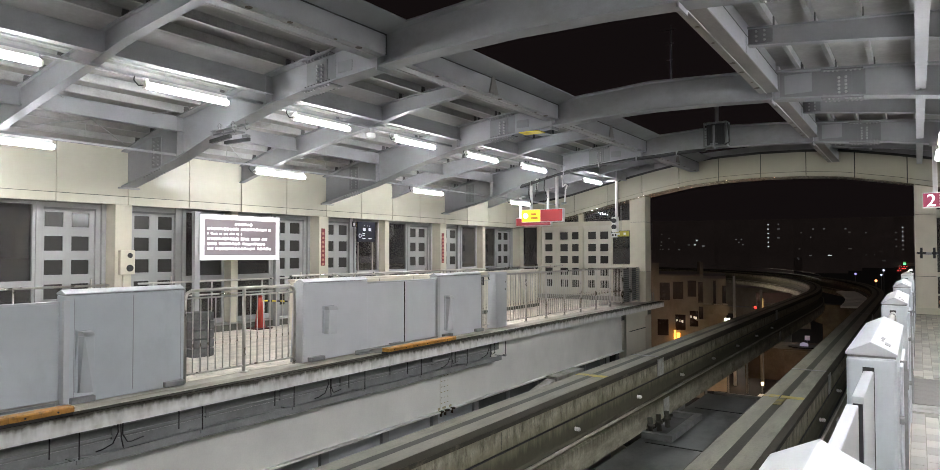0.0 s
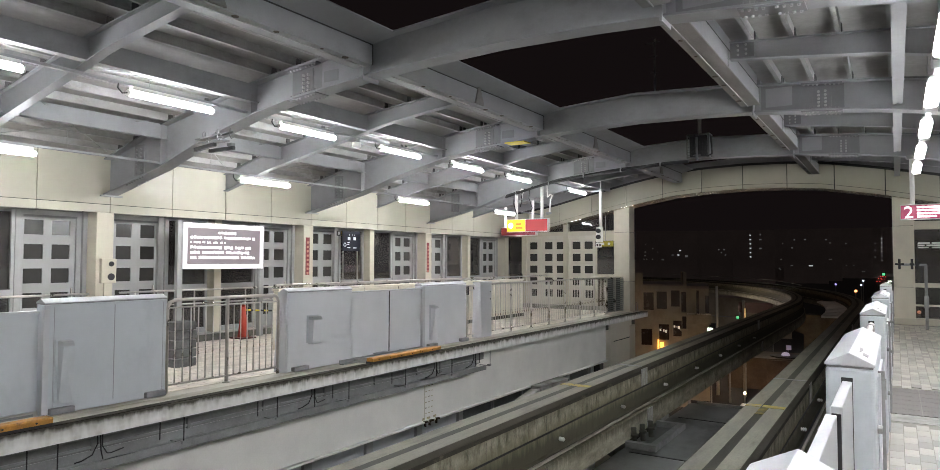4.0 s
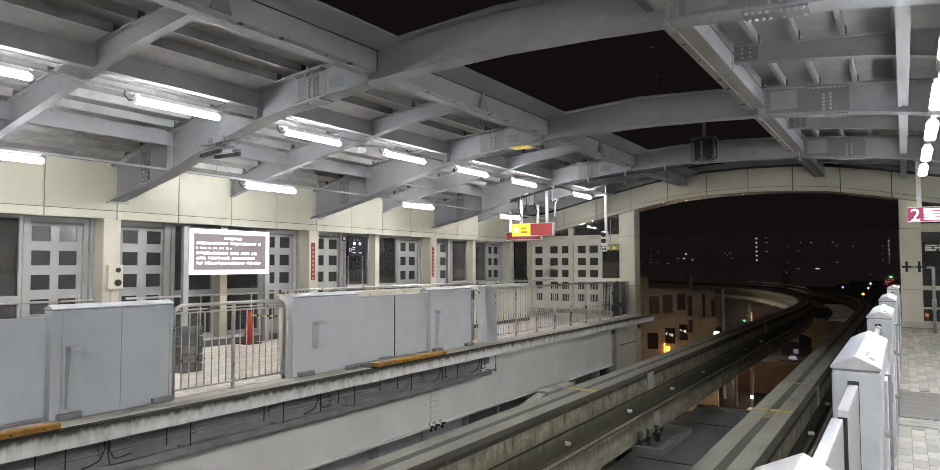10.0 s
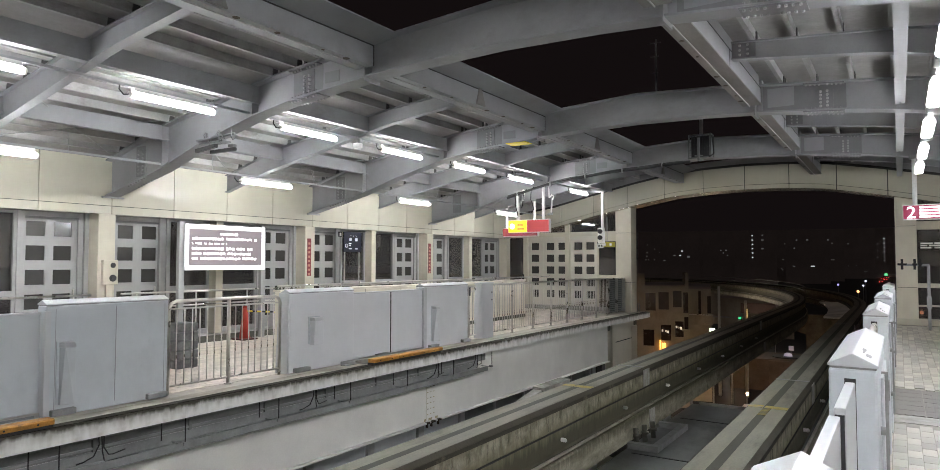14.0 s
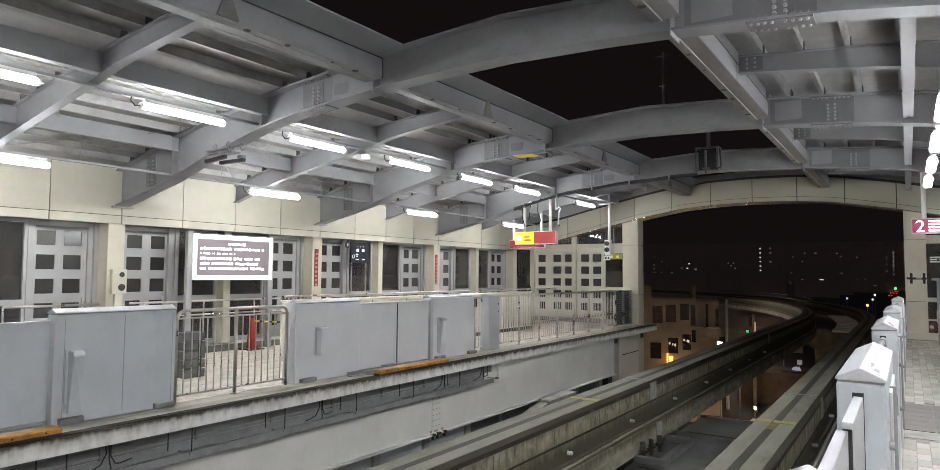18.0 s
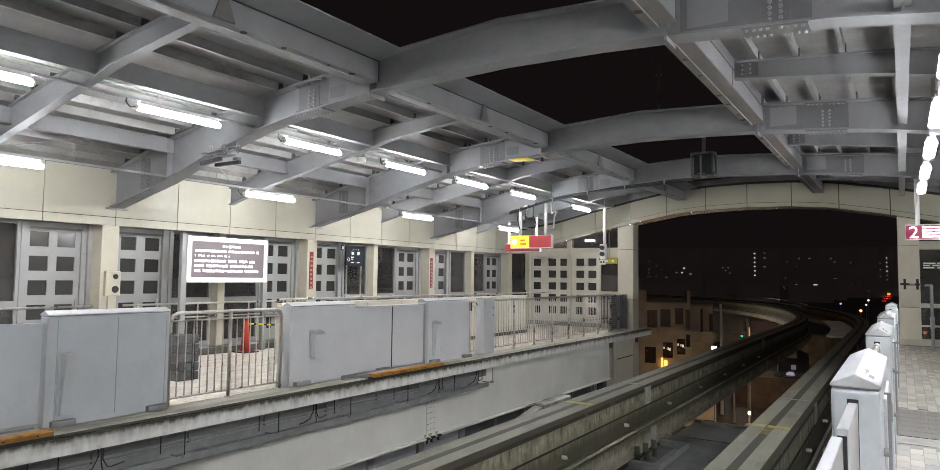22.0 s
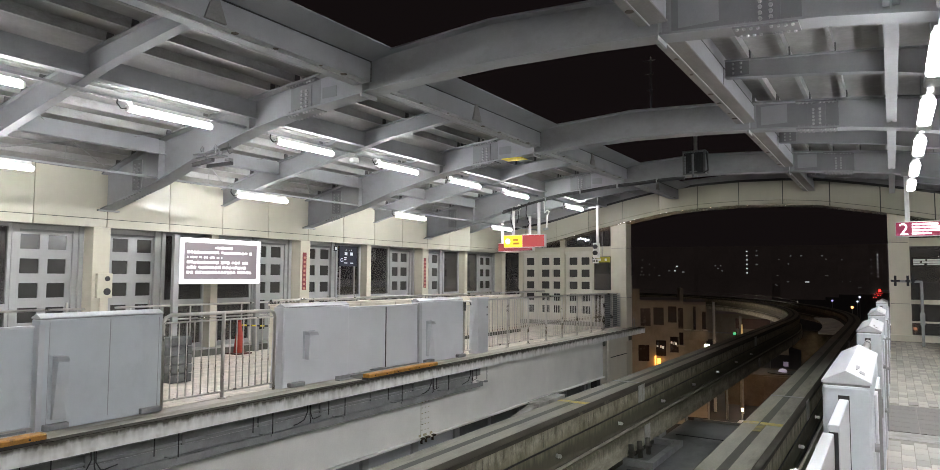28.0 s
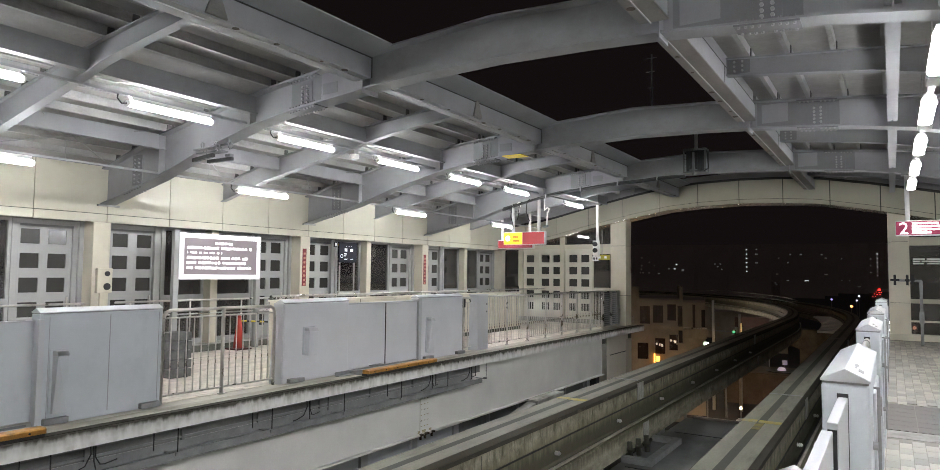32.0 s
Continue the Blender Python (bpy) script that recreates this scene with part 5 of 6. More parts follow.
part("base", S().box(-12.31, -11.91, 9.34, 9.74, 0.0, 0.035), material("cone_base_rubber", (0.10, 0.025, 0.02), 0.7, vary=0.2, scale=8), cn, "dark rubber base", bevel=0.01)
part("body", S().bar((-12.11, 9.54, 0.035), (-12.11, 9.54, 0.70), 0.118, 20, 0.042), CONE, cn, smooth=True)
part("tip", S().bar((-12.11, 9.54, 0.70), (-12.11, 9.54, 0.74), 0.044, 12), CONE, cn, smooth=True)
bar = thing("barrier_bar", "black and yellow striped barrier bar hung from the cone", "barrier")
STRIPE_Y = material("yellow_plastic", (0.75, 0.60, 0.04), 0.4, vary=0.05)
for k in range(14):
    part("band", S().bar((-12.06, 9.57 + 0.12 * k, 0.625 - 0.010 * k), (-12.06, 9.57 + 0.12 * (k + 1), 0.625 - 0.010 * (k + 1)), 0.019, 10), BLACK if k % 2 else STRIPE_Y, bar)
BALLAST = material("ballast_rubber", (0.19, 0.19, 0.185), 0.75, vary=0.25, scale=6, grain=40, bump=0.2)
wt = thing("stacked_weights", "grey stacked ballast blocks standing on the platform", "ballast block")
for k in range(5):
    o = 0.012 * math.sin(3 * k)
    part("block", S().box(-9.88, -9.56, 6.26 + o, 6.63 + o, 0.012 + 0.145 * k, 0.145 + 0.145 * k), BALLAST, wt, bevel=0.012)
part("strap", S().box(-9.56, -9.545, 6.50, 6.54, 0.0, 0.6), BLACK, wt)
for a, b in ((1.6, 3.41), (8.30, 10.24)):
    o = thing("gap_step", "orange rubber step edge on a grey plate on the platform rim", "platform step", "gap steps")
    for k in range(3):
        u, v = a + (b - a) * k / 3, a + (b - a) * (k + 1) / 3
        part("rubber", S().prism([(-7.40, 0.045), (-7.262, 0.045), (-7.258, 0.092), (-7.275, 0.105), (-7.40, 0.105)], "y", u + 0.002, v - 0.002), ORANGE, o, bevel=0.004)
    for k in range(int((b - a) / 0.3)):
        part("bolt", S().bar((-7.262, a + 0.15 + 0.3 * k, 0.07), (-7.252, a + 0.15 + 0.3 * k, 0.07), 0.010, 8), BLACK, o)
    # black strip that paints the shade beneath the rubber
    part("support", S().box(-7.42, -7.30, a + 0.01, b, 0.009, 0.044), BLACK, o)
    part("plate", S().prism([(-7.70, 0.009), (-7.403, 0.009), (-7.403, 0.098), (-7.45, 0.102), (-7.70, 0.05)], "y", a + 0.02, b - 0.01), GALV, o, "grey steel back plate")
    part("side_angle", S().box(-7.71, -7.702, a - 0.32, b, 0.009, 0.075).box(-7.70, -7.60, a - 0.32, a + 0.019, 0.009, 0.02), GALV, o)

# ---- things on the left wall ----
wx = X(-1, WALL)
sp = thing("speaker_box", "white wall box with two round black openings on the pillar", "speaker", "speaker boxes")
part("case", S().box(wx, wx + 0.09, 6.56, 6.84, 1.28, 1.74), CREAM_DULL, sp, bevel=0.01)
for z, r, m in ((1.64, 0.048, BLACK), (1.40, 0.065, BLACK)):
    part("speaker", S().bar((wx + 0.09, 6.74, z), (wx + 0.102, 6.74, z), r, 18).bar((wx + 0.102, 6.74, z), (wx + 0.110, 6.74, z), r * 0.55, 14), m, sp)
part("conduit", S().box(wx, wx + 0.05, 6.64, 6.76, 0.0, 1.28), CREAM_DULL, sp)
FADED = material("faded_sign_print", (0.55, 0.22, 0.16), 0.5)
for y, bary in ((11.72, 0), (16.80, 1)):
    bn = thing("pillar_banner", "narrow red upright sign on the cream pillar", "sign", "pillar signs")
    part("board", S().box(wx, wx + 0.012, y - 0.06, y + 0.06, 1.36, 2.30), RED, bn)
    for k in range(8):
        part("letter_bar", S().box(wx + 0.0125, wx + 0.015, y - 0.035, y + 0.03, 2.20 - 0.11 * k - 0.055, 2.20 - 0.11 * k), FADED, bn)
NAVY = material("navy_sign_enamel", (0.007, 0.008, 0.016), 0.4, vary=0.05, spec=0.25)
LETTER = glow("lit_sign_print", (0.85, 0.9, 1.0), 0.35)
ns = thing("station_sign", "dark navy station name sign hung before the window", "sign")
part("board", S().box(wx - 0.06, wx - 0.03, 13.0, 13.68, 1.98, 2.52), NAVY, ns)
m = S()
for a, b, z0, z1 in ((13.20, 13.30, 2.28, 2.36), (13.42, 13.52, 2.28, 2.36), (13.25, 13.27, 2.41, 2.43), (13.36, 13.38, 2.41, 2.43), (13.46, 13.48, 2.41, 2.43), (13.18, 13.28, 2.20, 2.225), (13.18, 13.26, 2.15, 2.17), (13.18, 13.30, 2.06, 2.08), (13.42, 13.54, 2.06, 2.08)):
    m.box(wx - 0.03, wx - 0.027, a, b, z0, z1)
part("lettering", m, LETTER, ns, "pale lettering")
ring = S()
for k in range(16):
    a0, a1 = 2 * math.pi * k / 16, 2 * math.pi * (k + 1) / 16
    ring.bar((wx - 0.028, 13.09 + 0.045 * math.cos(a0), 2.15 + 0.045 * math.sin(a0)), (wx - 0.028, 13.09 + 0.045 * math.cos(a1), 2.15 + 0.045 * math.sin(a1)), 0.007, 4)
part("ring_mark", ring, LETTER, ns)
part("legs", S().box(wx - 0.06, wx - 0.03, 13.02, 13.05, 1.2, 1.98).box(wx - 0.06, wx - 0.03, 13.58, 13.61, 1.2, 1.98).box(wx - 0.06, wx - 0.03, 12.98, 13.66, 1.16, 1.2), STAINLESS, ns)
tg = thing("door_number_tag", "small dark square plate with a pale mark above the door", "sign")
part("plate", S().box(wx - 0.05, wx - 0.03, 12.80, 12.92, 2.38, 2.52), BLACK, tg)
part("mark", S().box(wx - 0.03, wx - 0.026, 12.83, 12.89, 2.41, 2.49), WHITE, tg)

# ---- hanging signs and fixtures ----
def hung_sign(x0, x1, y, z0, z1, faces, hang, label):
    h = thing("hanging_sign", label, "sign", "hanging signs")
    part("case", S().box(x0, x1, y, y + 0.12, z0, z1), WHITE, h, bevel=0.006)
    for a, b, m in faces:
        part("face_panel", S().box(x0 + (x1 - x0) * a + 0.01, x0 + (x1 - x0) * b, y - 0.006, y - 0.001, z0 + 0.02, z1 - 0.02), m, h)
    for u, top in hang:
        part("hanger", S().bar((u, y + 0.06, z1), (u, y + 0.06, top), 0.045, 12), WHITE, h, smooth=True)
        part("clamp", S().box(u - 0.09, u + 0.09, y - 0.02, y + 0.16, top - 0.03, top + 0.05), GALV, h)
    return h


RED_LIT = glow("lit_red_panel", (0.75, 0.04, 0.04), 0.09, (0.27, 0.028, 0.03))
YEL_LIT = glow("lit_yellow_panel", (1.0, 0.72, 0.02), 0.75, (0.7, 0.5, 0.03))
SY = 16.78
h = hung_sign(-9.57, -8.24, SY, 2.56, 2.935, ((0.0, 0.46, YEL_LIT), (0.46, 0.985, RED_LIT)), ((-9.28, 3.73), (-8.45, 3.92)), "lit yellow and red hanging platform sign on white poles")
part("round_mark", S().prism([(-9.43 + 0.085 * math.cos(2 * math.pi * k / 14), 2.75 + 0.085 * math.sin(2 * math.pi * k / 14)) for k in range(14)], "y", SY - 0.012, SY - 0.007), glow("pale_print", (1.0, 0.8, 0.75), 0.9), h)
RED_PRINT = material("ochre_print", (0.62, 0.36, 0.03), 0.5)
part("letter_bar", S().box(-9.26, -9.08, SY - 0.011, SY - 0.007, 2.76, 2.82), RED_PRINT, h)
part("letter_bar", S().box(-9.26, -9.04, SY - 0.011, SY - 0.007, 2.65, 2.71), RED_PRINT, h)
hung_sign(-11.28, -9.95, 19.40, 2.57, 2.86, ((0.0, 0.98, RED),), ((-11.15, 3.58), (-10.10, 3.76)), "dull red hanging platform sign on white poles")
h = hung_sign(0.085, 1.60, SY, 2.61, 2.935, ((0.0, 0.56, glow("lit_crimson_panel", (0.36, 0.010, 0.07), 0.34, (0.14, 0.012, 0.035))), (0.56, 0.80, YEL_LIT), (0.80, 0.99, RED_LIT)), ((0.308, 3.94), (1.4, 3.70)), "lit crimson hanging platform sign with a white number two")
PRINT = glow("lit_white_print", (1.0, 0.95, 0.97), 1.6)
cu = bpy.data.curves.new("number", "FONT")
cu.body, cu.size, cu.extrude, cu.align_x = "2", 0.36, 0.002, "CENTER"
tmp = bpy.data.objects.new("number", cu)
scene.collection.objects.link(tmp)
bpy.context.view_layer.update()
me = bpy.data.meshes.new_from_object(tmp.evaluated_get(bpy.context.evaluated_depsgraph_get()))
bpy.data.objects.remove(tmp)
me.transform(pose(0.235, SY - 0.009, 2.645, 90))
me.materials.clear()
me.materials.append(PRINT)
part("number", me, None, h, "white number two")
for k, (a, b) in enumerate(((0.38, 0.84), (0.38, 0.88), (0.38, 0.86), (0.38, 0.72))):
    part("letter_bar", S().box(a, b, SY - 0.012, SY - 0.007, 2.85 - 0.065 * k, 2.89 - 0.065 * k), PRINT, h)
part("round_mark", S().prism([(1.08 + 0.10 * math.cos(2 * math.pi * k / 14), 2.775 + 0.10 * math.sin(2 * math.pi * k / 14)) for k in range(14)], "y", SY - 0.012, SY - 0.007), RED_LIT, h)

sg = thing("departure_signal", "grey two-lamp departure signal on a white hanging pole", "signal")
part("pole", S().bar((-8.035, 20.25, 2.82), (-8.035, 20.25, 3.99), 0.045, 12), WHITE, sg, smooth=True)
part("case", S().box(-8.18, -7.99, 20.18, 20.34, 2.34, 2.83), GIRDER, sg, bevel=0.01)
for z in (2.71, 2.51):
    part("lens", S().bar((-8.085, 20.18, z), (-8.085, 20.11, z), 0.074, 16).bar((-8.085, 20.11, z), (-8.085, 20.105, z), 0.048, 14), BLACK, sg)
part("tag", S().box(-8.18, -7.98, 20.16, 20.18, 2.17, 2.32), WHITE, sg)
for xx in (-8.15, -8.06):
    part("letter_bar", S().box(xx, xx + 0.05, 20.157, 20.16, 2.21, 2.28), BLACK, sg)
part("arm", S().box(-8.36, -7.95, 20.20, 20.30, 3.985, 4.02), GALV, sg)
part("hanger_rod", S().bar((-8.035, 20.25, 4.02), (-8.035, 20.25, 4.63), 0.016, 8), GALV, sg)
ex = thing("exit_sign", "yellow and black lit sign on the end wall", "sign")
part("board", S().box(-8.70, -8.22, 21.80, 21.86, 2.24, 2.42), glow("lit_olive_panel", (0.45, 0.38, 0.02), 0.16, (0.26, 0.22, 0.02)), ex)
part("black_end", S().box(-8.86, -8.70, 21.80, 21.86, 2.24, 2.42), BLACK, ex)
part("mark", S().box(-8.80, -8.75, 21.795, 21.8, 2.28, 2.38), WHITE, ex)
for xx in (-8.62, -8.40):
    part("mark", S().box(xx, xx + 0.08, 21.795, 21.8, 2.29, 2.37), WHITE, ex)
part("hanger", S().bar((-8.5, 21.83, 2.42), (-8.5, 21.83, 3.3), 0.012, 6), GALV, ex)

cc = thing("ceiling_sensor", "grey sensor bars on a bracket below the roof frame", "sensor")
for x in (-9.42, -9.08):
    part("bracket", S().bar((x, 6.62, 3.585), (x, 6.62, 3.80), 0.011, 6), DULL_STEEL, cc)
    part("hook", S().pipe([(x + 0.05, 6.55, 3.70), (x + 0.05, 6.53, 3.75), (x + 0.07, 6.55, 3.79), (x + 0.09, 6.57, 3.75)], 0.008), DULL_STEEL, cc)
part("cross_arm", S().box(-9.55, -8.95, 6.52, 6.62, 3.66, 3.685), DULL_STEEL, cc)
part("cross_arm", S().box(-9.45, -8.85, 6.50, 6.66, 3.59, 3.615), DULL_STEEL, cc)
part("sensor_bar", S().sweep([(-9.44, 6.42, 3.455), (-9.44, 6.48, 3.455), (-9.44, 6.48, 3.515), (-9.44, 6.42, 3.515)], [(-8.93, 6.42, 3.495), (-8.93, 6.48, 3.495), (-8.93, 6.48, 3.555), (-8.93, 6.42, 3.555)]), BLACK, cc, bevel=0.006)
for x, y, z in ((-9.36, 6.50, 3.655), (-9.22, 6.62, 3.70)):
    part("carrier_tube", S().bar((x, y, z), (x + 0.52, y - 0.02, z + 0.02), 0.020, 8), DULL_STEEL, cc, smooth=True)
    part("clip", S().pipe([(x + 0.46, y - 0.02, z + 0.09), (x + 0.48, y - 0.05, z - 0.02), (x + 0.50, y - 0.03, z - 0.08), (x + 0.54, y, z - 0.05)], 0.009), DULL_STEEL, cc, smooth=True)
    part("drop_strap", S().box(x + 0.2, x + 0.215, y - 0.02, y - 0.01, z - 0.12, z), DULL_STEEL, cc)
part("sensor_bar", S().box(-9.28, -8.68, 6.58, 6.64, 3.445, 3.50), BLACK, cc, bevel=0.006)
part("sensor_head", S().box(-8.80, -8.68, 6.56, 6.64, 3.502, 3.55), DULL_STEEL, cc, bevel=0.01)
sd = thing("ceiling_bell", "small white round alarm bell under the lamp rail", "alarm")
part("case", S().bar((-8.36, 9.05, 3.815), (-8.36, 9.05, 3.90), 0.085, 20), WHITE, sd, bevel=0.012)
part("mount", S().bar((-8.33, 9.05, 3.90), (-8.33, 9.05, 3.975), 0.035, 12), GALV, sd)

# cable run along the end frame, and the box on it
cr = thing("cable_run", "black cable bundle strapped along the roof frame", "cable")
ds = [-5.6 + 0.35 * k for k in range(16)]
part("thick_cable", S().pipe([(MID + d, frames[-1] - 0.20, lerp(LOW, abs(d)) - 0.06 - 0.012 * math.sin(3 * d)) for d in ds], 0.035, 8), CABLE, cr, smooth=True)
part("thin_cable", S().pipe([(MID + d, frames[-1] - 0.17, lerp(LOW, abs(d)) - 0.02 - 0.01 * math.cos(4 * d)) for d in ds], 0.02, 8), CABLE, cr, smooth=True)
for d in ds[1::3]:
    part("strap", S().box(MID + d - 0.015, MID + d + 0.015, frames[-1] - 0.245, frames[-1] - 0.14, lerp(LOW, abs(d)) - 0.11, lerp(LOW, abs(d)) + 0.02), GALV, cr)
for x0, z0, x1, z1 in ((-9.18, 3.74, -9.26, 3.02), (-8.68, 3.86, -8.74, 3.16), (-8.92, 3.80, -9.10, 3.28)):
    part("loose_cable", S().pipe([(x0, 16.70, z0), (x0 - 0.07, 16.66, z0 - 0.10), (x0 - 0.09, 16.66, (z0 + z1) / 2), (x1 + 0.05, 16.70, z1 + 0.08), (x1, 16.74, z1)], 0.013), CABLE, cr, smooth=True)
for x, z, d in ((-9.0, 3.82, 0.34), (-8.10, 3.62, 0.52)):
    cam_arm = thing("ceiling_camera", "small white camera on a bent white arm under the roof frame", "camera", "ceiling cameras")
    part("arm", S().pipe([(x - 0.16, 16.78, lerp(LOW, abs(x - 0.16 - MID)) + 0.01), (x - 0.13, 16.76, z - 0.10), (x - 0.04, 16.74, z - 0.02), (x + 0.02, 16.74, z - 0.06), (x - 0.02, 16.74, z - 0.16)], 0.020, 8), WHITE, cam_arm, smooth=True)
    part("drop_tube", S().bar((x - 0.03, 16.74, z - 0.15), (x - 0.06, 16.74, z - d), 0.022, 8), WHITE, cam_arm, smooth=True)
    part("lens_head", S().bar((x - 0.06, 16.80, z - d - 0.02), (x - 0.10, 16.64, z - d - 0.05), 0.038, 12), GALV, cam_arm, smooth=True)
ab = thing("antenna_box", "grey mesh-sided equipment box with a mast on the roof frame", "equipment box")
bx0, bx1, by = -4.28, -3.74, frames[-1] - 0.22
for z0 in (4.24, 4.80):
    part("tray", S().box(bx0, bx1, by - 0.3, by + 0.05, z0, z0 + 0.03), DECK_DARK, ab)
for cx in (bx0, bx1 - 0.03):
    for cy in (by - 0.3, by + 0.02):
        part("corner_post", S().box(cx, cx + 0.03, cy, cy + 0.03, 4.27, 4.80), DECK_DARK, ab)
for k in range(13):
    part("mesh_rod", S().bar((bx0 + 0.04 + 0.038 * k, by - 0.285, 4.25), (bx0 + 0.04 + 0.038 * k, by - 0.285, 4.82), 0.004, 5), BLACK, ab)
for k in range(8):
    part("mesh_rod", S().bar((bx0, by - 0.285, 4.32 + 0.065 * k), (bx1, by - 0.285, 4.32 + 0.065 * k), 0.004, 5), BLACK, ab)
part("inner_case", S().box(bx0 + 0.06, bx1 - 0.06, by - 0.24, by, 4.28, 4.78), BLACK, ab)
part("front_pipe", S().bar((-4.03, by - 0.31, 4.18), (-4.03, by - 0.31, 4.74), 0.028, 10).bar((-4.12, by - 0.31, 4.30), (-3.94, by - 0.31, 4.30), 0.015, 8), DULL_STEEL, ab, smooth=True)
part("mast", S().bar((-4.01, by - 0.1, 4.20), (-4.01, by - 0.1, 5.35), 0.045, 10), GALV, ab, smooth=True)
part("cable", S().pipe([(bx1 + 0.02, by - 0.28, 4.78), (bx1 + 0.05, by - 0.28, 4.5), (bx1 + 0.06, by - 0.28, 4.32), (bx1 - 0.05, by - 0.3, 4.26)], 0.018), CABLE, ab, smooth=True)
mast = thing("roof_mast", "thin grey mast with cross arms on the roof frame", "mast")
my = frames[-2]
part("pole", S().bar((-3.64, my, 4.80), (-3.64, my, 5.78), 0.014, 8), DECK_DARK, mast, smooth=True)
for z, w in ((5.70, 0.16), (5.45, 0.10), (5.15, 0.07)):
    part("cross_arm", S().bar((-3.64 - w, my - 0.03, z), (-3.64 + w * 0.6, my - 0.03, z), 0.008, 6), DECK_DARK, mast)
for k, y in ((0, frames[-2]), ):
    yb = thing("warning_band", "yellow warning band on the roof frame flange", "marking")
    part("band", S().box(X(-1, 2.75), X(-1, 2.30), y - 0.15, y + 0.15, 4.128, 4.145), material("bright_yellow_band", (0.85, 0.66, 0.02), 0.5, vary=0.05), yb)

# post with cross marks on the near platform
pm = thing("marker_post", "grey post with an arm carrying black cross plates", "post")
part("pole", S().bar((0.62, 20.4, 0.0), (0.62, 20.4, 1.64), 0.035, 10).bar((0.62, 20.4, 0.55), (0.62, 20.4, 0.85), 0.055, 12), GALV, pm, smooth=True)
part("arm", S().bar((0.64, 20.4, 1.64), (-0.02, 20.4, 1.66), 0.03, 10), GALV, pm, smooth=True)
for x in (0.06, 0.33, 0.44):
    part("cross_plate", S().box(x - 0.10 if x < 0.2 else x - 0.05, x + 0.10 if x < 0.2 else x + 0.05, 20.33, 20.36, 1.64, 1.69).box(x - 0.028, x + 0.028, 20.33, 20.36, 1.53, 1.80), BLACK, pm)

# ---- outside ----
GROUND = -9.5
setting("ground", S().add([(-1500, -600, GROUND), (1500, -600, GROUND), (1500, 3000, GROUND), (-1500, 3000, GROUND)], [(0, 1, 2, 3)]), ASPHALT, "dark street level ground below the station", "ground")
FAR_W = glow("far_white_light", (0.9, 0.97, 1.0), 0.6)
FAR_A = glow("far_amber_light", (1.0, 0.7, 0.4), 0.22)
FAR_D = glow("far_dim_light", (0.9, 0.95, 1.0), 0.06)
FAR_F = glow("far_faint_light", (1.0, 0.9, 0.82), 0.022)
WARM = glow("lit_room", (1.0, 0.80, 0.60), 0.9)
NIGHT_PANE = material("dark_window", (0.035, 0.025, 0.022), 0.25, vary=0.1)
AMBER = glow("amber_lamp", (1.0, 0.40, 0.06), 2.5)
SODIUM = glow("sodium_fill_lamp", (1.0, 0.62, 0.36), 520.0)


def toward(bear, dist):
    """A plan point at a bearing in degrees to the left of the track, as seen from the platform."""
    a = radians(bear)
    return (-math.sin(a) * dist, math.cos(a) * dist)


# the cream house behind the left platform
ah = thing("apartment_house", "cream plastered apartment house with dark windows and an amber door lamp", "building", "town buildings")
ah.matrix_basis = pose(*toward(17.0, 54.0), 0, 0, 0, 17.0)
part("wall", S().box(-9.0, 2.14, 0.0, 9.0, GROUND, -0.15), STUCCO, ah)
part("roof_deck", S().box(-9.0, 2.14, 0.25, 9.0, -0.15, -0.05), CITY, ah)
part("corner_pier", S().box(-2.4, -1.15, -0.05, 0.4, -0.15, 0.85), STUCCO, ah)
part("party_wall", S().box(1.9, 2.14, 0.0, 6.0, -0.15, 0.9), STUCCO, ah)
for u, w, z0, z1, m in ((-1.10, 0.77, -2.05, -0.68, 0), (-0.11, 0.77, -1.95, -0.60, 0), (0.98, 0.64, -1.75, -0.50, 0), (1.74, 0.36, -2.2, -0.6, 0), (-1.28, 0.82, -4.80, -3.55, 0), (0.06, 0.75, -4.35, -3.15, 1), (1.12, 0.62, -4.05, -2.85, 1), (1.80, 0.30, -3.6, -2.5, 0)):
    wd = part("window", S().box(u - 0.06, u, -0.07, -0.002, z0 - 0.06, z1 + 0.06).box(u + w, u + w + 0.06, -0.07, -0.002, z0 - 0.06, z1 + 0.06).box(u, u + w, -0.07, -0.002, z1, z1 + 0.06).box(u, u + w, -0.07, -0.002, z0 - 0.06, z0), STUCCO, ah)
    part("pane", S().box(u, u + w, -0.03, -0.004, z0, z1), NIGHT_PANE, wd)
    if m:
        part("mullion", S().box(u + w / 2 - 0.03, u + w / 2 + 0.03, -0.06, -0.031, z0, z1), NIGHT_PANE, wd)
        for k, a in enumerate((0.06, 0.42, 0.62)):
            part("lit_gap", S().box(u + a * w, u + a * w + 0.12, -0.045, -0.031, z1 - 0.52 - 0.06 * k, z1 - 0.36 - 0.04 * k), WARM, wd)
part("porch", S().box(1.6, 2.2, -0.6, -0.002, -3.55, -3.45), STUCCO, ah)
al = thing("wall_lamp", "glowing amber lamp beside the house door", "lamp", "wall lamps")
al.matrix_basis = ah.matrix_basis.copy()
part("tall_glass", S().box(-0.06, 0.06, -0.30, -0.10, -5.2, -4.35), AMBER, al)
part("low_glass", S().box(0.14, 0.40, -0.34, -0.10, -5.05, -4.55), AMBER, al)
part("bracket", S().box(-0.05, 0.35, -0.10, -0.002, -5.3, -5.2), GALV, al)
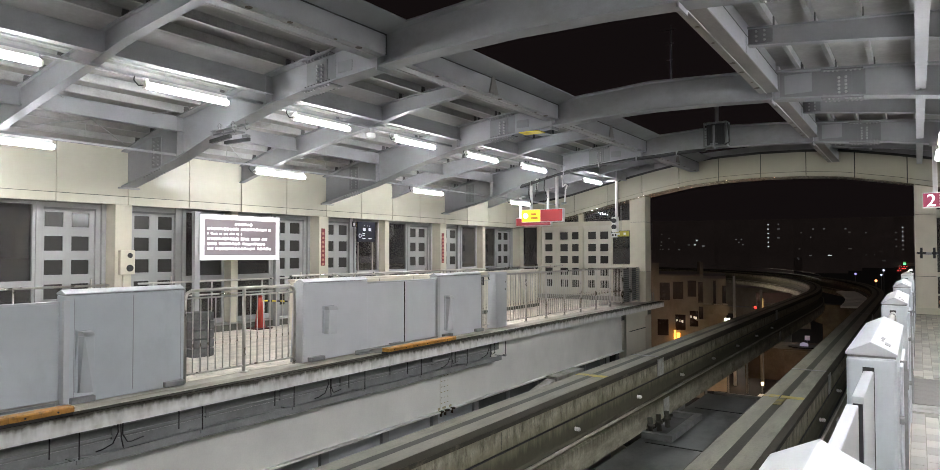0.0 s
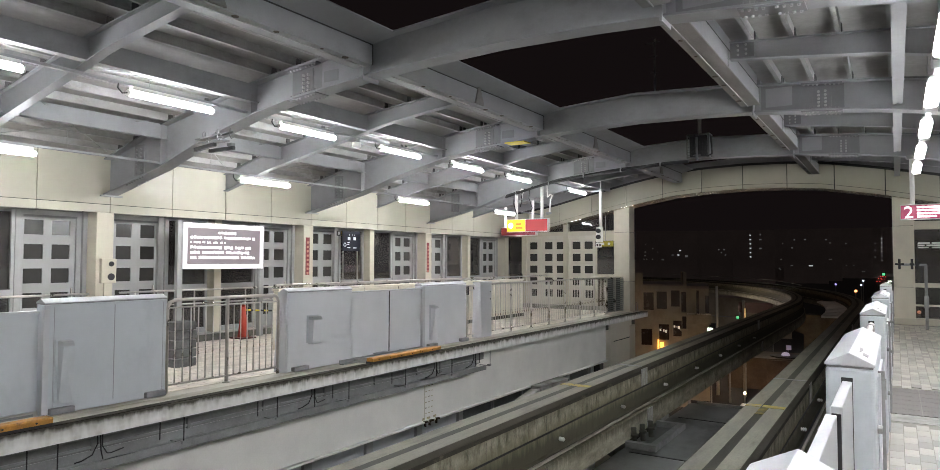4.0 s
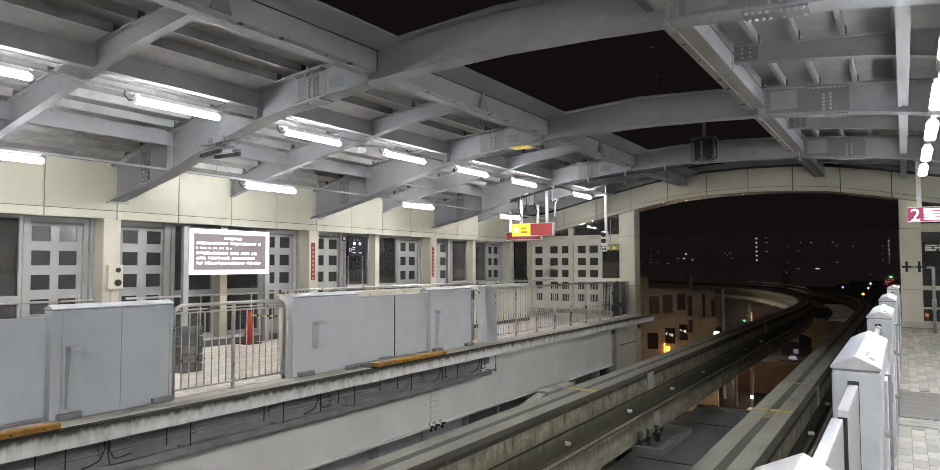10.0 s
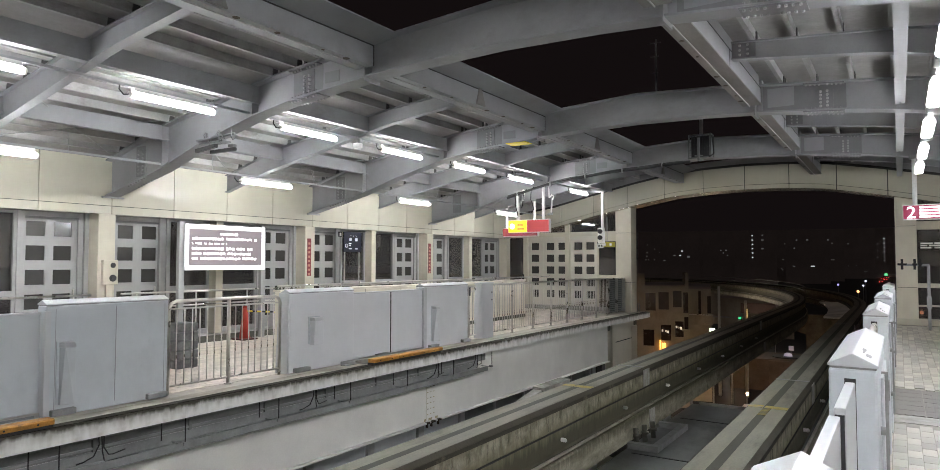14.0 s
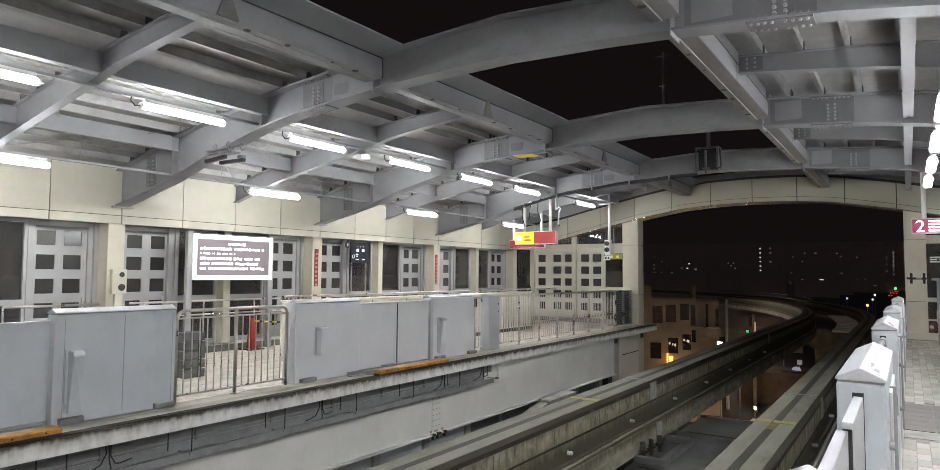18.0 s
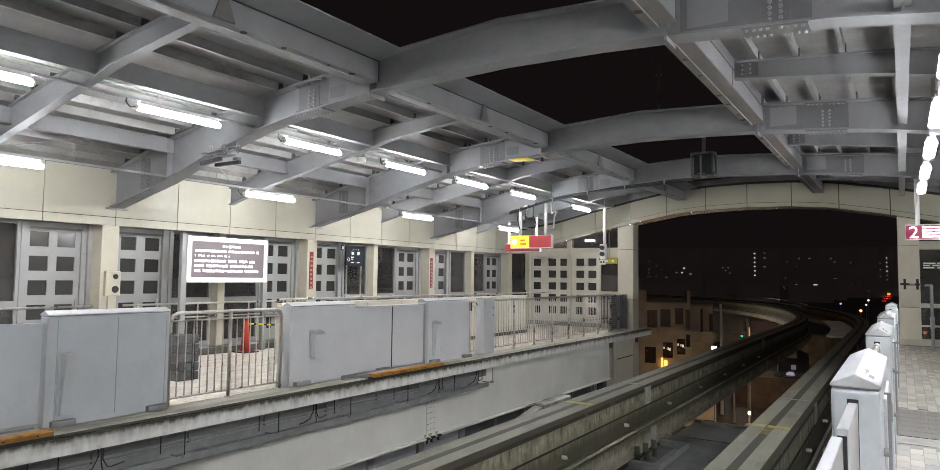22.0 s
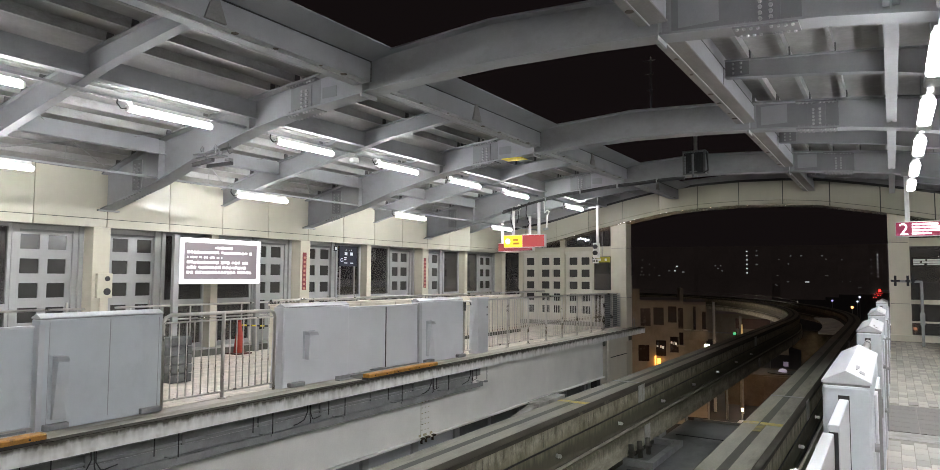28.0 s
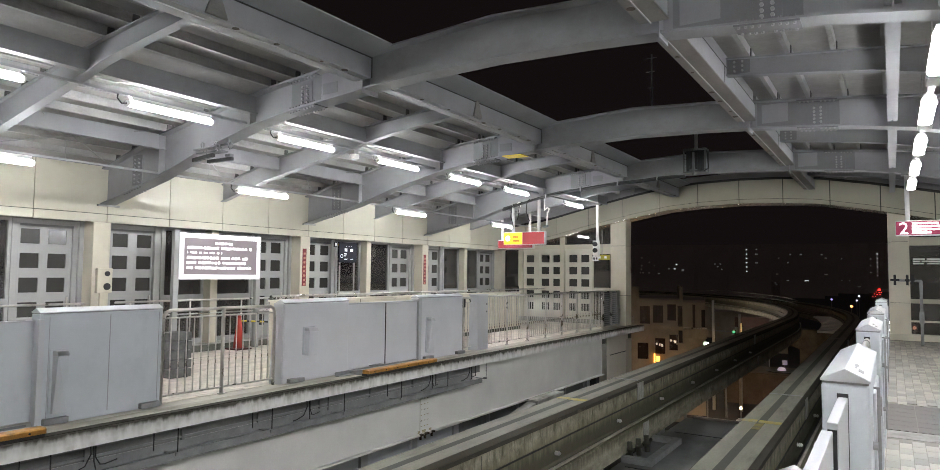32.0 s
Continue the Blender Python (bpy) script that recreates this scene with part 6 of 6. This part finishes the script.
# its wing, set back
aw = thing("apartment_wing", "cream plastered house wing with balconies", "building", "town buildings")
aw.matrix_basis = pose(*toward(13.9, 57.0), 0, 0, 0, 13.9)
part("wall", S().box(-0.9, 0.9, 0.0, 9.0, GROUND, -0.45), STUCCO, aw)
part("upper_wall", S().box(-0.9, 0.9, 0.3, 9.0, -0.45, -0.25), CITY, aw)
for z in (-3.0, -6.0):
    bc = part("balcony", S().box(-0.85, 1.0, -0.9, -0.002, z - 0.25, z + 0.5), STUCCO, aw)
    part("rail", S().box(-0.85, 1.0, -0.88, -0.80, z + 0.52, z + 0.58), STAINLESS, bc)
part("recess", S().box(-0.08, 0.12, -0.02, -0.004, -2.9, -0.6), NIGHT_PANE, aw)
part("recess", S().box(0.6, 0.88, -0.02, -0.004, -2.4, -1.0), NIGHT_PANE, aw)
sgn = thing("lit_sign", "small glowing greenish white street sign", "sign")
x, y = toward(12.95, 52.0)
part("panel", S().box(x - 0.18, x + 0.18, y, y + 0.1, -3.68, -3.14), glow("greenish_sign", (0.85, 1.0, 0.75), 3.0), sgn)
part("post", S().bar((x, y + 0.2, GROUND), (x, y + 0.2, -3.2), 0.06, 8), GALV, sgn)
pl = thing("street_pole", "slim grey street pole", "pole")
x, y = toward(12.40, 60.0)
part("pole", S().bar((x, y, GROUND), (x, y, -0.3), 0.13, 10, 0.10), GIRDER, pl, smooth=True)

yp = thing("street_post", "slim concrete street post under the bend", "post")
x, y = toward(10.42, 62.0)
part("post", S().bar((x, y, GROUND), (x, y, -1.55), 0.11, 8), CONCRETE, yp, smooth=True)
aw2 = thing("shop_awning", "dull red-brown shop awning below the track bend", "awning")
aw2.matrix_basis = pose(*toward(9.5, 86.0), 0, 0, 0, 9.5)
part("cloth", S().prism([(-0.9, -4.25), (0.0, -4.25), (0.0, -3.1), (-0.1, -3.1)], "x", -1.9, 1.9), material("red_brown_canvas", (0.10, 0.06, 0.05), 0.8, vary=0.1), aw2)
for u in (-1.8, 1.8):
    part("leg", S().bar((u, -0.8, GROUND), (u, -0.8, -4.25), 0.05, 8), GALV, aw2)
# low buildings seen under the bend of the track
for bear, dist, w, z, lab in ((9.6, 108.0, 10.0, -3.2, "pale low building lit from the street"), (11.6, 130.0, 14.0, -2.0, "dark low building beyond the street")):
    lb = thing("low_building", lab, "building", "town buildings")
    lb.matrix_basis = pose(*toward(bear, dist), 0, 0, 0, bear)
    part("wall", S().box(-w / 2, w / 2, 0, 8, GROUND, z), STUCCO, lb)
    part("canopy", S().box(-w / 2, w / 2, -1.5, -0.002, z - 0.4, z - 0.1), CITY, lb)


# an added lamp that stays out of sight and brightens what is near
def street_lamp(bear, dist, z=-2.6, glowing=None):
    x, y = toward(bear, dist)
    l = thing("street_lamp", "unseen street lamp on a tall pole, added as fill light", "street lamp", "street lamps")
    part("pole", S().bar((x, y, GROUND), (x, y, z), 0.09, 8, 0.06), GALV, l, smooth=True)
    part("arm", S().bar((x, y, z), (x + 1.2, y, z + 0.25), 0.05, 8), GALV, l, smooth=True)
    part("lamp_head", S().box(x + 0.9, x + 1.6, y - 0.18, y + 0.18, z + 0.16, z + 0.30), GALV, l)
    part("lamp_glass", S().box(x + 0.95, x + 1.55, y - 0.14, y + 0.14, z + 0.10, z + 0.158), glowing or SODIUM, l)


# a lamplit post: its shaft glows to imitate the light falling on it
kl = thing("shop_lamp", "street post under the track bend, lamplight imitated by a glow", "lamp")
x, y = toward(10.30, 60.0)
part("tube", S().bar((x, y, -4.0), (x, y, -2.15), 0.055, 8), glow("painted_lamplight", (1.0, 0.55, 0.16), 0.5), kl, "post shaft that glows in place of lamplight", smooth=True)
part("post", S().bar((x, y, GROUND), (x, y, -4.0), 0.05, 8), GALV, kl)
# unseen fill lamps for the track bend, the house and the yard
street_lamp(15.5, 76.0, -1.3, glow("white_fill_lamp", (1.0, 0.86, 0.74), 2100.0))
for bear, dist, z in ((21.3, 43.0, 0.4), (14.6, 62.0, -3.2), (14.6, 50.0, -5.6), (11.5, 57.0, -4.7)):
    street_lamp(bear, dist, z, glow("dim_sodium_fill", (1.0, 0.62, 0.36), 280.0) if bear < 12 else glow("strong_sodium_fill", (1.0, 0.66, 0.42), 800.0) if dist > 60 else None)
# small lamps further down the street
for bear, dist, z, col, st, r in ((2.6, 120.0, -2.75, (1.0, 0.36, 0.14), 6.5, 0.20), (-1.29, 60.0, -2.0, (1.0, 0.34, 0.10), 2.6, 0.13), (-1.75, 75.0, 0.4, (0.9, 0.85, 0.8), 1.2, 0.12), (3.9, 150.0, -2.6, (0.45, 0.4, 1.0), 2.5, 0.2), (2.1, 170.0, -2.3, (0.75, 0.8, 1.0), 3.0, 0.22), (2.25, 150.0, -2.7, (0.75, 0.75, 1.0), 3.0, 0.18)):
    x, y = toward(bear, dist)
    l = thing("street_light", "small glowing light on a slim street post", "street lamp", "distant street lights")
    part("globe", S().rings([[(x + r * math.sin(radians(a)) * math.cos(2 * math.pi * k / 12), y + r * math.sin(radians(a)) * math.sin(2 * math.pi * k / 12), z - r * math.cos(radians(a))) for k in range(12)] for a in (8, 36, 64, 90, 116, 144, 172)]), glow("globe_light", col, st * 0.5), l, smooth=True)
    part("post", S().bar((x, y, GROUND), (x, y, z - r), 0.06, 6), GALV, l)

# road under the track, and a parapet wall below it
setting("road", S().box(-60, 60, 26.0, 40.0, GROUND + 0.004, GROUND + 0.03), ASPHALT, "asphalt side street under the track", "road")
setting("pavement", S().box(-60, 60, 22.6, 26.0, GROUND + 0.004, GROUND + 0.15), CONCRETE, "concrete pavement beside the street", "pavement")
YARD = material("brown_yard_plaster", (0.17, 0.135, 0.11), 0.85, vary=0.2, scale=0.8, grain=12, bump=0.1)
yw = thing("yard_wall", "brown plastered yard building beyond the street", "building", "town buildings")
yw.matrix_basis = pose(*toward(8.8, 64.0), 0, 0, 0, 8.8)
part("wall", S().box(-3.2, 3.0, 0.0, 5.0, GROUND, -6.75), YARD, yw)
part("pier", S().box(0.0, 2.1, -0.3, -0.002, GROUND, -6.85), YARD, yw)
part("door", S().box(2.3, 2.8, -0.05, -0.002, GROUND, -7.2), NIGHT_PANE, yw)
dm = thing("lit_dome", "small lilac lit dome light on the yard roof", "lamp")
x, y = toward(7.42, 66.0)
part("base", S().bar((x, y, -6.752), (x, y, -6.66), 1.3, 24), BLACK, dm)
part("dome", S().rings([[(x + r * math.cos(2 * math.pi * k / 16), y + 0.6 * r * math.sin(2 * math.pi * k / 16), z) for k in range(16)] for r, z in ((0.36, -6.66), (0.35, -6.54), (0.28, -6.42), (0.14, -6.36), (0.03, -6.34))]), glow("lilac_light", (0.75, 0.68, 1.0), 0.26), dm, smooth=True)
part("sign", S().box(x + 0.05, x + 0.45, y + 0.1, y + 0.2, -6.15, -5.75), glow("lilac_sign", (0.6, 0.5, 0.9), 0.11), dm)
part("sign_post", S().box(x + 0.22, x + 0.26, y + 0.12, y + 0.18, -6.42, -6.15), GALV, dm)
gl = thing("bollard_light", "small warm bollard light on the pavement", "lamp")
x, y = toward(10.4, 57.0)
part("post", S().bar((x, y, GROUND), (x, y, -8.75), 0.06, 8), GALV, gl)
part("globe", S().bar((x, y, -8.75), (x, y, -8.55), 0.085, 10), glow("warm_globe", (1.0, 0.66, 0.40), 14.0), gl, smooth=True)
gb = thing("pale_box", "pale flat box standing on the pavement", "box")
x, y = toward(10.0, 54.0)
part("case", S().box(x - 0.7, x + 0.7, y - 0.6, y + 0.6, GROUND, -9.0), WHITE, gb, bevel=0.02)

# inspection gangway between the beams past the station
gw = thing("inspection_gangway", "pale slatted inspection gangway between the track beams", "gangway")
pts = track_curve(0.0)
seg = [p for p in pts if 46.0 <= p[1] <= 66.0]
for k, (a, b) in enumerate(zip(seg, seg[1:])):
    for j in range(2):
        t0, t1 = j / 2 + 0.02, (j + 1) / 2 - 0.16
        q0 = (a[0] + (b[0] - a[0]) * t0, a[1] + (b[1] - a[1]) * t0)
        q1 = (a[0] + (b[0] - a[0]) * t1, a[1] + (b[1] - a[1]) * t1)
        part("slab", S().rings(along([q0, q1], [(0.0, TOP - 0.75), (1.35, TOP - 0.75), (1.35, TOP - 0.62), (0.0, TOP - 0.62)])), GIRDER, gw)
part("rim", S().rings(along(seg, [(1.36, TOP - 0.8), (1.44, TOP - 0.8), (1.44, TOP - 0.4), (1.36, TOP - 0.4)])), CONCRETE_DARK, gw)
# railing along the outside of the bend
br = thing("bend_railing", "thin dark railing along the bend of the track", "railing")
pts = [p for p in track_curve(-1.85) if p[1] > 60.0][:40]
for h in (0.35, 0.7):
    part("rail", S().rings(along(pts, [(0.50, TOP + h), (0.54, TOP + h), (0.54, TOP + h + 0.05), (0.50, TOP + h + 0.05)])), GALV, br)

# far town: dark blocks with small lit windows
rng = random.Random(11)
for k in range(24):
    bear = 2.6 + 24.4 * k / 23 + rng.uniform(-0.6, 0.6)
    dist = rng.uniform(420, 700)
    wd, hg = rng.uniform(14, 30), rng.uniform(-3, 6)
    b = thing("far_block", "dark distant town block with a few lit windows", "building", "far town blocks")
    b.matrix_basis = pose(*toward(bear, dist), 0, 0, 0, bear)
    part("wall", S().box(-wd / 2, wd / 2, 0, 12, GROUND, hg), CITY, b)
    for j in range(rng.randint(2, 6)):
        u, z = rng.uniform(-wd / 2 + 1, wd / 2 - 1), rng.uniform(-3, max(hg - 1, -2))
        part("lit_window", S().box(u - 0.3, u + 0.3, -0.06, -0.01, z, z + 0.4), FAR_D if j else FAR_A, b)


def lit_tower(bear, dist, rows, label):
    """A dark tower with lit windows, each (bearing, height over the eye in degrees, size, material)."""
    b = thing("tower_block", label, "building", "far town blocks")
    b.matrix_basis = pose(*toward(bear, dist), 0, 0, 0, bear)
    part("wall", S().box(-0.027 * dist, 0.027 * dist, 0, 14, GROUND, 1.7 + dist * math.tan(radians(2.6))), CITY, b)
    for be, el, w, h, m in rows:
        u, z = dist * math.tan(radians(bear - be)), 1.7 + dist * math.tan(radians(el))
        part("lit_window", S().box(u - 0.37 * w, u + 0.37 * w, -0.06, -0.01, z - 0.4 * h, z + 0.4 * h), m, b)


for bear, dist in ((5.0, 460.0), (7.6, 520.0), (10.9, 480.0), (13.6, 430.0), (17.2, 400.0)):
    lights = []
    for j in range(9):
        el = rng.choice((0.25, 0.55, 0.85, 1.15, 1.5))
        lights.append((bear + rng.uniform(-1.3, 1.3), el, rng.uniform(0.8, 1.6), rng.uniform(0.5, 0.9), FAR_F))
    lit_tower(bear, dist, lights, "dark distant apartment block with a few faint windows")
lit_tower(9.6, 330.0, [(9.83, 2.17 - 0.345 * j, 0.9, 0.6, FAR_W) for j in range(6)] + [(9.1, 2.2, 0.8, 0.6, FAR_D), (9.1, 1.82, 1.4, 0.6, FAR_D), (9.1, 1.12, 1.4, 0.6, FAR_D)], "tall distant apartment block with a stair column of lit landings")
lit_tower(1.2, 640.0, [(0.88, 1.79 - 0.32 * j, 1.1, 1.1, FAR_W if j < 4 else FAR_D) for j in range(6)] + [(1.6, 1.42 - 0.28 * j, 2.2, 0.8, FAR_D) for j in range(5)] + [(1.3, 1.42 - 0.5 * j, 1.0, 0.9, FAR_D) for j in range(3)], "distant apartment block with rows of small lit landings")
lit_tower(5.9, 400.0, [(6.67, 1.78, 0.9, 0.9, FAR_D), (5.93, 1.78, 1.4, 0.8, FAR_D), (4.5, 1.76, 1.2, 0.8, FAR_D), (5.56, -0.25, 2.6, 0.6, FAR_W), (6.84, 1.15, 0.8, 0.8, FAR_D), (6.88, -0.25, 1.6, 0.5, FAR_D)], "distant town block with scattered lit windows")
lit_tower(3.0, 560.0, [(3.18, 1.45, 1.1, 1.1, FAR_D), (2.86, -0.45, 2.0, 0.8, FAR_D), (2.1, -0.65, 3.6, 0.4, FAR_D)], "distant town block with a lit upper window")
lit_tower(12.0, 380.0, [(12.2, 1.02, 1.0, 0.6, FAR_D), (11.8, 1.02, 1.0, 0.6, FAR_D), (12.0, 0.8, 1.0, 0.6, FAR_D), (11.7, 0.6, 1.0, 0.6, FAR_D), (10.8, 0.45, 0.8, 0.5, FAR_D)], "distant low tower with a cluster of lit windows")
lit_tower(15.4, 300.0, [(15.2, 0.97, 0.9, 0.6, FAR_W), (15.35, 0.6, 1.0, 0.5, FAR_W), (15.8, 0.6, 1.2, 0.4, FAR_D), (16.6, 0.2, 1.2, 0.4, FAR_D), (14.7, 0.5, 1.4, 1.0, FAR_D)], "distant low tower with lit windows")


# ---- street signals, with an added drum for the lamp change ----
def road_signal(name, bear, dist, z, arm, size):
    """A signal head; an added three-sided drum turns green, amber or red to the station for switching lamps."""
    x, y = toward(bear, dist)
    g = thing(name, "street signal head with one glowing lamp face", "traffic signal", "street signals")
    g.matrix_basis = pose(x, y, z, 0, 0, bear)
    part("hood", S().box(-size, size, 0.0, size * 1.6, size * 0.75, size * 0.9), BLACK, g)
    part("back", S().box(-size, size, size * 1.5, size * 1.6, -size, size * 0.75), BLACK, g)
    part("arm", S().bar((0, size * 1.7, 0), (arm, size * 1.7, 0.1), 0.06, 8), GALV, g)
    part("pole", S().bar((arm, size * 1.7, GROUND - z), (arm, size * 1.7, 0.3), 0.10, 8), GALV, g)
    me = bpy.data.meshes.new("lamp_drum")
    vs, fs = [], []
    for k in range(3):
        a0, a1 = radians(-90 + 120 * k - 60), radians(-90 + 120 * k + 60)
        vs += [(size * 0.7 * math.cos(a), size * 0.7 * math.sin(a), s * size * 0.55) for s in (-1, 1) for a in (a0, a1)]
        fs.append((4 * k, 4 * k + 1, 4 * k + 3, 4 * k + 2))
    me.from_pydata(vs, [], fs)
    for m in (GREEN_LAMP, AMBER_LAMP, RED_LAMP):
        me.materials.append(m)
    for k in range(3):
        me.polygons[k].material_index = k
    # made-up drum: its turn imitates one lamp going out and another on
    d = part("lamp_drum", me, None, g, "added three-sided drum standing in for switching lamps")
    d.location.y = size * 0.8
    return d


GREEN_LAMP = glow("green_signal", (0.02, 0.95, 0.34), 1.2)
AMBER_LAMP = glow("amber_signal", (1.0, 0.24, 0.01), 1.6)
RED_LAMP = glow("red_signal", (1.0, 0.012, 0.015), 2.2)
near_drum = road_signal("near_signal", 10.85, 70.0, -3.7, -3.6, 0.20)
far_drum = road_signal("far_signal", 0.81, 120.0, -0.08, 3.0, 0.32)


# ---- cars in the streets ----
def car(label, paint, glowing=True):
    c = thing("car", label, "car", "street cars")
    part("body", S().prism([(-2.1, 0.30), (2.1, 0.30), (2.15, 0.75), (1.2, 0.92), (0.75, 1.42), (-1.2, 1.42), (-1.85, 0.95), (-2.15, 0.85)], "x", -0.85, 0.85), paint, c, bevel=0.05)
    part("glass", S().prism([(1.08, 0.96), (0.72, 1.36), (-1.15, 1.36), (-1.65, 0.97)], "x", -0.86, 0.86), NIGHT_PANE, c)
    for yy in (-1.3, 1.3):
        for xx in (-0.86, 0.66):
            w = part("wheel", S().bar((xx, yy, 0.31), (xx + 0.2, yy, 0.31), 0.31, 16), BLACK, c)
            part("rim", S().bar((xx - 0.005, yy, 0.31), (xx + 0.205, yy, 0.31), 0.18, 12), GALV, w)
    for xx in (-0.62, 0.62):
        part("headlight", S().box(xx - 0.20, xx + 0.20, 2.10, 2.19, 0.56, 0.78), HEAD if glowing else WHITE, c)
        part("taillight", S().box(xx - 0.22, xx + 0.22, -2.20, -2.12, 0.64, 0.90), TAIL if glowing else RED, c)
    return c


HEAD = glow("headlight", (1.0, 0.95, 0.85), 60.0)
TAIL = glow("taillight", (1.0, 0.02, 0.02), 3.5)
SILVER = material("silver_car_paint", (0.45, 0.46, 0.48), 0.3, 0.5, vary=0.04)
DARK_CAR = material("dark_car_paint", (0.03, 0.035, 0.05), 0.3, vary=0.04, coat=0.5)
queue = []
for k in range(5):
    q = car("dark car with red tail lights waiting in the street", DARK_CAR)
    x, y = toward(1.14 - 0.10 * k, 440.0 + 52.0 * (k % 3) + 20.0 * k)
    q.matrix_basis = pose(x, y, GROUND + 0.03, 0, 0, 1.5)
crossers = []
for k in range(4):
    c = car("dark car with lit headlights driving through the side street", DARK_CAR)
    c.matrix_basis = pose(30, 137, GROUND + 0.03, 0, 0, 112)
    crossers.append(c)
far_car = car("car with lit headlights driving in the far street", DARK_CAR)
far_car.matrix_basis = pose(-46, 240.0, GROUND + 0.03, 0, 0, -170)
comer = car("car with lit headlights coming up the street", SILVER)
comer.matrix_basis = pose(-2.0, 330.0, GROUND + 0.03, 0, 0, 180)
comer_b = car("car with lit headlights following up the street", DARK_CAR)
comer_b.matrix_basis = pose(-2.0, 352.0, GROUND + 0.03, 0, 0, 180)

# ---- floor tiles ----
TW, TL = 0.1125, 0.25
tile_mesh = S().box(0.003, TW - 0.003, 0.003, TL - 0.003, -0.008, 0.0).mesh("tile", TILE)
mat_mesh = S().box(0.003, 0.297, 0.003, 0.297, -0.008, 0.0).box(0.02, 0.06, 0.004, 0.296, 0.0, 0.005).box(0.095, 0.135, 0.004, 0.296, 0.0, 0.005).box(0.17, 0.21, 0.004, 0.296, 0.0, 0.005).box(0.245, 0.285, 0.004, 0.296, 0.0, 0.005).mesh("tactile_tile", TACTILE)
floor_r = bpy.data.objects["platform_right"]
rest = S()
for i in range(-5, 41):
    for j in range(-53, 90):
        x, y = -0.09 + i * TW, -0.6 + (j + 0.5 * (i % 2)) * TL
        if (y + TL > 8.50 and y < 10.72) or y + TL > 21.76:
            continue
        if 0 <= i <= 6 and 5.0 < y < 17.6:
            t = part("tile", tile_mesh, None, floor_r)
            t.location = (x, y, 0)
        elif x > R_EDGE:
            rest.box(x + 0.003, x + TW - 0.003, y + 0.003, y + TL - 0.003, -0.008, 0.0)


def island_tile(name, color, lo, hi):
    """Floor tile paint that differs from tile to tile."""
    m = material(name, color, 0.42, vary=0.10, scale=6, grain=60, bump=0.06)
    nt = m.node_tree
    geo, hsv, mr = nt.nodes.new("ShaderNodeNewGeometry"), nt.nodes.new("ShaderNodeHueSaturation"), nt.nodes.new("ShaderNodeMapRange")
    mr.inputs["To Min"].default_value, mr.inputs["To Max"].default_value = lo, hi
    nt.links.new(geo.outputs["Random Per Island"], mr.inputs["Value"])
    nt.links.new(mr.outputs[0], hsv.inputs["Value"])
    bs = nt.nodes["Principled BSDF"]
    nt.links.new(bs.inputs["Base Color"].links[0].from_socket, hsv.inputs["Color"])
    nt.links.new(hsv.outputs[0], bs.inputs["Base Color"])
    return m


ISLE = island_tile("platform_floor_tile_near", (0.53, 0.487, 0.412), 0.66, 1.2)
ISLE_PALE = island_tile("platform_floor_tile_far", (0.64, 0.578, 0.495), 0.8, 1.12)
tagged(part("tile_field", rest, ISLE, floor_r), kind="stuff")
for i in range(15):
    for j in range(6):
        t = part("tactile_tile", mat_mesh, None, floor_r)
        t.location = (-0.09 + 0.3 * i, 8.92 + 0.3 * j, 0)
part("pale_strip", S().box(-0.09, 4.4, 8.50, 8.90, -0.007, 0.0), CONCRETE, floor_r)
left_rest = S()
for i in range(39):
    for j in range(80):
        x, y = -12.33 + i * TW, 2.4 + (j + 0.5 * (i % 2)) * TL
        if x < -7.80 and y < 22.2:
            left_rest.box(x + 0.003, x + TW - 0.003, y + 0.003, y + TL - 0.003, 0.0, 0.006)
tagged(part("tile_field", left_rest, ISLE_PALE, bpy.data.objects["platform_left"]), kind="stuff")


# ---- what moves ----
def motions():
    base = near_drum.location.copy()
    walk(near_drum, [(t, pose(*base, 0, 0, a)) for t, a in ((0, 120), (1.5, 120), (1.6, 60), (1.7, 0), (32, 0))])
    base = far_drum.location.copy()
    walk(far_drum, [(t, pose(*base, 0, 0, a)) for t, a in ((0, 0), (21.5, 0), (21.6, -60), (21.7, -120), (24.7, -120), (24.8, -180), (24.9, -240), (32, -240))])
    z = GROUND + 0.03
    for c, at in zip(crossers, (3.0, 6.0, 11.3, 31.0)):
        walk(c, [(t, pose(-10.3 - 7.5 * (t - at), 91.8 - 3.0 * (t - at), z, 0, 0, 112)) for t in (0, 16, 32)])
    walk(far_car, [(t, pose(x, 240.0, z, 0, 0, -170)) for t, x in ((0, -52), (6, -42), (12, -38), (32, -30))])
    for c, gap in ((comer, 0), (comer_b, 26)):
        walk(c, [(t, pose(-0.0078 * (y + gap), y + gap, z, 0, 0, 179.5)) for t, y in ((0, 460), (10, 400), (19, 330), (26, 215), (28, 185), (32, 162))])


motions()
